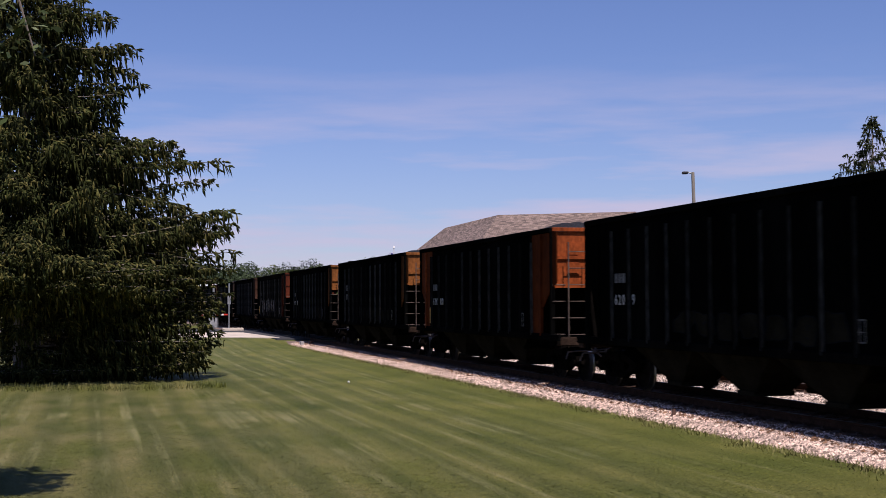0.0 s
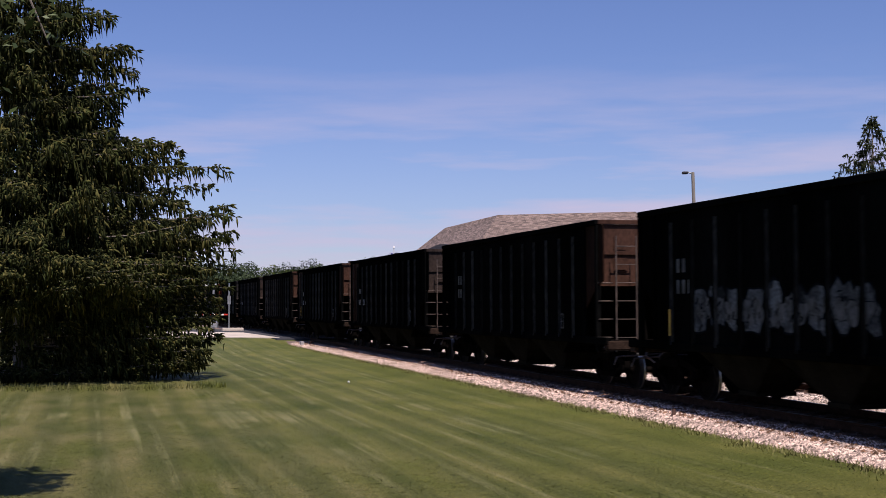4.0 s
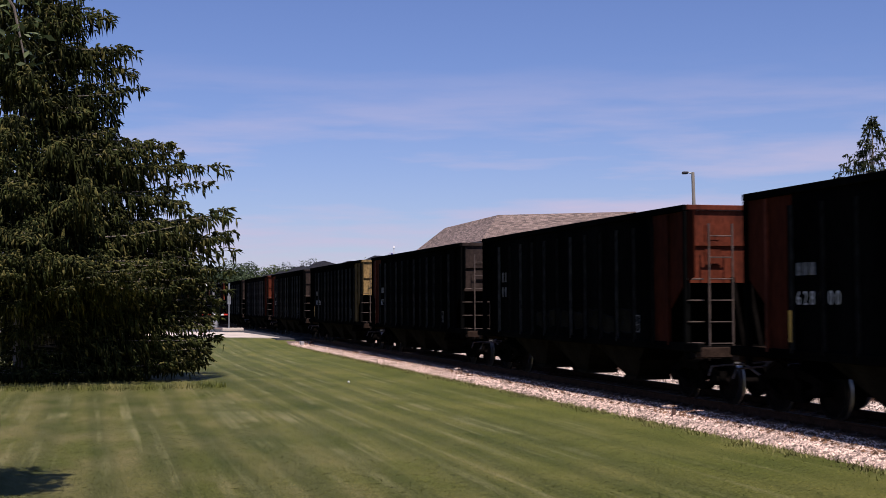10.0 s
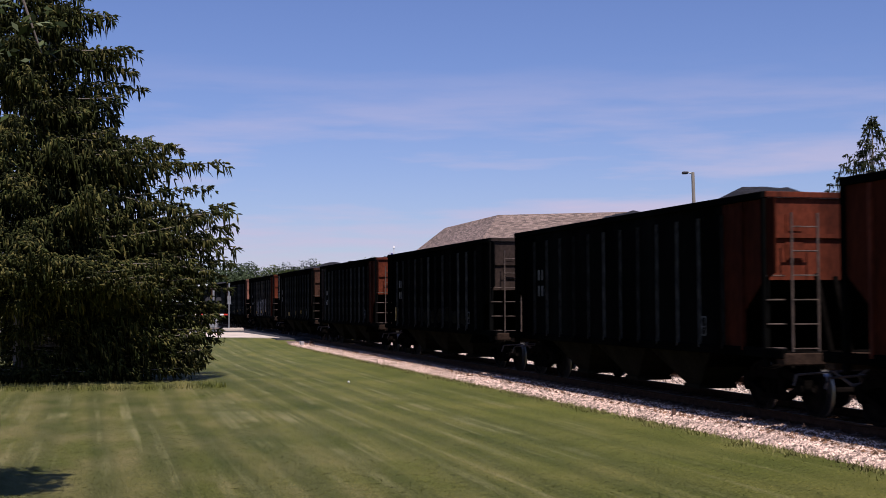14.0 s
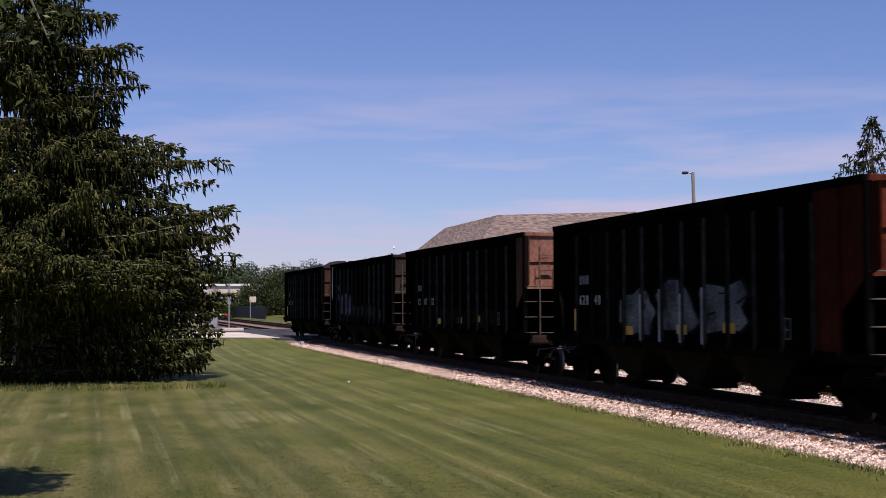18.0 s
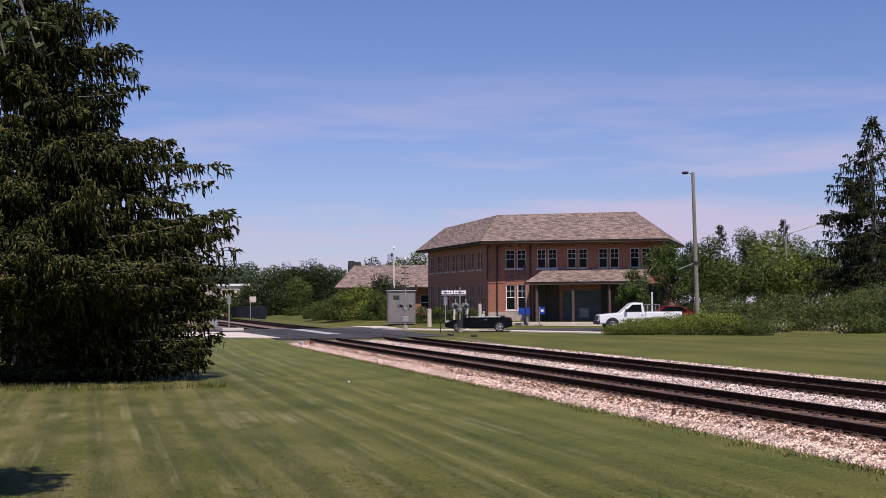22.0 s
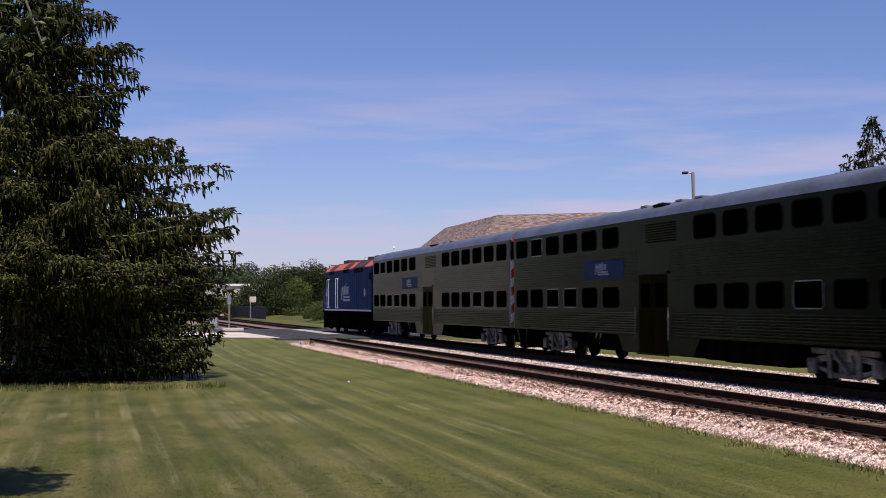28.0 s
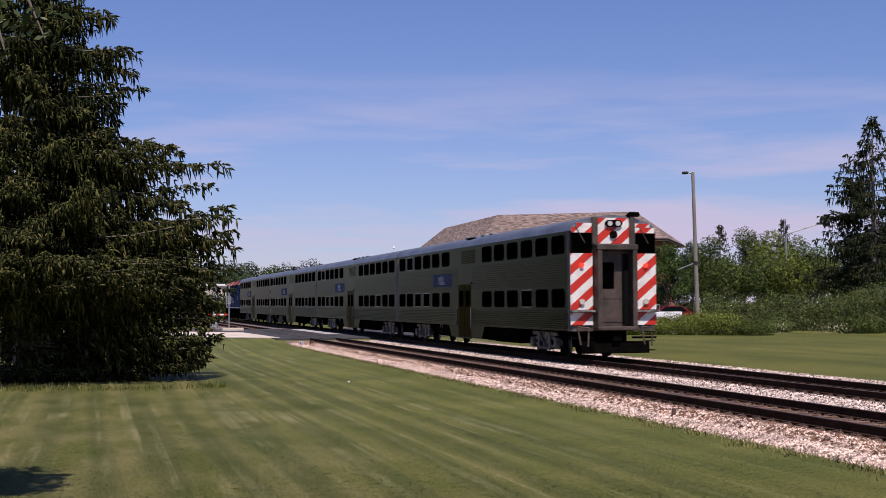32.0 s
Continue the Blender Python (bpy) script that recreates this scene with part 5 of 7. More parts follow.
def sash_window(parent, wall, u0, u1, v0, v1, trim, bars=True):
    """A two-light sash window in its opening: frame, sill, glass."""
    w = empty("window")
    w.parent, w.matrix_basis = parent, wall.matrix_basis
    bm = bmesh.new()
    t = 0.07
    for x in (u0, u1 - t):
        box(bm, x, x + t, 0.05, 0.16, v0, v1)
    for z in (v0, (v0 + v1) / 2 - t / 2, v1 - t):
        box(bm, u0 + t, u1 - t, 0.06, 0.15, z, z + t)
    part("window_frame", bm, trim, w)
    part("glass_pane", B(u0 + t, u1 - t, 0.12, 0.14, v0 + t, v1 - t), M_PANE, w)
    part("window_sill", B(u0 - 0.08, u1 + 0.08, -0.06, 0.12, v0 - 0.10, v0 - 0.003), trim, w)
    if bars:
        bm = bmesh.new()
        box(bm, (u0 + u1) / 2 - 0.015, (u0 + u1) / 2 + 0.015, 0.09, 0.115, (v0 + v1) / 2, v1 - t)
        box(bm, u0 + t, u1 - t, 0.09, 0.115, (v0 + 3 * v1) / 4 - 0.02, (v0 + 3 * v1) / 4 + 0.02)
        part("glazing_bar", bm, trim, w)
    return w


def roof_face(name, pts, material, parent, thick=0.16):
    """One slope of a roof in its own plane: x along its first edge, so that courses lie level."""
    p = [Vector(q) for q in pts]
    ex = (p[1] - p[0]).normalized()
    nz = ex.cross(p[-1] - p[0]).normalized()
    if nz.z < 0:
        nz = -nz
    ez = nz.cross(ex)          # up the slope
    if ez.z < 0:
        ez = -ez
    m = Matrix((ex, ez.cross(ex), ez)).transposed().to_4x4()
    m.translation = p[0]
    inv = m.inverted()
    bm = bmesh.new()
    top = [bm.verts.new(inv @ q) for q in p]
    low = [bm.verts.new(inv @ (q - nz * thick)) for q in p]
    n = len(p)
    bm.faces.new(top), bm.faces.new(low[::-1])
    for i in range(n):
        bm.faces.new((top[i], low[i], low[(i + 1) % n], top[(i + 1) % n]))
    bmesh.ops.recalc_face_normals(bm, faces=bm.faces)
    ob = part(name, bm, material, parent)
    ob.matrix_basis = m
    return ob


# ---------------------------------------------------------------- depot
def depot():
    h = tagged(empty("depot_building"), "two-storey red brick depot with shingled hip roof and porch", "building")
    z0, z1 = 0.45, 7.75
    C0, C1, C2, C3, C4 = (34.2, 112.1), (48.0, 104.3), (54.3, 115.4), (47.5, 132.0), (33.6, 131.4)
    front = [(1.70, 2.55), (2.75, 3.60), (4.60, 5.40), (5.62, 6.42), (7.35, 8.15), (8.36, 9.16), (10.15, 10.95), (11.16, 11.96), (12.95, 13.75), (13.95, 14.75)]
    holes = [(a, b, 5.30, 7.02) for a, b in front] + [(1.72, 2.60, 1.55, 3.85), (2.78, 3.62, 1.55, 3.85), (6.9, 10.4, 0.55, 3.3)]
    w = wall_run("front_wall", C0, C1, z0, z1, holes, M_BRICK, h)
    for a, b in front:
        sash_window(h, w, a, b, 5.30, 7.02, M_TRIM)
    for a, b in ((1.72, 2.60), (2.78, 3.62)):
        sash_window(h, w, a, b, 1.55, 3.85, M_TRIMW)
    e = part("patterned_panel", B(1.7, 3.62, -0.012, 0.0, 4.15, 5.15), M_DIAMOND, h)
    e.matrix_basis = w.matrix_basis
    e = part("stone_base", B(0, 4.0, -0.06, 0.0, z0, 1.38), M_STONEBASE, h)
    e.matrix_basis = w.matrix_basis
    # big grey door under the porch
    e = part("shutter_door", B(6.9, 10.4, 0.15, 0.22, 0.55, 3.3), M_GREYDOOR, h)
    e.matrix_basis = w.matrix_basis
    for i in range(6):
        part("slat", B(6.95, 10.35, 0.12, 0.15, 0.7 + i * 0.44, 0.74 + i * 0.44), M_GREYDOOR, e)
    e = part("small_panel", B(8.4, 9.2, 0.08, 0.12, 0.9, 1.7), M_METAL, h)
    e.matrix_basis = w.matrix_basis
    side = []
    for i in range(7):
        c = 1.4 + i * 2.62
        side += [(c - 0.75, c - 0.10), (c + 0.10, c + 0.75)]
    holes = [(a, b, 5.30, 7.02) for a, b in side] + [(a, b, 1.45, 3.95) for i, (a, b) in enumerate(side) if i not in (8, 9)]
    w2 = wall_run("side_wall", C4, C0, z0, z1, holes, M_BRICK, h)
    for i, (a, b) in enumerate(side):
        sash_window(h, w2, a, b, 5.30, 7.02, M_TRIM, False)
        if i not in (8, 9):
            sash_window(h, w2, a, b, 1.45, 3.95, M_TRIM, False)
    e = part("side_door", B(11.2, 12.7, -0.04, 0.0, 0.6, 3.4), M_SOFFIT, h)
    e.matrix_basis = w2.matrix_basis
    for a, b in ((C1, C2), (C2, C3), (C3, C4)):
        wall_run("back_wall", a, b, z0, z1, [], M_BRICK, h)
    # eaves stand out by 1.2 m
    E = [(33.15, 110.75), (47.8, 102.85), (55.4, 115.4), (48.2, 133.3), (32.5, 132.4)]
    ze = 7.76
    P1, P2, P0 = (36.66, 116.5, 10.55), (47.7, 109.6, 10.55), (35.2, 130.4, 10.1)
    Pb = (44.5, 124.0, 10.3)
    e3 = [(x, y, ze) for x, y in E]
    for pts in ((e3[0], e3[1], P2, P1), (e3[1], e3[2], P2), (e3[2], e3[3], Pb, P2), (e3[3], e3[4], P0, Pb), (e3[4], e3[0], P1, P0), (P1, P2, Pb, P0)):
        roof_face("roof", pts, M_SHINGLE, h)
    n = 5
    v = [(x, y, ze - 0.17) for x, y in E] + [(x, y, ze - 0.22) for x, y in E]
    raw("soffit", v, [(0, 1, 2, 3, 4), (9, 8, 7, 6, 5)] + [(i, (i + 1) % n, (i + 1) % n + n, i + n) for i in range(n)], M_SOFFIT, h)
    d = Vector((C1[0] - C0[0], C1[1] - C0[1], 0)).normalized()
    o = Vector((d.y, -d.x, 0))
    c0 = Vector((*C0, 0))
    def P(u, out, z):
        q = c0 + d * u + o * out
        return (q.x, q.y, z)
    # shingled porch roof on posts
    roof_face("porch_roof", (P(4.1, 2.9, 4.05), P(14.9, 2.9, 4.05), P(14.9, 0.0, 5.25), P(5.3, 0.0, 5.25)), M_SHINGLE, h)
    roof_face("porch_roof", (P(4.1, 0.0, 4.05), P(4.1, 2.9, 4.05), P(5.3, 0.0, 5.25)), M_SHINGLE, h)
    raw("porch_ceiling", [P(4.1, 0.02, 3.88), P(14.9, 0.02, 3.88), P(14.9, 2.85, 3.88), P(4.1, 2.85, 3.88), P(4.1, 0.02, 3.80), P(14.9, 0.02, 3.80), P(14.9, 2.85, 3.80), P(4.1, 2.85, 3.80)], [(0, 1, 2, 3), (4, 5, 6, 7), (0, 1, 5, 4), (1, 2, 6, 5), (2, 3, 7, 6), (3, 0, 4, 7)], M_SOFFIT, h)
    for u in (5.0, 8.2, 11.4, 14.6):
        a = P(u, 2.5, 0.4)
        part("porch_post", B(a[0] - 0.12, a[0] + 0.12, a[1] - 0.12, a[1] + 0.12, 0.4, 3.82, 0.02), M_SOFFIT, h)
    for u in (0.05, 0.95, 4.0):
        part("downpipe", R(P(u, 0.10, 0.5), P(u, 0.10, 7.4), 0.07, 8), M_PIPE, h)
    # dark boards on the wall under the porch, belt course, second-floor ledge; the boards' colour also holds the porch
    # shade
    board = None
    for i in range(34):
        u = 4.25 + i * 0.34
        if 6.75 < u + 0.16 < 10.5:
            continue
        m = w.matrix_basis @ Matrix.Translation((u, 0, 0))
        if board is None:
            board = part("wall_board", B(0, 0.325, -0.045, -0.002, 0.55, 3.9, 0.006), M_BOARD, h)
            board.matrix_basis = m
        else:
            again("wall_board", board, m, h)
    for a, b, z, name in ((0.0, 1.66, 4.02, "belt_course"), (3.66, 4.05, 4.02, "belt_course")):
        e = part(name, B(a, b, -0.035, -0.001, z, z + 0.09), M_BRICK, h)
        e.matrix_basis = w.matrix_basis
    e = part("ledge", B(4.5, 6.5, -0.14, -0.07, 5.17, 5.27, 0.01), M_TRIMW, h)
    e.matrix_basis = w.matrix_basis
    bm = bmesh.new()
    for i in range(17):
        u = 0.3 + i * 0.95
        rod(bm, P(u, 0.0, 7.35), P(u, 1.05, 7.30), 0.06, 4)
    part("rafter_tails", bm, M_SOFFIT, h)
    return h


depot()


def annex():
    """The long low house behind, with a hipped shingle roof and two flues on its chimney."""
    h = tagged(empty("low_house"), "low brick house with long shingled roof and twin chimney", "house")
    def W(X, Z, z):
        return (X * 0.966 + Z * 0.259, -X * 0.259 + Z * 0.966, z)
    z0, ze, zr = 0.4, 4.15, 6.75
    q = [W(-11.6, 148, 0), W(6, 148, 0), W(6, 160, 0), W(-11.6, 160, 0)]
    for a, b in zip(q, q[1:] + q[:1]):
        w = wall_run("wall", a[:2], b[:2], z0, ze, [(2.0, 3.4, 1.4, 3.2), (5.5, 6.9, 1.4, 3.2), (9.0, 10.4, 1.4, 3.2)] if a is q[0] else [], M_BRICK, h)
        if a is q[0]:
            for u in (2.0, 5.5, 9.0):
                sash_window(h, w, u, u + 1.4, 1.4, 3.2, M_TRIM, False)
    e = [W(-12.4, 147, ze - 0.1), W(7, 147, ze - 0.1), W(7, 161, ze - 0.1), W(-12.4, 161, ze - 0.1)]
    r0, r1 = W(-10.6, 154, zr), W(6, 154, zr)
    for pts in ((e[0], e[1], r1, r0), (e[1], e[2], r1), (e[2], e[3], r0, r1), (e[3], e[0], r0)):
        roof_face("roof", pts, M_SHINGLE, h)
    c = W(-10.6, 154.5, 0)
    bm = B(c[0] - 0.75, c[0] + 0.75, c[1] - 0.45, c[1] + 0.45, 6.0, 6.95, 0.02)
    ch = part("chimney", bm, M_PIPE, h)
    part("flue", B(c[0] - 0.72, c[0] - 0.06, c[1] - 0.35, c[1] + 0.35, 6.95, 7.30), M_PIPE, ch)
    part("flue", B(c[0] + 0.06, c[0] + 0.70, c[1] - 0.35, c[1] + 0.35, 6.95, 7.20), M_PIPE, ch)


annex()


def cam_xy(px, Z):
    """Plan point at depth Z straight ahead of the picture column px."""
    X = (px - 784.0) / 2282.0 * Z
    return X * 0.966 + Z * 0.259, -X * 0.259 + Z * 0.966


# far pale flat-roofed building beyond the trees
_x, _y = cam_xy(402, 235)
far_hall = tagged(empty("far_building", pose(_x, _y, 0, 0, 0, -12)), "far pale flat-roofed building behind trees", "building")
part("wall", B(-5.2, 5.2, 0, 14, 0.3, 5.5), M_CONCRETE, far_hall)
part("roof", B(-5.4, 5.4, -0.3, 14.3, 5.5, 5.9), M_TRIMW, far_hall)


# ---------------------------------------------------------------- railway and street furniture
def cabinet():
    x, y = cam_xy(711, 104)
    c = tagged(empty("signal_cabinet", pose(x, y, 0.32, 0, 0, -8)), "grey sheet-metal signal cabinet on short legs", "cabinet")
    part("body", B(-1.1, 1.1, 0, 1.5, 0.22, 2.85, 0.02), M_CABINET, c)
    bm = B(-1.18, 1.18, -0.08, 1.58, 2.85, 2.93, 0.02)
    part("roof", bm, M_METAL, c)
    d = part("door", B(-0.95, 0.95, -0.03, 0.0, 0.35, 2.70, 0.005), M_CABINET, c)
    part("handle", B(0.55, 0.62, -0.06, -0.03, 1.3, 1.6), M_DARKMETAL, d)
    for px in (-0.9, 0.9):
        for py in (0.15, 1.35):
            part("leg", B(px - 0.06, px + 0.06, py - 0.06, py + 0.06, 0.0, 0.22), M_DARKMETAL, c)
    bm = bmesh.new()
    for i in range(5):
        box(bm, -0.7, -0.2, -0.05, -0.03, 2.2 + i * 0.07, 2.23 + i * 0.07)
    part("vent", bm, M_DARKMETAL, c)
    for px in (-0.6, 0.5):
        part("conduit_cap", R((px, 0.4, 2.93), (px, 0.4, 3.15), 0.09, 8), M_DARKMETAL, c)


cabinet()


def crossing_signal(x, y, z, rz, height, lights, mast):
    """Flashing-light signal: mast, back-to-back lamp pairs with round hoods, base, and a bell or finial on top."""
    s = tagged(empty("crossing_signal", pose(x, y, z, 0, 0, rz)), "weathered steel crossing signal with paired unlit lamps", "railway signal", "crossing signals")
    part("mast", R((0, 0, 0), (0, 0, height), 0.05, 10), mast, s)
    part("base", B(-0.16, 0.16, -0.16, 0.16, 0, 0.28, 0.03), M_POLE, s)
    for zz in lights:
        part("crossarm", R((-0.45, 0, zz), (0.45, 0, zz), 0.03, 8), mast, s)
        for px in (-0.38, 0.38):
            for e in (-1, 1):
                l = part("lamp", R((px, e * 0.05, zz), (px, e * 0.12, zz), 0.19, 14), M_METAL, s)
                part("lens", R((px, e * 0.12, zz), (px, e * 0.14, zz), 0.14, 12), M_LENS, l)
                part("hood", R((px, e * 0.12, zz + 0.10), (px, e * 0.34, zz + 0.10), 0.11, 10, 0.08), M_METAL, l)
        part("junction_box", B(-0.14, 0.14, -0.10, 0.10, zz - 0.35, zz - 0.10, 0.02), M_METAL, s)
    return s


_x, _y = cam_xy(716.5, 94)
sg = crossing_signal(_x, _y, 0.3, 15, 5.1, (1.75,), M_POLE)
part("bell", R((0, 0, 5.1), (0, 0, 5.28), 0.22, 12, 0.10), M_METAL, sg)
part("antenna", R((0.25, 0, 4.0), (1.45 - 0.1, 0, 5.0), 0.02, 6), M_METAL, sg)
bm = bmesh.new()
for z in (3.2, 3.7, 4.1, 4.5):
    rod(bm, (-0.3, 0, z), (0.3, 0, z), 0.035, 6)
part("step_irons", bm, M_DARKMETAL, sg)
for px in (-1.0, 0.0, 0.95):
    part("insulator", R((px, 0.05, 2.95), (px, 0.05, 3.25), 0.12, 10, 0.09), M_DARKMETAL, sg)
part("crossarm", R((-1.2, 0.05, 3.0), (1.1, 0.05, 3.0), 0.035, 8), M_DARKMETAL, sg)
part("foot_lamp", B(-0.25, 0.25, -0.1, 0.1, 0.55, 0.95, 0.04), M_METAL, sg)

_x, _y = cam_xy(813.5, 83.5)
sg2 = crossing_signal(_x, _y, 0.28, 15, 2.95, (1.72,), M_POLE)
bm = bmesh.new()
for a in (-1, 1):
    rod(bm, (0.38 * a, -0.1, 1.15), (0.38 * a, -0.1, 2.2), 0.05, 8)
part("gate_bracket", bm, M_METAL, sg2)
part("gate_motor", B(-0.16, 0.16, -0.15, 0.15, 0.35, 0.85, 0.03), M_DARKMETAL, sg2)

_x, _y = cam_xy(788, 94)
ss = tagged(empty("street_sign", pose(_x, _y, 0.3, 0, 0, -15)), "white double street sign on a thin post", "street sign")
part("post", R((0, 0, 0), (0, 0, 2.85), 0.035, 8), M_METAL, ss)
for a, b in ((-0.28, 0.55), (0.60, 1.50)):
    p = part("sign_board", B(a, b, -0.02, 0.02, 2.55, 2.82, 0.004), M_SIGNW, ss)
    bm = bmesh.new()
    for i in range(4):
        u = a + 0.12 + i * (b - a - 0.2) / 4
        box(bm, u, u + (b - a) * 0.15, -0.026, -0.02, 2.62, 2.72)
    part("lettering_bars", bm, M_GREYDOOR, p)
part("small_sign", B(-0.13, 0.13, -0.02, 0.02, 1.75, 2.35, 0.004), M_METAL, ss)
part("cross_arm", R((-0.3, 0, 2.47), (1.5, 0, 2.47), 0.025, 6), M_METAL, ss)


def bollard(px, Z, h, r, m, label):
    x, y = cam_xy(px, Z)
    p = tagged(empty("post", pose(x, y, ground_z(x, y) + 0.02)), label, "post")
    part("shaft", R((0, 0, 0), (0, 0, h), r, 10, r * 0.92), m, p)
    part("cap", R((0, 0, h), (0, 0, h + 0.05), r * 1.1, 10, r * 0.6), m, p)


bollard(849, 100, 1.75, 0.14, M_CONCRETE, "pale concrete post before the depot")
bollard(759.5, 100, 1.35, 0.17, M_CONCRETE, "short concrete post by the hedge")
bollard(803.5, 92, 1.55, 0.07, M_CONCRETE, "slim pale post by the crossing")
bollard(827, 92, 1.55, 0.07, M_CONCRETE, "slim pale post by the crossing")
bollard(779, 84, 1.35, 0.035, M_DARKMETAL, "thin dark iron stake by the track")
bollard(1153.5, 93, 2.6, 0.06, M_TRIMW, "thin white pole behind the pickup truck")

# blue boxes before the depot
_x, _y = cam_xy(927, 104)
nb = tagged(empty("newspaper_box", pose(_x, _y, 0.55, 0, 0, -20)), "blue newspaper box on a grey stand", "newspaper box")
part("stand", B(0.12, 0.35, -0.15, 0.15, 0, 0.7), M_METAL, nb)
part("body", B(-0.45, 0.48, -0.25, 0.25, 0.7, 1.25, 0.02), M_BOXBLUE, nb)
_x, _y = cam_xy(957, 103)
ps = tagged(empty("parking_sign", pose(_x, _y, 0.55, 0, 0, -15)), "blue and white sign on a steel post", "sign")
part("post", R((-0.15, 0, 0), (-0.15, 0, 1.35), 0.045, 8), M_METAL, ps)
part("board", B(-0.15, 0.32, -0.03, 0.0, 0.75, 1.3, 0.005), M_BOXBLUE, ps)
part("emblem_bar", B(-0.02, 0.2, -0.036, -0.03, 0.95, 1.12), M_SIGNW, ps)

# flagpole
_x, _y = cam_xy(697, 130)
fp = tagged(empty("flagpole", pose(_x, _y, 0.4)), "white flagpole with a limp small flag", "flagpole")
part("pole", R((0, 0, 0), (0, 0, 7.4), 0.09, 10, 0.05), M_TRIMW, fp)
part("finial", R((0, 0, 7.4), (0, 0, 7.6), 0.12, 10, 0.05), M_TRIMW, fp)
M_FLAGB, M_FLAGR = mat("flag_blue", (0.03, 0.04, 0.16), 0.8, var=0.1), mat("flag_red_white", (0.40, 0.42, 0.52), 0.8, var=0.3, scale=3, fine=8)
flag = empty("flag", pose(-0.06, 0, 7.0))
flag.parent = fp
_p = [(0, 0, 0), (-0.28, 0.04, -0.08), (-0.5, -0.05, -0.22), (-0.66, 0.03, -0.42)]
_v = []
for x, y, z in _p:
    _v += [(x, y, z), (x * 0.8, y, z - 0.62)]
part("canton", R((-0.14, 0, -0.15), (-0.16, 0, -0.35), 0.12, 6), M_FLAGB, flag)
raw("cloth", _v + [(x, y + 0.012, z) for x, y, z in _v], [(0, 1, 3, 2), (2, 3, 5, 4), (4, 5, 7, 6), (8, 10, 11, 9), (10, 12, 13, 11), (12, 14, 15, 13), (0, 8, 9, 1), (6, 7, 15, 14), (0, 2, 10, 8), (2, 4, 12, 10), (4, 6, 14, 12), (1, 9, 11, 3), (3, 11, 13, 5), (5, 13, 15, 7)], M_FLAGR, flag)

# slender lamp standard before the depot
_x, _y = cam_xy(929, 101)
ls = tagged(empty("lamp_standard", pose(_x, _y, 0.5)), "slender dark lamp standard before the depot", "street lamp")
part("pole", R((0, 0, 0), (0, 0, 4.3), 0.06, 8, 0.045), M_DARKMETAL, ls)
part("base", R((0, 0, 0), (0, 0, 0.5), 0.13, 10, 0.08), M_DARKMETAL, ls)
part("lantern", R((0, 0, 4.3), (0, 0, 4.62), 0.10, 8, 0.17), M_DARKMETAL, ls)
# tall light pole
_x, _y = cam_xy(1234, 86)
lp = tagged(empty("light_pole", pose(_x, _y, 0.5, 0, -1.2, -15)), "tall weathered grey light pole with a small lamp", "street lamp")
part("pole", R((0, 0, 0), (0, 0, 10.4), 0.15, 12, 0.11), M_POLE, lp)
part("bracket", R((0, 0, 10.3), (-0.38, 0, 10.42), 0.05, 8), M_METAL, lp)
part("lamp_head", B(-0.72, -0.32, -0.15, 0.15, 10.28, 10.46, 0.05), M_DARKMETAL, lp)
part("band", R((0, 0, 4.2), (0, 0, 4.42), 0.17, 12), M_DARKMETAL, lp)
part("service_arm", R((-0.15, 0, 4.3), (-1.2, 0, 3.9), 0.035, 6), M_METAL, lp)
_x, _y = cam_xy(1392, 100)
lp2 = tagged(empty("street_lamp", pose(_x, _y, 0.5, 0, 0, -15)), "grey street lamp with a long arm above the trees", "street lamp")
part("pole", R((0, 0, 0), (0, 0, 7.0), 0.10, 10, 0.07), M_METAL, lp2)
part("arm", R((0, 0, 6.95), (2.55, 0, 7.75), 0.05, 8), M_METAL, lp2)
part("lamp_head", B(2.4, 3.1, -0.14, 0.14, 7.70, 7.86, 0.04), M_DARKMETAL, lp2)

# slim pole, white sign and dark platform fence on the far side of the crossing
_x, _y = cam_xy(405.5, 92)
ap = tagged(empty("slim_pole", pose(_x, _y, 0.28)), "slim grey steel pole by the crossing", "pole")
part("shaft", R((0, 0, 0), (0, 0, 3.4), 0.055, 8), M_METAL, ap)
part("foot", B(-0.5, 1.0, -0.3, 0.3, 0.0, 0.22, 0.03), M_CONCRETE, ap)
part("sign_plate", B(-0.12, 0.12, -0.05, -0.02, 1.9, 2.5), M_METAL, ap)
_x, _y = cam_xy(447, 148)
ws = tagged(empty("platform_sign", pose(_x, _y, 0.3, 0, 0, -15)), "pale blank sign on a post above the fence", "sign")
part("post", R((-0.25, 0, 0), (-0.25, 0, 2.3), 0.05, 8), M_METAL, ws)
part("board", B(-0.35, 0.40, -0.03, 0.03, 2.1, 2.75, 0.01), M_CONCRETE, ws)
M_FENCE = mat("dark_fence", (0.022, 0.022, 0.02), 0.7, var=0.2)
fence = tagged(empty("platform_fence", pose(18.9, 150, 0.3)), "dark slatted metal fence along the platform", "fence")
part("top_rail", B(-0.04, 0.04, 0, 90, 1.55, 1.62), M_FENCE, fence)
part("bottom_rail", B(-0.04, 0.04, 0, 90, 0.12, 0.18), M_FENCE, fence)
_s = _p2 = None
for i in range(180):
    m = pose(0, i * 0.5, 0)
    if _s is None:
        _s = part("slat", B(-0.02, 0.02, -0.16, 0.16, 0.1, 1.58), M_FENCE, fence)
    else:
        again("slat", _s, m, fence)
# red and white things under the spruce by the crossing: gate arm and low blocks
_x, _y = cam_xy(378, 88)
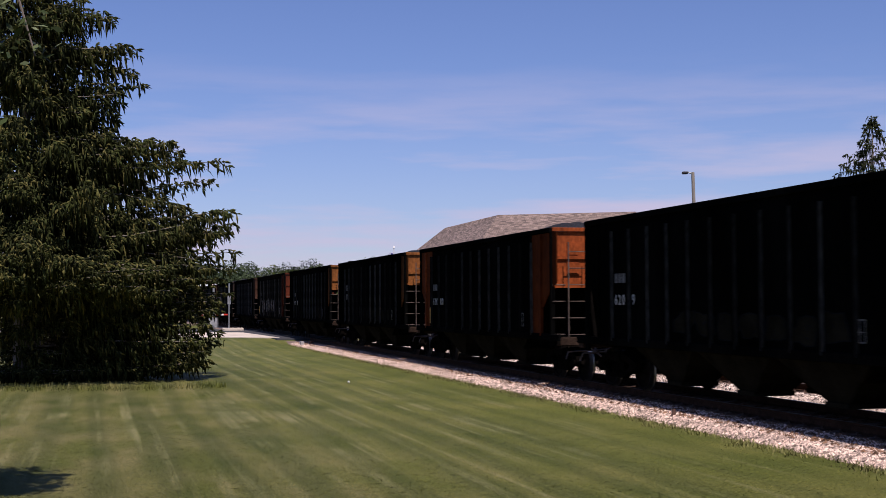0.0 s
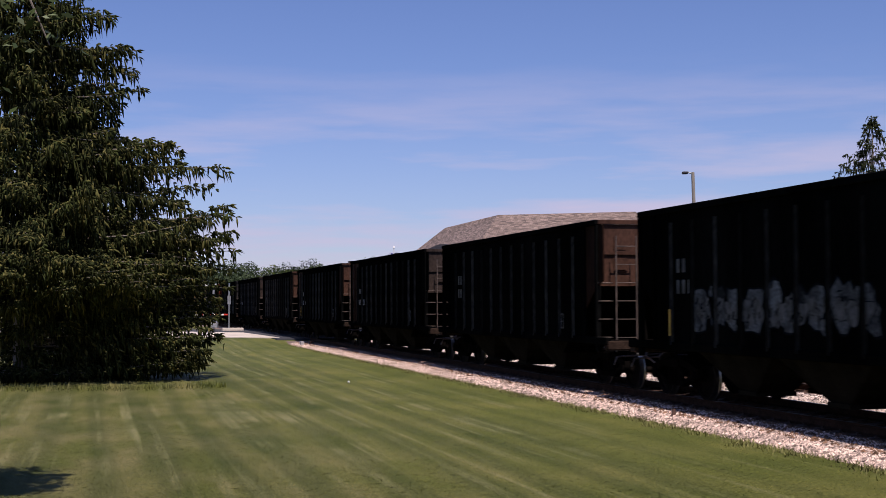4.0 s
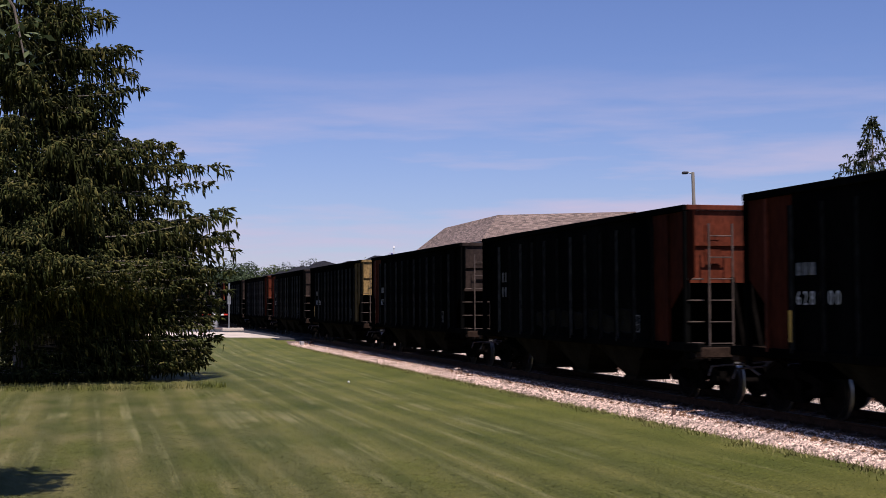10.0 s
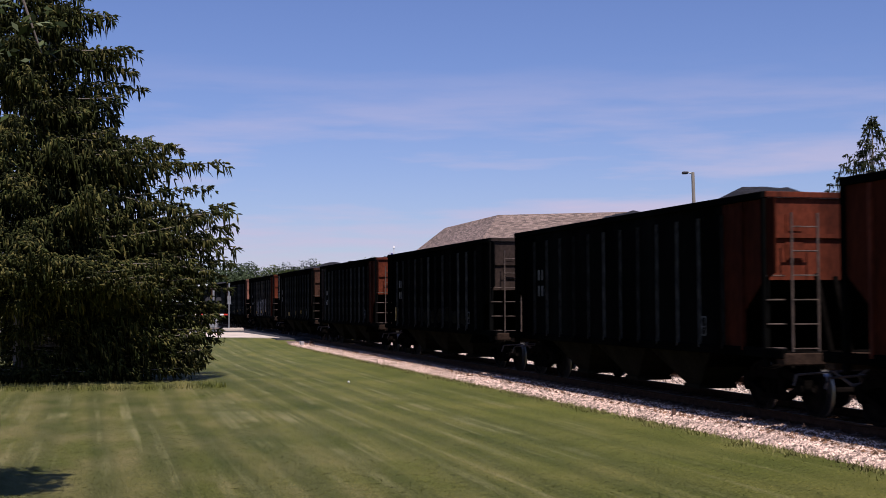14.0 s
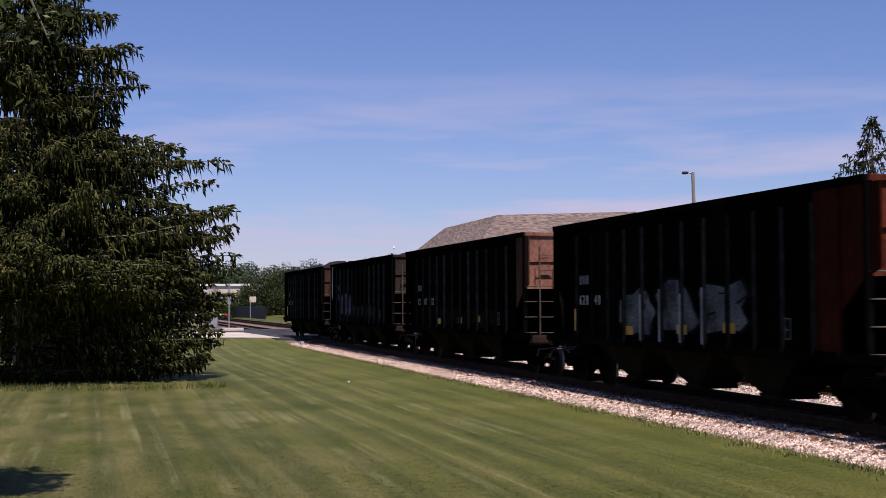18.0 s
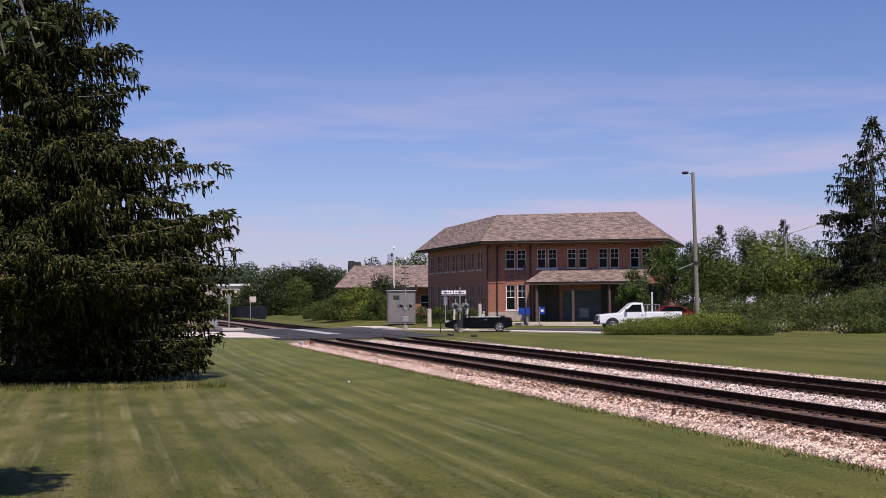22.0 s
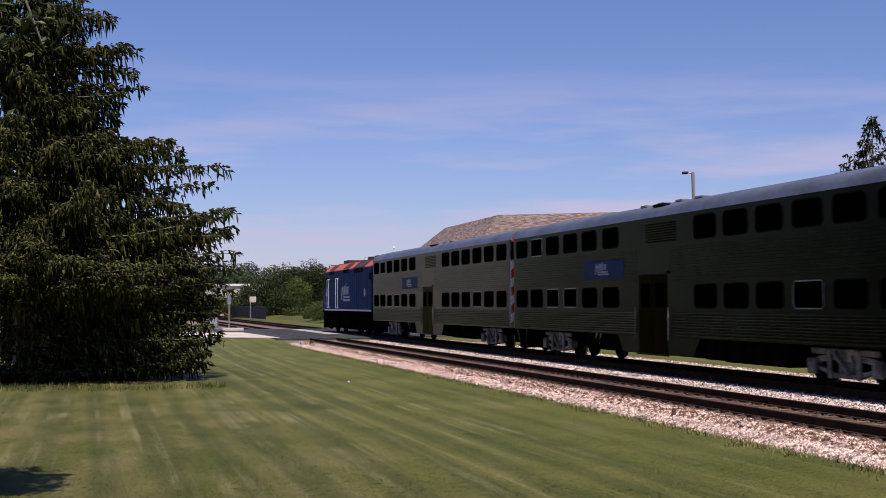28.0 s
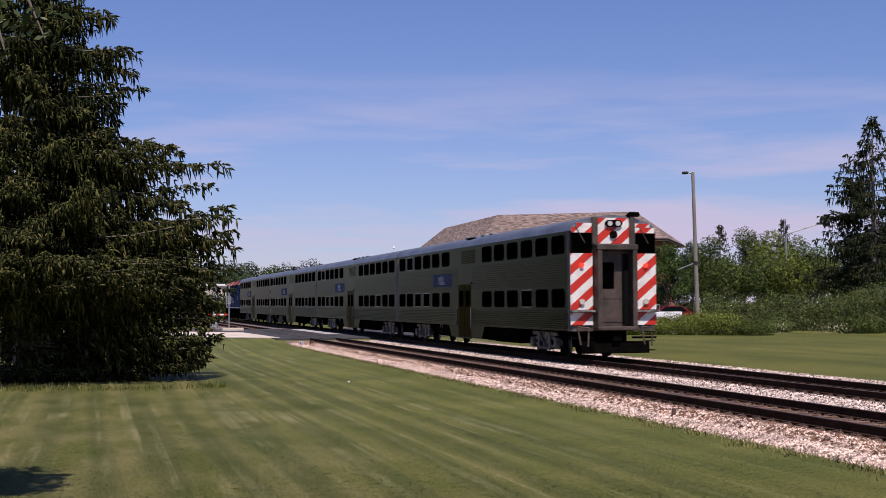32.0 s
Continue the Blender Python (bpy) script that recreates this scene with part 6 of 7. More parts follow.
ga = tagged(empty("crossing_gate", pose(_x, _y, 0.28, 0, 0, -15)), "red and white crossing gate with its counterweight", "crossing gate")
part("mast", R((0, 0, 0), (0, 0, 3.0), 0.07, 8), M_METAL, ga)
for i in range(8):
    part("arm_section", B(-0.05 + i * 0.28 - 1.2, 0.22 + i * 0.28 - 1.2, -0.05, 0.0, 1.15, 1.25), M_RED if i % 2 else M_WHITE, ga)
for px in (-0.35, 0.35):
    part("lamp", R((px, -0.05, 2.2), (px, -0.12, 2.2), 0.2, 12), M_DARKMETAL, ga)
part("motor_box", B(-0.3, 0.3, -0.2, 0.2, 0.3, 1.0, 0.03), M_METAL, ga)

# small track-side things
M_STAKE = mat("brown_stake", (0.10, 0.05, 0.035), 0.8, var=0.2)
def block(px, py_depth, dims, m, label, cat):
    x, y = cam_xy(px, py_depth)
    o = tagged(part("marker_block", B(-dims[0], dims[0], -dims[1], dims[1], 0, dims[2], 0.015), m), label, cat)
    o.matrix_basis = pose(x, y, max(ground_z(x, y), bed_z(x)) - 0.01, 0, 0, 12)
block(534, 66.5, (0.09, 0.10, 0.20), M_PANEL, "small pale junction box beside the ballast", "junction box")
block(551.5, 66.5, (0.09, 0.10, 0.18), M_STAKE, "small dark junction box beside the ballast", "junction box")
block(797, 76, (0.16, 0.12, 0.14), M_DARKMETAL, "dark track equipment box by the far rail", "junction box")
block(838, 74, (0.15, 0.12, 0.12), M_DARKMETAL, "dark track equipment box by the far rail", "junction box")
_x, _y = 10.2, 22.0
st = tagged(part("marker_stake", R((0, 0, -0.05), (0.02, 0, 0.22), 0.045, 7, 0.04), M_STAKE), "short brown stake at the ballast edge", "stake")
st.matrix_basis = pose(10.28, 22.0, 0.0)
bm = bmesh.new()
bmesh.ops.create_icosphere(bm, subdivisions=2, radius=0.03)
bl = tagged(smooth(part("golf_ball", bm, M_SIGNW), 80), "small white ball lying on the lawn", "ball")
bl.matrix_basis = pose(6.72, 35.16, 0.03)


# ---------------------------------------------------------------- vehicles
def wheel_of(parent, x, y, r, w, rim=M_RIM):
    """Tyre with its alloy rim; the axle lies along y."""
    t = part("wheel", R((x, y - w / 2, r), (x, y + w / 2, r), r, 20), M_TYRE, parent)
    s = -1 if y < 0 else 1
    bm = bmesh.new()
    rod(bm, (x, y + s * w / 2, r), (x, y + s * (w / 2 + 0.012), r), r * 0.30, 12)
    for i in range(5):
        a = i * 2 * math.pi / 5
        rod(bm, (x, y + s * (w / 2 + 0.006), r), (x + r * 0.62 * math.cos(a), y + s * (w / 2 + 0.006), r + r * 0.62 * math.sin(a)), 0.045, 6)
    part("rim", bm, rim, t)
    bm = bmesh.new()
    seg = 20
    for i in range(seg):
        a, b = 2 * math.pi * i / seg, 2 * math.pi * (i + 1) / seg
        rod(bm, (x + r * 0.66 * math.cos(a), y + s * (w / 2 + 0.004), r + r * 0.66 * math.sin(a)), (x + r * 0.66 * math.cos(b), y + s * (w / 2 + 0.004), r + r * 0.66 * math.sin(b)), 0.02, 4)
    part("rim_edge", bm, rim, t)
    return t


def body_prism(parent, name, prof, half, m, bev=0.06):
    bm = prism(bmesh.new(), prof, "y", 0, 1)
    for v in bm.verts:
        v.co = (v.co.x, (v.co.y - 0.5) * 2 * half, v.co.z)
    ends = [e for e in bm.edges if abs(e.verts[0].co.y - e.verts[1].co.y) < 1e-6]
    bmesh.ops.bevel(bm, geom=ends, offset=bev, segments=2, affect="EDGES")
    return smooth(part(name, bm, m, parent), 35)


def convertible():
    """Open car; its front is towards -x."""
    x, y = cam_xy(847, 86.5)
    c = tagged(empty("convertible_car", pose(x, y, CROSS + 0.0, 0, 0, -17)), "dark navy convertible with its top down, waiting", "car")
    lower = [(-2.22, 0.32), (-2.26, 0.55), (-2.12, 0.72), (-1.1, 0.90), (-0.75, 0.95), (1.45, 0.98), (2.15, 0.94), (2.24, 0.70), (2.20, 0.36), (1.78, 0.26), (-1.75, 0.24)]
    body_prism(c, "body", lower, 0.89, M_CARDARK)
    part("cockpit", B(-0.65, 1.25, -0.70, 0.70, 0.93, 1.0), M_DARKMETAL, c)
    part("beltline_trim", B(-0.7, 1.45, -0.86, -0.80, 0.97, 1.01, 0.01), M_SIGNW, c)
    bm = bmesh.new()
    for s in (-1, 1):
        rod(bm, (-1.0, s * 0.74, 0.93), (-0.38, s * 0.66, 1.38), 0.035, 6)
    rod(bm, (-0.38, -0.66, 1.38), (-0.38, 0.66, 1.38), 0.035, 6)
    part("windscreen_frame", bm, M_CARDARK, c)
    raw("windscreen", [(-1.0, -0.72, 0.93), (-1.0, 0.72, 0.93), (-0.39, 0.65, 1.37), (-0.39, -0.65, 1.37), (-0.98, -0.72, 0.93), (-0.98, 0.72, 0.93), (-0.37, 0.65, 1.37), (-0.37, -0.65, 1.37)], [(0, 1, 2, 3), (4, 5, 6, 7), (0, 3, 7, 4), (1, 2, 6, 5)], M_PANE, c)
    for s in (-1, 1):
        part("seat", B(0.15, 0.42, s * 0.40 - 0.24, s * 0.40 + 0.24, 0.85, 1.16, 0.06), M_LEATHER, c)
        part("headrest", B(0.26, 0.40, s * 0.40 - 0.13, s * 0.40 + 0.13, 1.18, 1.36, 0.04), M_LEATHER, c)
        for wx in (-1.38, 1.36):
            wheel_of(c, wx, s * 0.80, 0.33, 0.22)
        part("tail_lamp", B(2.02, 2.22, s * 0.82 - 0.07, s * 0.82 + 0.07, 0.74, 0.88, 0.02), M_LIGHTRED, c)
        part("head_lamp", B(-2.20, -1.95, s * 0.74 - 0.12, s * 0.74 + 0.12, 0.60, 0.74, 0.03), M_LAMP, c)
    part("folded_top", B(1.25, 1.75, -0.66, 0.66, 0.96, 1.08, 0.05), M_DARKMETAL, c)
    part("door_handle", B(0.35, 0.55, -0.905, -0.885, 0.78, 0.82), M_RIM, c)
    for s in (-1, 1):
        part("mirror", B(-0.72, -0.58, s * 0.98 - 0.09, s * 0.98 + 0.09, 0.98, 1.10, 0.03), M_CARDARK, c)


convertible()


def pickup():
    x, y = cam_xy(1128, 88.0)
    c = tagged(empty("pickup_truck", pose(x, y, CROSS + 0.02, 0, 0, -15)), "white pickup truck with a plain open bed", "pickup truck")
    nose = [(-2.75, 0.48), (-2.80, 0.85), (-2.70, 1.08), (-1.35, 1.20), (-1.25, 1.22), (0.35, 1.22), (0.35, 0.42), (-1.25, 0.42)]
    body_prism(c, "body", nose, 0.98, M_CARWHITE, 0.07)
    cabp = [(-1.30, 1.20), (-0.55, 1.84), (-0.35, 1.90), (0.22, 1.88), (0.34, 1.20)]
    body_prism(c, "cab", cabp, 0.84, M_CARWHITE, 0.06)
    part("bed", B(0.38, 2.85, -0.98, 0.98, 0.55, 1.27, 0.05), M_CARWHITE, c)
    part("bed_floor", B(0.46, 2.78, -0.86, 0.86, 1.262, 1.275), M_DARKMETAL, c)
    for s in (-1, 1):
        prof = [(-1.02, 1.26), (-0.50, 1.74), (0.10, 1.76), (0.14, 1.26)]
        part("side_window", prism(bmesh.new(), prof, "y", s * 0.838, s * 0.850), M_PANE, c)
        for wx in (-1.85, 1.75):
            wheel_of(c, wx, s * 0.86, 0.38, 0.26)
            part("wheel_arch", R((wx, s * 0.955, 0.42), (wx, s * 0.984, 0.42), 0.47, 20), M_DARKMETAL, c)
        part("mirror", B(-1.0, -0.86, s * 1.08 - 0.10, s * 1.08 + 0.10, 1.24, 1.46, 0.03), M_DARKMETAL, c)
        part("head_lamp", B(-2.78, -2.5, s * 0.86 - 0.1, s * 0.86 + 0.1, 0.82, 1.02, 0.02), M_LAMP, c)
        part("door_handle", B(0.08, 0.24, s * 0.985 - 0.012, s * 0.985 + 0.012, 1.02, 1.07), M_DARKMETAL, c)
        part("door_seam", B(-0.90, -0.88, s * 0.982 - 0.004, s * 0.982 + 0.004, 0.5, 1.2), M_METAL, c)
    part("front_bumper", B(-2.95, -2.70, -0.95, 0.95, 0.42, 0.68, 0.05), M_DARKMETAL, c)
    part("grille", B(-2.815, -2.78, -0.6, 0.6, 0.72, 1.0), M_DARKMETAL, c)
    part("side_stripe", B(-0.85, 0.3, -0.992, -0.982, 0.72, 0.80), M_METAL, c)
    bm = bmesh.new()
    for px in (0.55, 1.35):
        rod(bm, (px, -0.8, 1.27), (px, -0.8, 1.75), 0.03, 6), rod(bm, (px, 0.8, 1.27), (px, 0.8, 1.75), 0.03, 6)
        rod(bm, (px, -0.8, 1.75), (px, 0.8, 1.75), 0.03, 6)
    rod(bm, (0.55, -0.8, 1.75), (1.35, -0.8, 1.75), 0.03, 6)
    part("load_rack", bm, M_METAL, c)


pickup()


def parked_car():
    x, y = cam_xy(1185, 98.0)
    c = tagged(empty("parked_car", pose(x, y, 0.55, 0, 0, -15)), "dark red sedan parked behind the pickup", "car")
    body_prism(c, "body", [(-2.2, 0.3), (-2.2, 0.7), (-1.2, 0.92), (1.6, 0.95), (2.2, 0.85), (2.2, 0.32)], 0.88, M_CARRED)
    body_prism(c, "cabin", [(-1.1, 0.92), (-0.5, 1.38), (0.8, 1.38), (1.5, 0.94)], 0.72, M_CARRED, 0.05)
    for s in (-1, 1):
        part("side_window", prism(bmesh.new(), [(-0.9, 0.96), (-0.45, 1.32), (0.75, 1.32), (1.2, 0.96)], "y", s * 0.715, s * 0.73), M_PANE, c)
        for wx in (-1.35, 1.35):
            wheel_of(c, wx, s * 0.80, 0.32, 0.2)


parked_car()
# ---------------------------------------------------------------- plants
M_BARK = mat("grey_brown_bark", (0.17, 0.14, 0.115), 0.9, var=0.35, scale=4, fine=30, bump=0.5, stretch=(1, 1, 0.2))
M_NEEDLE = leafy("spruce_needles", (0.034, 0.041, 0.011), 0.6, 0.8, (0.072, 0.064, 0.020), 0.45)
M_NEEDLE2 = leafy("dark_spruce_needles", (0.022, 0.030, 0.012), 0.6, 0.85, (0.042, 0.044, 0.016))
M_LEAF_DARK = leafy("dark_green_leaves", (0.017, 0.027, 0.008), 0.5, 0.6, (0.042, 0.055, 0.016), 0.4)
M_LEAF_MAPLE = leafy("deep_green_leaves", (0.042, 0.072, 0.015), 0.5, 0.6, (0.070, 0.10, 0.024), 0.4)
M_LEAF_UNDER = leafy("shaded_shrub_leaves", (0.012, 0.018, 0.007), 0.5, 0.7, (0.03, 0.036, 0.012))
M_LEAF_MID = leafy("mid_green_leaves", (0.054, 0.082, 0.017), 0.6, 0.6, (0.085, 0.095, 0.025))
M_LEAF_LIGHT = leafy("yellow_green_leaves", (0.100, 0.128, 0.022), 0.55, 0.6, (0.15, 0.165, 0.032))
M_LEAF_BLUE = leafy("grey_green_leaves", (0.068, 0.096, 0.026), 0.6, 0.6, (0.12, 0.135, 0.042))
M_LEAF_FAR = leafy("far_green_leaves", (0.045, 0.065, 0.030), 0.35)
M_LEAF_BIG = leafy("broad_shade_leaves", (0.035, 0.05, 0.016), 0.45, 0.5, (0.10, 0.12, 0.06))


def mesh_np(name, V, F, material, parent=None):
    """A mesh from arrays of corners and of equal-sided faces."""
    V, F = np.asarray(V, dtype=np.float32), np.asarray(F, dtype=np.int32)
    me = bpy.data.meshes.new(name)
    n, k = F.shape
    me.vertices.add(len(V))
    me.vertices.foreach_set("co", V.ravel())
    me.loops.add(n * k)
    me.loops.foreach_set("vertex_index", F.ravel())
    me.polygons.add(n)
    me.polygons.foreach_set("loop_start", np.arange(0, n * k, k, dtype=np.int32))
    me.materials.append(material)
    me.update(calc_edges=True)
    ob = new(name, me)
    if parent:
        ob.parent = parent
    return ob


def leaf_quads(C, N, size, rng, aspect=0.55):
    """Pointed leaves (four corners, slightly folded) at the centres C, near the directions N."""
    n = len(C)
    d = rng.normal(size=(n, 3)) * 0.7 + N
    d /= np.linalg.norm(d, axis=1, keepdims=True)
    u = np.cross(d, rng.normal(size=(n, 3)))
    u /= np.linalg.norm(u, axis=1, keepdims=True)
    v = np.cross(d, u)
    s = (size * rng.uniform(0.6, 1.35, n))[:, None]
    V = np.stack([C - u * s, C + v * s * aspect + d * s * 0.12, C + u * s, C - v * s * aspect + d * s * 0.12], 1).reshape(-1, 3)
    F = np.arange(4 * n).reshape(n, 4)
    return V, F


def lobed_points(n, lobes, rng):
    """Points near the surfaces of several ellipsoids (x, y, z, rx, ry, rz), denser outside, with gaps."""
    w = np.array([(a[3] * a[4] * a[5]) ** 0.67 for a in lobes])
    pick = rng.choice(len(lobes), n, p=w / w.sum())
    L = np.array(lobes)[pick]
    d = rng.normal(size=(n, 3))
    d /= np.linalg.norm(d, axis=1, keepdims=True)
    r = 1 - 0.45 * rng.random(n) ** 2.0
    r *= 1 + 0.13 * np.sin(7 * d[:, 0] + 5 * d[:, 2] + pick) + 0.08 * rng.normal(size=n)
    return L[:, :3] + d * L[:, 3:] * r[:, None], d


def limb(bm, pts, r0, r1, seg=6):
    for i, (a, b) in enumerate(zip(pts, pts[1:])):
        k0, k1 = i / (len(pts) - 1), (i + 1) / (len(pts) - 1)
        rod(bm, a, b, r0 + (r1 - r0) * k0, seg, r0 + (r1 - r0) * k1)


def broadleaf(name, x, y, z, h, half, leaves, size, m, seed, label, category="tree", low=0.22, lobes_n=9, depth=None):
    """A tree with a tapered trunk, limbs and a crown of many leaves in uneven lobes. A shrub has its crown down to the ground."""
    rng, rnd = np.random.default_rng(seed), random.Random(seed)
    t = tagged(empty(name, pose(x, y, z)), label, category)
    bm = bmesh.new()
    tr = max(0.03, 0.022 * h)
    limb(bm, [(0, 0, -0.1), (rnd.uniform(-0.1, 0.1) * half, 0, h * 0.35), (rnd.uniform(-0.15, 0.15) * half, 0, h * 0.75)], tr, tr * 0.35, 8)
    lobes = []
    cz = h * (low + (1 - low) * 0.5)
    for i in range(lobes_n):
        a = 2.4 * i + rnd.uniform(-0.4, 0.4)
        k = math.sqrt((i + 0.5) / lobes_n)
        zz = cz + (rnd.uniform(-0.5, 0.5) * (1 - low) * h * 0.62) * (1.1 - 0.4 * k)
        q = half * rnd.uniform(0.34, 0.52)
        lobes.append((math.cos(a) * k * half * 0.68, math.sin(a) * k * (depth or half) * 0.68, zz, q, q, q * rnd.uniform(0.7, 0.95) * min(1.4, max(0.5, h * (1 - low) / (2 * half)))))
    if low < 0.1:
        for i in range(9):
            a = i * 0.7 + rnd.uniform(-0.2, 0.2)
            q = half * rnd.uniform(0.26, 0.36)
            lobes.append((math.cos(a) * half * 0.66, math.sin(a) * (depth or half) * 0.66, min(h * 0.5, q * 0.75), q, q, q * 0.9))
    lobes.append((0, 0, h - half * 0.32, half * 0.42, half * 0.42, half * 0.34))
    for lb in lobes[:6]:
        limb(bm, [(0, 0, h * rnd.uniform(0.2, 0.45)), (lb[0] * 0.5, lb[1] * 0.5, lb[2] * 0.75), (lb[0], lb[1], lb[2])], tr * 0.45, tr * 0.12, 5)
    part("trunk", bm, M_BARK, t)
    C, N = lobed_points(leaves, lobes, rng)
    C[:, 2] = np.clip(C[:, 2], 0.04, h * 1.02)
    V, F = leaf_quads(C, N + np.array([0, 0, 0.5]), size, rng)
    mesh_np("crown", V, F, m, t)
    return t


def needle_mesh(name, S, D, Ln, W, rng, m, parent):
    """Needle-covered shoots: slender three-sided spindles that sag, thickest near a third of their length, each a little uneven."""
    S, D, Ln, W = np.array(S), np.array(D), np.array(Ln)[:, None], np.array(W)[:, None]
    D /= np.linalg.norm(D, axis=1, keepdims=True)
    U = np.cross(D, rng.normal(size=D.shape))
    U /= np.linalg.norm(U, axis=1, keepdims=True)
    Q = np.cross(D, U)
    n = len(S)
    sag = np.array([0, 0, -0.30])
    bend = rng.normal(size=(n, 3)) * 0.10
    rings = []
    for k, (u, w) in enumerate(((0.0, 0.5), (0.5, 1.0))):
        c = S + D * Ln * u + (sag + bend) * Ln * u * u
        for j in range(3):
            a = 2.094 * j + 1.05 * (k % 2)
            rings.append(c + (U * math.cos(a) + Q * math.sin(a)) * W * w * rng.uniform(0.55, 1.35, (n, 1)))
    rings.append(S + D * Ln + (sag + bend) * Ln)
    V = np.stack(rings, 1).reshape(-1, 3)
    pattern = []
    for j in range(3):
        i = (j + 1) % 3
        pattern += [(j, i, 3 + j), (i, 3 + i, 3 + j), (3 + j, 3 + i, 6)]
    F = (np.arange(n)[:, None, None] * 7 + np.array(pattern)[None]).reshape(-1, 3)
    return mesh_np(name, V, F, m, parent)


SWAYING = []


def spruce(name, x, y, z, prof, seed, label, m, limbs, gap, twig, specials=(), keep=None, apart=False, wide=0.042, short=(0.6, 1.0), low=0.015):
    """Norway spruce: trunk, sagging limbs with lifted tips whose length follows a profile of (height, radius), flat side shoots
    along them and rows of hanging shoots. The long outer branches (height, direction, length) are parts of their own, which stir in the wind."""
    rng, rnd = np.random.default_rng(seed), random.Random(seed)
    t = tagged(empty(name, pose(x, y, z)), label, "spruce tree")
    H = prof[-1][0]
    hs, rs = [p[0] for p in prof], [p[1] for p in prof]
    bm = bmesh.new()
    limb(bm, [(0, 0, -0.1), (0, 0, H * 0.5), (0, 0, H)], 0.021 * H, 0.015, 10)
    part("trunk", bm, M_BARK, t)
    rest = [[], [], [], []]
    bmL = bmesh.new()
    todo = []
    for i in range(limbs):
        h = H * (low + (0.99 - low) * ((i + rnd.random()) / limbs) ** 1.12)
        todo.append((h, rnd.uniform(0, 2 * math.pi), np.interp(h, hs, rs) * rnd.uniform(*short), False))
    if apart:
        # a dense skirt, under which the tree is dark
        for i in range(56):
            h = rnd.uniform(2.0, 3.4)
            todo.append((h, rnd.uniform(0, 2 * math.pi), np.interp(h, hs, rs) * rnd.uniform(0.8, 1.02), False))
    todo += [(h, a, L, True) for h, a, L in specials]
    for h, a, L, own in todo:
        if keep and not keep(h, a):
            continue
        ca, sa = math.cos(a), math.sin(a)
        lush, long_ = rnd.uniform(0.7, 1.25), rnd.uniform(0.75, 1.35)
        # the tip ends about as high as it starts, the middle sags, and the limb swings a little sideways
        sag, drop, swing = L * rnd.uniform(0.00, 0.12), L * rnd.uniform(-0.05, 0.20), L * rnd.uniform(-0.2, 0.2)
        if h < 3.3:
            sag, drop, long_ = sag * 0.4, drop * 0.25, long_ * 0.65
        scatter = 0.10 if own else 0.20
        pts = []
        for k in range(7):
            u = k / 6
            w = swing * u * u + 0.03 * L * math.sin(5 * u + h)
            pts.append((ca * L * u - sa * w, sa * L * u + ca * w, max(0.14, h + 0.04 * L - sag * math.sin(math.pi * min(1, u * 1.1)) - drop * u ** 2)))
        if apart and not own:
            bm = bmesh.new()
            limb(bm, pts[::2], 0.007 * L + 0.008, 0.006, 4)
            part("limb", bm, M_BARK, t)
        elif not own:
            limb(bmL, pts[::2], 0.009 * L + 0.008, 0.006, 4)
        got = [[], [], [], []] if own else rest
        base = np.array(pts[0]) if own else np.zeros(3)

        def shoot(p, out, w, down, length, thick=1.0):
            q = p - base
            q[2] = max(q[2], 0.06 - base[2])
            got[0].append(q)
            got[1].append((ca * out - sa * w, sa * out + ca * w, down))
            got[2].append(min(length, max(0.05, (q[2] + base[2]) * 0.9)))
            got[3].append(wide * thick * rnd.uniform(0.7, 1.25))

        n = max(3, int(L * 0.84 / gap))
        for k in range(n):
            u = min(1.0, 0.16 + 0.84 * (k + rnd.random()) / n)
            f = u * 6
            i0 = min(5, int(f))
            p = np.array(pts[i0]) * (1 - (f - i0)) + np.array(pts[i0 + 1]) * (f - i0)
            shoot(np.array(p), rnd.uniform(0.2, 0.8), rnd.uniform(-0.5, 0.5), rnd.uniform(0.0, 0.5), twig * rnd.uniform(0.3, 0.6))
            p[2] += rnd.uniform(-1, 1) * scatter
            for s in (-1, 1):
                if rnd.random() > 0.86:
                    continue
                # a side shoot, and the tails that hang from it
                reach = (0.18 + 0.24 * L * (1.06 - u)) * lush * rnd.uniform(0.45, 1.2)
                fork, droop = rnd.uniform(0.4, 1.1), rnd.uniform(-0.1, 0.75)
                shoot(np.array(p), fork, s, -droop * 0.4, reach * 0.9, 0.8)
                steps = max(1, int(reach / (gap * 0.72)))
                for j in range(steps):
                    v = (j + rnd.random()) / steps * reach
                    q = p + np.array([ca * v * fork - sa * v * s, sa * v * fork + ca * v * s, -droop * v * v / reach])
                    tail = twig * long_ * rnd.uniform(0.5, 1.5) * (0.65 + 0.5 * math.sin(math.pi * min(1, u)))
                    if rnd.random() < 0.55:
                        shoot(np.array(q), rnd.uniform(-0.05, 0.35), rnd.uniform(-0.25, 0.25), -1.0, tail)
                    else:
                        shoot(np.array(q), rnd.uniform(0.2, 0.9), s * rnd.uniform(-0.2, 0.8), -rnd.uniform(0.2, 0.9), tail * 0.8)
                    if rnd.random() < 0.75:
                        shoot(np.array(q), rnd.uniform(0.3, 1.1), s * rnd.uniform(-0.1, 0.9), rnd.uniform(-0.25, 0.4), twig * rnd.uniform(0.35, 0.75))
        tip = np.array(pts[6])
        for _ in range(5):
            shoot(np.array(tip), rnd.uniform(0.6, 1.0), rnd.uniform(-0.6, 0.6), rnd.uniform(-0.5, 0.35), twig * rnd.uniform(0.5, 0.9))
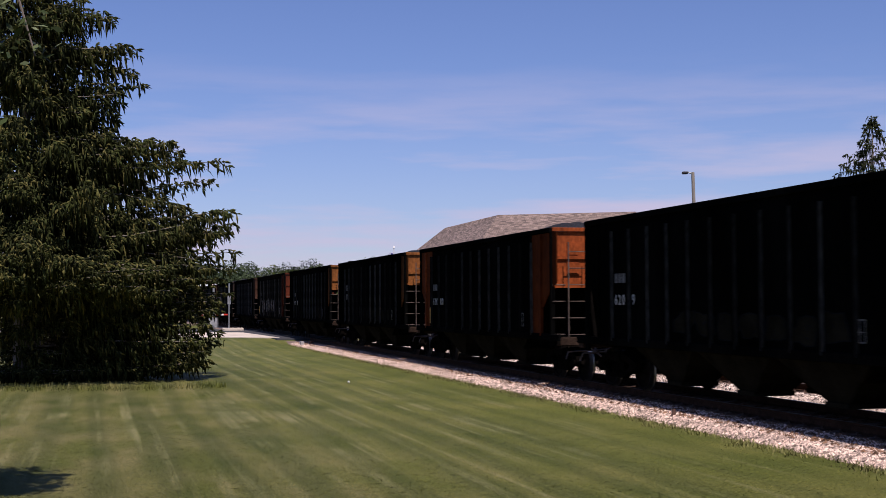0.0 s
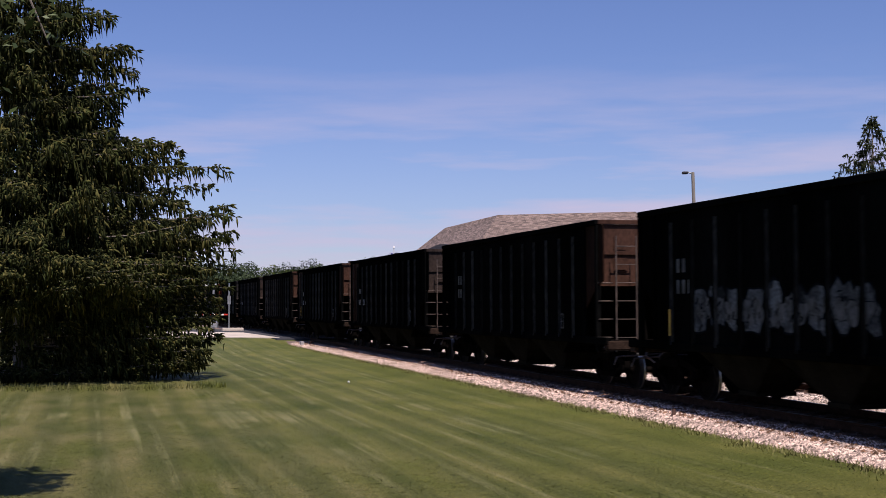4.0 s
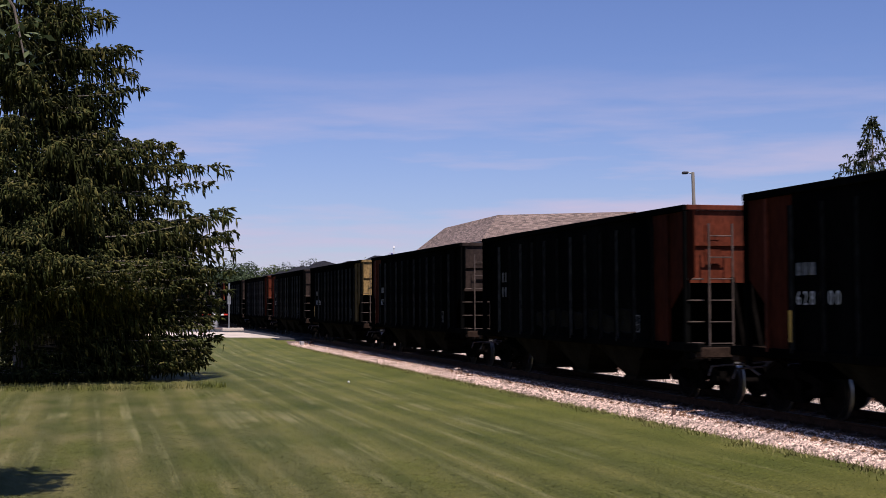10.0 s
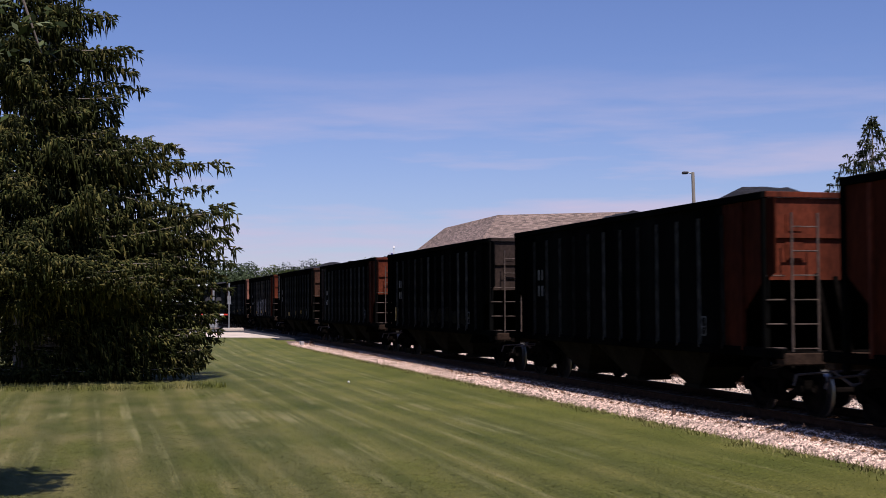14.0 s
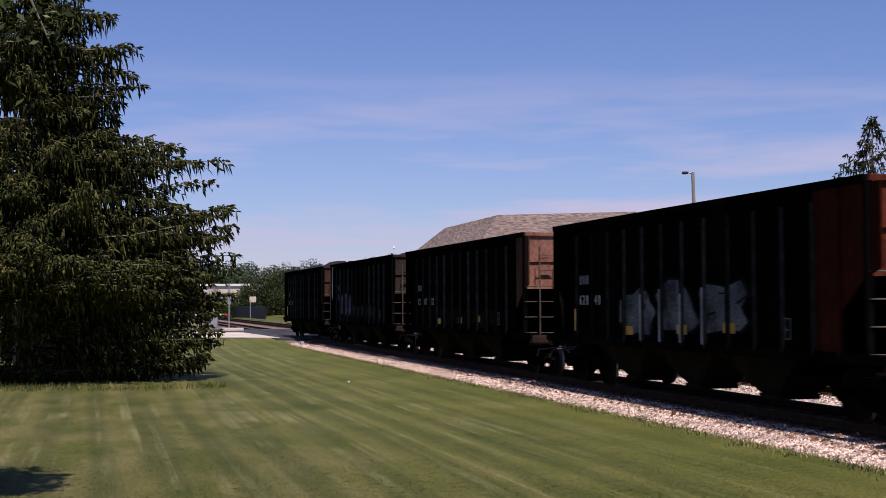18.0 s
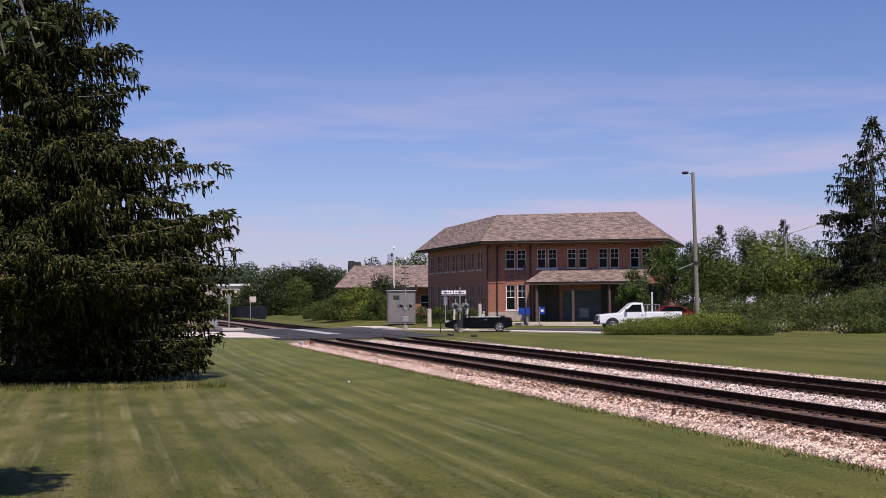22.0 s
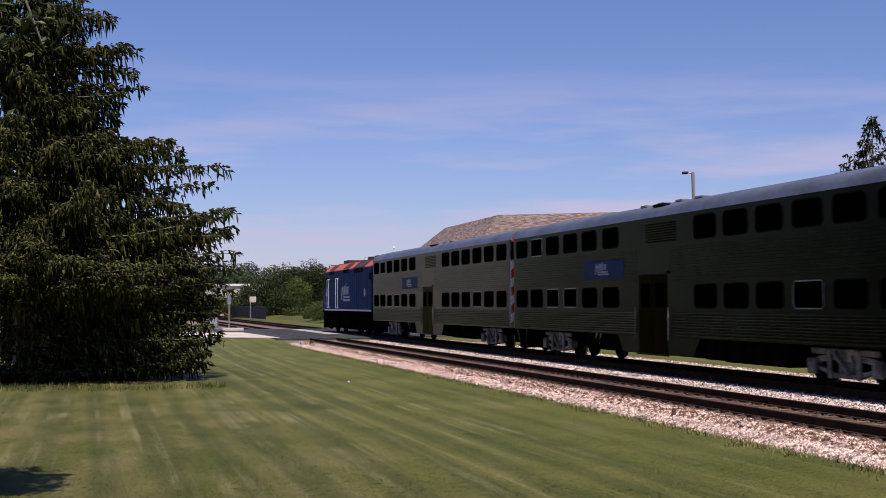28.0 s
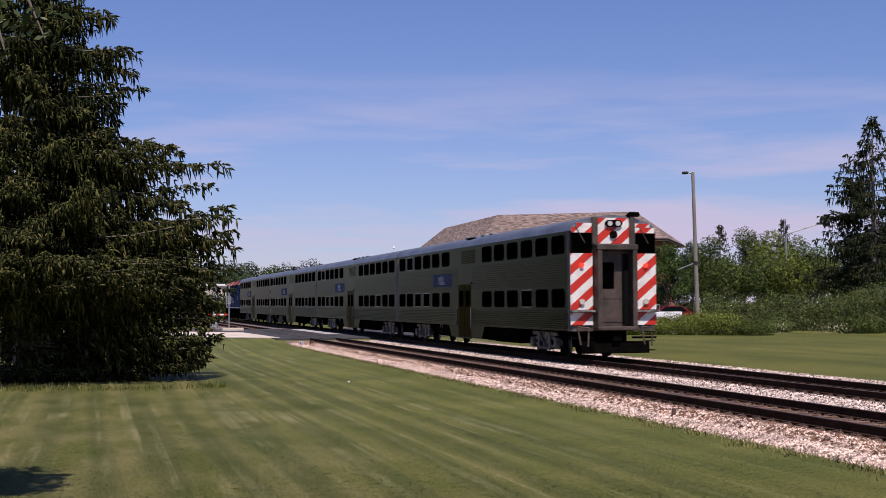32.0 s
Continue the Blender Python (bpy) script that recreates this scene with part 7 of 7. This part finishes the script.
        for _ in range(4):
            shoot(tip - np.array([ca, sa, 0]) * rnd.uniform(0, 0.25), rnd.uniform(0, 0.4), rnd.uniform(-0.3, 0.3), -1.0, twig * long_ * rnd.uniform(0.6, 1.2))
        if own:
            bm = bmesh.new()
            limb(bm, [tuple(np.array(q) - base) for q in pts[::2]], 0.007 * L + 0.008, 0.006, 4)
            b = part("outer_branch", bm, M_BARK, t)
            b.matrix_basis = Matrix.Translation(base)
            needle_mesh("needles", *got, rng, m, b)
            SWAYING.append((b, tuple(base), a))
    if not apart:
        part("branchwork", bmL, M_BARK, t)
    needle_mesh("needles", *rest, rng, m, t)
    return t


def far_point(px, Z):
    x, y = cam_xy(px, Z)
    return x, y, ground_z(x, y)


RIGHT = radians(-15.0)    # the picture's right, as an angle in plan
# the big spruce by the lawn
_x, _y = cam_xy(40, 37.5)
# height, turn from the picture's right towards the back, length
OUTER = ((10.9, 0.1, 2.3), (10.7, -0.5, 2.5), (10.6, 0, 2.6), (10.0, 0.05, 3.35), (9.8, -0.2, 3.2), (9.5, 0.3, 3.1), (9.3, 0.0, 3.0), (8.9, -0.1, 2.9), (8.5, 0.08, 3.4), (8.3, -0.3, 3.2), (7.55, 0.0, 2.6), (7.3, -0.2, 3.0),
         (7.15, 0, 4.65), (7.1, 0.15, 4.5), (7.0, -0.12, 4.7), (6.5, -0.35, 3.9), (6.1, 0.3, 4.0), (6.05, 0.02, 5.7), (5.9, 0.12, 5.4), (5.5, -0.25, 4.8), (5.1, 0.25, 4.6), (4.6, 0.05, 5.9), (4.35, -0.12, 6.2), (4.2, 0.2, 5.9), (3.9, -0.3, 5.7), (3.5, 0.02, 6.0), (3.0, 0.2, 5.7),
         (2.7, -0.15, 5.6), (2.2, 0.08, 5.5), (1.8, -0.2, 5.1), (1.4, 0.02, 5.4), (1.0, 0.15, 5.3), (0.8, -0.06, 5.3), (0.5, 0.1, 5.1), (0.3, 0.2, 5.0), (0.45, -0.05, 4.9), (0.7, 0.12, 5.3), (0.25, 0.05, 5.2), (0.3, -0.12, 5.0), (0.9, 0.05, 5.5), (1.2, -0.1, 5.4), (1.1, 0.08, 5.6), (1.7, 0.04, 5.6), (1.5, -0.06, 5.5), (0.6, 0.02, 5.4), (0.4, 0.08, 5.4), (2.1, 0.1, 5.7), (1.6, 0.1, 5.6), (2.0, -0.05, 5.7), (2.5, 0.0, 5.8), (3.2, -0.1, 6.0), (3.9, 0.05, 6.1), (4.7, -0.05, 5.8),
         (2.9, -0.5, 5.6), (2.7, -0.9, 5.4), (2.8, -1.3, 5.3), (2.6, -1.7, 5.2), (2.9, -2.1, 5.2), (2.5, -0.35, 5.4), (2.6, -0.7, 5.5), (2.5, -1.1, 5.2), (2.4, -1.5, 5.1), (2.5, -1.95, 5.1), (3.2, -0.6, 5.6), (3.1, -1.6, 5.4), (9.8, -1.3, 2.1), (8.9, -1.7, 2.3), (8.2, -1.0, 2.7), (7.4, -1.5, 3.1), (6.6, -0.8, 3.6), (6.0, -1.3, 3.8), (5.2, -1.8, 4.4), (4.9, -0.9, 4.9), (4.2, -1.4, 5.2), (4.0, -0.7, 5.4), (3.6, -1.9, 5.3), (3.3, -1.1, 5.5))
spruce("big_spruce", _x, _y, 0, [(0, 1.7), (0.9, 2.1), (1.7, 2.9), (2.3, 4.9), (2.8, 5.4), (3.6, 5.6), (4.6, 5.2), (5.2, 4.5), (6.2, 4.0), (7.0, 3.4), (7.7, 2.6), (8.4, 2.8), (9.4, 2.7), (10.6, 2.2), (11.5, 1.7), (13.2, 0.1)], 11,
       "tall dark green spruce with drooping branches on the lawn", M_NEEDLE, 300, 0.15, 0.29,
       [(h, RIGHT + a, L) for h, a, L in OUTER] + [(0.2 + 0.03 * (i % 4), RIGHT - 0.25 - 0.14 * i, 2.5 - 0.2 * (i % 3)) for i in range(17)],
       keep=lambda h, a: math.cos(a - RIGHT) > -0.75 or h > 9, apart=True, wide=0.034, short=(0.55, 1.02))
# the spruce beyond the shrubs on the far side
_x, _y, _z = far_point(1548, 92)
spruce("far_spruce", _x, _y, _z, [(0, 4.6), (2.0, 5.0), (5.0, 4.8), (8.0, 3.8), (11.0, 2.4), (13.5, 1.0), (15.2, 0.05)], 12,
       "tall dark spruce beyond the shrubs", M_NEEDLE2, 170, 0.24, 0.34, [(11.4, RIGHT + 3.1, 2.4), (10.2, RIGHT + 3.0, 2.9), (9.4, RIGHT + 3.15, 3.4), (8.2, RIGHT + 3.0, 3.7), (8.0, RIGHT + 3.4, 3.5), (6.6, RIGHT + 3.1, 4.2), (5.6, RIGHT + 3.2, 4.5), (4.4, RIGHT + 3.0, 4.7)], wide=0.05, short=(0.6, 1.1))

# trees and shrubs: column, depth, top height, half width, leaves, leaf size, material
def stand(kind, rows, label, category, low, lobes=9):
    for i, (px, Z, top, half, n, s, m) in enumerate(rows):
        x, y, z = far_point(px, Z)
        broadleaf(kind, x, y, z, top, half, int(n * 2.5), s * 0.62, m, int(px * 7 + Z), label, category, low, lobes)


stand("maple", [(1180, 101, 6.5, 2.1, 6400, 0.13, M_LEAF_MAPLE)], "round dark green tree beside the depot", "tree", 0.08)
stand("young_tree", [(1120, 97, 4.5, 1.45, 2400, 0.12, M_LEAF_MAPLE)], "small airy tree before the porch", "tree", 0.30)
stand("tree", [(1258, 108, 7.2, 2.2, 3600, 0.14, M_LEAF_MID), (1320, 110, 8.0, 2.6, 4200, 0.14, M_LEAF_MID), (1366, 106, 7.6, 2.2, 3600, 0.14, M_LEAF_LIGHT), (1412, 108, 7.2, 2.3, 3600, 0.14, M_LEAF_MID),
               (1452, 112, 6.4, 2.4, 3000, 0.15, M_LEAF_MID), (1286, 100, 5.4, 2.2, 3200, 0.13, M_LEAF_MID), (1345, 99, 5.6, 2.4, 3200, 0.13, M_LEAF_MID), (1400, 98, 5.6, 2.2, 3000, 0.13, M_LEAF_LIGHT)],
      "leafy green tree in the thicket beyond the tracks", "tree", 0.10)
stand("tree", [(1225, 165, 9.2, 2.4, 2200, 0.24, M_LEAF_FAR), (1240, 170, 7.6, 4.0, 2600, 0.24, M_LEAF_FAR), (1560, 130, 9.0, 5.0, 4000, 0.22, M_LEAF_FAR), (1500, 125, 6.5, 5.0, 4000, 0.2, M_LEAF_FAR)],
      "distant green tree behind the thicket", "tree", 0.15)
stand("shrub", [(1098, 78, 0.65, 1.3, 2000, 0.075, M_LEAF_LIGHT), (1140, 78, 1.0, 1.8, 3200, 0.075, M_LEAF_LIGHT), (1188, 78, 1.35, 1.9, 3400, 0.075, M_LEAF_LIGHT), (1238, 78, 1.55, 1.9, 3400, 0.075, M_LEAF_LIGHT),
                (1285, 77, 1.4, 1.8, 3200, 0.075, M_LEAF_LIGHT), (1330, 76, 1.05, 1.5, 2400, 0.075, M_LEAF_MID)],
      "yellow-green spreading shrub at the edge of the grass", "shrub", 0.0)
stand("shrub", [(1272, 88, 2.3, 1.9, 3000, 0.085, M_LEAF_BLUE), (1320, 88, 2.5, 2.1, 3200, 0.085, M_LEAF_BLUE), (1368, 87, 2.6, 2.0, 3200, 0.085, M_LEAF_BLUE), (1412, 86, 2.6, 2.0, 3200, 0.085, M_LEAF_BLUE), (1452, 86, 2.3, 1.8, 3000, 0.085, M_LEAF_BLUE),
                (1496, 83, 2.7, 2.0, 3600, 0.085, M_LEAF_BLUE), (1540, 81, 3.1, 2.1, 4000, 0.085, M_LEAF_BLUE), (1578, 79, 3.3, 2.2, 4000, 0.085, M_LEAF_BLUE), (1520, 78, 1.6, 1.5, 2600, 0.08, M_LEAF_MID), (1375, 82, 1.0, 1.1, 1600, 0.08, M_LEAF_BLUE), (1228, 106, 2.3, 1.6, 2400, 0.085, M_LEAF_DARK), (1258, 92, 2.6, 1.6, 2400, 0.085, M_LEAF_BLUE), (1205, 108, 2.2, 1.4, 2000, 0.085, M_LEAF_DARK)],
      "grey-green shrub in the planted bed beyond the tracks", "shrub", 0.0)
stand("tree", [(468, 185, 6.4, 4.4, 3400, 0.22, M_LEAF_DARK), (505, 190, 7.6, 4.6, 3800, 0.22, M_LEAF_DARK), (548, 192, 8.2, 4.6, 3800, 0.22, M_LEAF_DARK), (585, 196, 7.4, 4.0, 3400, 0.22, M_LEAF_DARK), (436, 190, 4.4, 3.0, 2400, 0.2, M_LEAF_MID), (408, 188, 4.0, 2.4, 2000, 0.2, M_LEAF_MID), (380, 190, 4.3, 2.6, 2000, 0.2, M_LEAF_DARK), (352, 188, 4.1, 2.6, 2000, 0.2, M_LEAF_MID),
               (527, 175, 5.2, 2.2, 2200, 0.18, M_LEAF_MID), (600, 180, 5.0, 3.0, 2400, 0.2, M_LEAF_DARK)],
      "dark green tree in the row beyond the crossing", "tree", 0.0, 12)
stand("tree", [(405, 300, 11.5, 7, 2600, 0.4, M_LEAF_FAR), (440, 310, 11.6, 7, 2600, 0.4, M_LEAF_FAR), (480, 300, 10.4, 7, 2600, 0.4, M_LEAF_MID), (520, 310, 10.2, 7, 2600, 0.4, M_LEAF_FAR), (565, 300, 10.6, 6, 2600, 0.4, M_LEAF_FAR), (600, 300, 9.8, 6, 2400, 0.4, M_LEAF_FAR),
               (660, 260, 10.6, 5, 2400, 0.35, M_LEAF_FAR), (700, 262, 10.8, 5, 2400, 0.35, M_LEAF_MID), (742, 258, 11.8, 5, 2400, 0.35, M_LEAF_MID), (360, 300, 10.5, 7, 2200, 0.4, M_LEAF_FAR), (320, 310, 10.5, 8, 2200, 0.4, M_LEAF_FAR), (785, 270, 10, 6, 2000, 0.35, M_LEAF_FAR)],
      "far hazy green tree on the horizon", "tree", 0.1)
stand("shrub", [(640, 126, 3.5, 2.6, 4200, 0.13, M_LEAF_LIGHT), (668, 122, 2.9, 1.7, 2600, 0.12, M_LEAF_MID), (612, 128, 3.0, 1.9, 2600, 0.13, M_LEAF_MID), (578, 130, 2.2, 1.7, 2200, 0.12, M_LEAF_MID), (560, 140, 1.7, 1.7, 2000, 0.12, M_LEAF_MID), (596, 150, 2.6, 2.4, 2200, 0.14, M_LEAF_MID)],
      "bright green shrub beside the lawn", "shrub", 0.0)
stand("conifer", [(672, 140, 4.9, 2.6, 3000, 0.14, M_LEAF_DARK), (700, 142, 4.2, 2.0, 2200, 0.14, M_LEAF_DARK)], "dark bushy evergreen before the low house", "tree", 0.05)
stand("hedge_shrub", [(745, 108, 1.5, 0.9, 1200, 0.09, M_LEAF_MID), (775, 108, 1.5, 0.9, 1200, 0.09, M_LEAF_MID), (805, 108, 1.5, 0.9, 1200, 0.09, M_LEAF_MID), (835, 108, 1.4, 0.8, 1000, 0.09, M_LEAF_MID)], "clipped green hedge beside the depot", "hedge", 0.0)
# pale blossom and dry stems along the foot of the planted bed
_rng = np.random.default_rng(31)
M_BLOSSOM = leafy("pale_blossom", (0.30, 0.27, 0.15), 0.4, 0.7, (0.42, 0.40, 0.30))
_px = np.concatenate([_rng.normal(c, w, k) for c, w, k in ((1375, 16, 120), (1462, 18, 150), (1490, 16, 90), (1290, 4, 12), (1515, 4, 8), (1255, 9, 14))])
_Zd = _rng.normal(77.5, 0.5, len(_px))
_X = (_px - 784) / 2282 * _Zd
_C = np.stack([_X * 0.966 + _Zd * 0.259, -_X * 0.259 + _Zd * 0.966, np.full(len(_px), 0.3) + _rng.uniform(0.1, 0.75, len(_px))], 1)
_C[-34:, 2] += 1.0
_C[:-34, 2] -= 0.12
tagged(mesh_np("blossom", *leaf_quads(_C, np.array([[0, -0.6, 0.6]]).repeat(len(_px), 0), 0.04, _rng, 0.7), M_BLOSSOM), "pale blossom and dry stems before the shrubs", "flowers", kind="stuff")
# narrow conifer tips that rise out of the thicket
for px, Z, H in ((1275, 111, 8.4), (1388, 111, 8.8)):
    _x, _y, _z = far_point(px, Z)
    spruce("young_spruce", _x, _y, _z, [(0, 2.0), (3.5, 1.7), (6, 1.15), (H - 0.6, 0.55), (H, 0.1)], int(px), "narrow young spruce rising from the thicket", M_NEEDLE2, 110, 0.24, 0.19, wide=0.035)

# the shade tree whose branches hang into the view
shade = broadleaf("shade_tree", -4.65, 9.9, 0, 11.5, 4.6, 34000, 0.19, M_LEAF_BIG, 77, "broad-leaved shade tree beside the camera, hanging branches", "tree", 0.52)


def hanging_branch(name, pts, n, seed, size):
    """A leafy spray: a thin bent twig with broad leaves along it. Its origin is at its upper end."""
    rng, rnd = np.random.default_rng(seed), random.Random(seed)
    bm = bmesh.new()
    limb(bm, pts, 0.02, 0.006, 5)
    b = part(name, bm, M_BARK, shade)
    P = np.array(pts)
    u = rng.random(n) * (len(pts) - 1)
    i = np.minimum(u.astype(int), len(pts) - 2)
    C = P[i] + (P[i + 1] - P[i]) * (u - i)[:, None] + rng.normal(size=(n, 3)) * np.array([0.14, 0.14, 0.13])
    V, F = leaf_quads(C, np.array([[0, -0.4, 0.8]]).repeat(n, 0), size, rng, 0.42)
    mesh_np("leaves", V, F, M_LEAF_BIG, b)
    return b


BRANCHES = [hanging_branch("branch", [(0, 0, 0), (0.35, 0.05, -0.15), (0.62, 0.05, -0.5), (0.75, 0.0, -0.95)], 150, 5, 0.05),
            hanging_branch("branch", [(0, 0, 0), (0.3, -0.1, -0.1), (0.55, -0.1, -0.4), (0.62, -0.12, -0.8)], 130, 6, 0.05),
            hanging_branch("branch", [(0, 0, 0), (0.25, 0.2, -0.2), (0.4, 0.3, -0.6)], 110, 7, 0.05)]
BRANCH_AT = [(-1.25 + 4.65, 10.9 - 9.9, 5.15), (-1.35 + 4.65, 10.3 - 9.9, 4.75), (-1.45 + 4.65, 11.6 - 9.9, 5.35)]
for b, p in zip(BRANCHES, BRANCH_AT):
    b.matrix_basis = pose(*p)

# ---------------------------------------------------------------- grass blades
M_BLADE = grass_material("grass_blades", False)
M_TUFT = leafy("dry_grass_tufts", (0.145, 0.14, 0.05), 0.5, 0.7)


def blades(name, X, Y, Z, hgt, wid, rng, m, label, rise=2.5):
    n = len(X)
    a = rng.uniform(0, 2 * np.pi, n)
    h = hgt * rng.uniform(0.55, 1.3, n)
    up = rise * rng.uniform(0.5, 1.5, n)
    c, q = np.cos(a), np.sin(a)
    V = np.stack([np.stack([X + q * wid, Y - c * wid, Z + 0.002], 1), np.stack([X + c * h, Y + q * h, Z + up * h], 1), np.stack([X - q * wid, Y + c * wid, Z + 0.002], 1)], 1).reshape(-1, 3)
    ob = mesh_np(name, V, np.arange(3 * n).reshape(n, 3), m)
    return tagged(ob, label, "grass", kind="stuff")


_rng = np.random.default_rng(8)
_n = 300000
_Z = 13.0 + 32.0 * _rng.random(_n) ** 1.7
_X = (_rng.uniform(-0.37, 0.37, _n)) * _Z
_wx, _wy = _X * 0.966 + _Z * 0.259, -_X * 0.259 + _Z * 0.966
_k = _wx < 9.9
blades("lawn_grass", _wx[_k], _wy[_k], np.zeros(_k.sum()), 0.045, 0.007, _rng, M_BLADE, "short mown grass blades of the lawn", 0.22)
_n = 16000
_y = 9 + 62 * _rng.random(_n) ** 1.5
_x = 9.80 + _rng.normal(size=_n) * 0.17 + 0.12 * np.sin(_y * 1.7) + 0.1 * np.sin(_y * 4.1)
blades("edge_grass", _x, _y, np.full(_n, 0.0), 0.055, 0.008, _rng, M_TUFT, "longer dry grass along the ballast edge", 1.0)
_n = 2200
_px = _rng.uniform(-20, 400, _n)
_Zd = 33.4 + _rng.normal(size=_n) * 0.45 + 1.0 * (np.maximum(0, _px - 200) / 200) ** 2
_X = (_px - 784) / 2282 * _Zd
blades("tall_grass", _X * 0.966 + _Zd * 0.259, -_X * 0.259 + _Zd * 0.966, np.zeros(_n), 0.05, 0.007, _rng, M_BLADE, "uncut grass at the foot of the spruce")

# ---------------------------------------------------------------- ties
tie_rng = random.Random(4)
for c in (NEAR, FAR):
    bed = tagged(empty("track_ties", pose(0, 0, 0)), "dark creosoted wooden ties under the rails", "railway ties", "ties of the two tracks", "structure")
    tie = None
    for i in range(110):
        y = 14.0 + i * 0.52
        m = pose(c + tie_rng.uniform(-0.03, 0.03), y, RAIL - 0.158 - 0.012, 0, 0, tie_rng.uniform(-1, 1))
        if tie is None:
            tie = part("tie", B(-1.28, 1.28, -0.115, 0.115, -0.17, 0, 0.012), M_TIE, bed)
            tie.matrix_basis = m
            bm = bmesh.new()
            for s in (-1, 1):
                box(bm, s * 0.753 - 0.17, s * 0.753 + 0.17, -0.095, 0.095, 0.0, 0.016)
                for q in (-0.11, 0.11):
                    box(bm, s * 0.753 + q - 0.015, s * 0.753 + q + 0.015, -0.06, -0.03, 0.01, 0.045)
            plate = part("tie_plates", bm, M_PLATE, tie)
        else:
            t = again("tie", tie, m, bed)
            again("tie_plates", plate, Matrix(), t)
    bm = bmesh.new()
    V, F = [], []
    for i in list(range(-30, 0)) + list(range(110, 420)):
        y = 14.0 + i * 0.52
        k = len(V)
        for dx in (-1.28, 1.28):
            for dy in (-0.115, 0.115):
                for dz in (-0.17, 0.0):
                    V.append((c + dx, y + dy, RAIL - 0.17 + dz))
        F += [(k + 1, k + 5, k + 7, k + 3), (k, k + 1, k + 3, k + 2), (k, k + 4, k + 5, k + 1), (k + 4, k + 6, k + 7, k + 5), (k + 2, k + 3, k + 7, k + 6)]
    far_ties = raw("distant_ties", V, F, M_TIE, bed)
    tagged(far_ties, kind="stuff")


# ---------------------------------------------------------------- what moves
def loco_front(t):
    """Where the nose of the commuter train is: it slows a little while it passes."""
    u = t - 28.0
    if t < 22.0:
        return 88.13 + 18.016 * -6 - 0.135 * 36 - 19.64 * (22.0 - t)
    return 88.13 + 18.016 * u - 0.135 * u * u


WHEEL_ROWS, WHEEL_TIMES, ROLLING = 1100, [], {}


def motions():
    for k, car in enumerate(hoppers):
        mid = TAIL - PITCH * k - HL
        walk(car, [(t, pose(NEAR, mid - COAL_SPEED * t, RAIL)) for t in (0.0, 8.0, 16.0, 24.0, 32.0)])
    times = [0.0, 11.0, 22.0] + [22.0 + 0.5 * i for i in range(1, 21)]
    walk(loco, [(t, pose(FAR, loco_front(t) - 8.3, RAIL)) for t in times])
    for i, c in enumerate(coaches):
        walk(c, [(t, pose(FAR, loco_front(t) - LOCO_LEN - 0.15 - COACH_PITCH * (i + 0.5), RAIL)) for t in times])
    # the wheels roll: their angle follows the way that their car has gone
    for i in range(WHEEL_ROWS + 1):
        t = 32.0 * i / WHEEL_ROWS
        WHEEL_TIMES.append((t, COAL_SPEED * t, -loco_front(t)))
    for car in hoppers + [loco] + coaches:
        for bogie in car.children:
            for ws in bogie.children:
                if ws.name.startswith("wheelset"):
                    home = ws.matrix_basis.copy()
                    r = home.translation.z
                    alike = (car in hoppers, round(home.translation.y, 2), round(r, 2))
                    if alike in ROLLING:
                        # wheels that roll alike share one set of keys
                        keys = ws.animation_data_create()
                        ws.rotation_mode = "QUATERNION"
                        keys.action, keys.action_slot = ROLLING[alike].animation_data.action, ROLLING[alike].animation_data.action_slot
                    else:
                        walk(ws, [(t, home @ Matrix.Rotation((a if car in hoppers else b) / r, 4, "X")) for t, a, b in WHEEL_TIMES])
                        ROLLING[alike] = ws
    # the long branches of the spruces rise and fall a little
    for j, (b, p, a) in enumerate(SWAYING):
        rows = []
        for i in range(41):
            t = i * 0.8
            w = 0.9 * math.sin(1.1 * t + 1.3 * j) + 0.5 * math.sin(2.3 * t + 0.7 * j)
            turn = Euler((-math.sin(a) * radians(w), math.cos(a) * radians(w), radians(0.5 * math.sin(0.8 * t + j)))).to_matrix().to_4x4()
            rows.append((t, Matrix.Translation(p) @ turn))
        walk(b, rows)
    # the hanging branches stir in the wind
    for j, (b, p) in enumerate(zip(BRANCHES, BRANCH_AT)):
        rows = []
        for i in range(65):
            t = i * 0.5
            rows.append((t, pose(*p, 3.5 * math.sin(1.9 * t + 2 * j) + 2.0 * math.sin(3.1 * t + j), 5.0 * math.sin(1.3 * t + 1.7 * j) + 2.5 * math.sin(2.7 * t), 4.0 * math.sin(0.9 * t + j))))
        walk(b, rows)


motions()
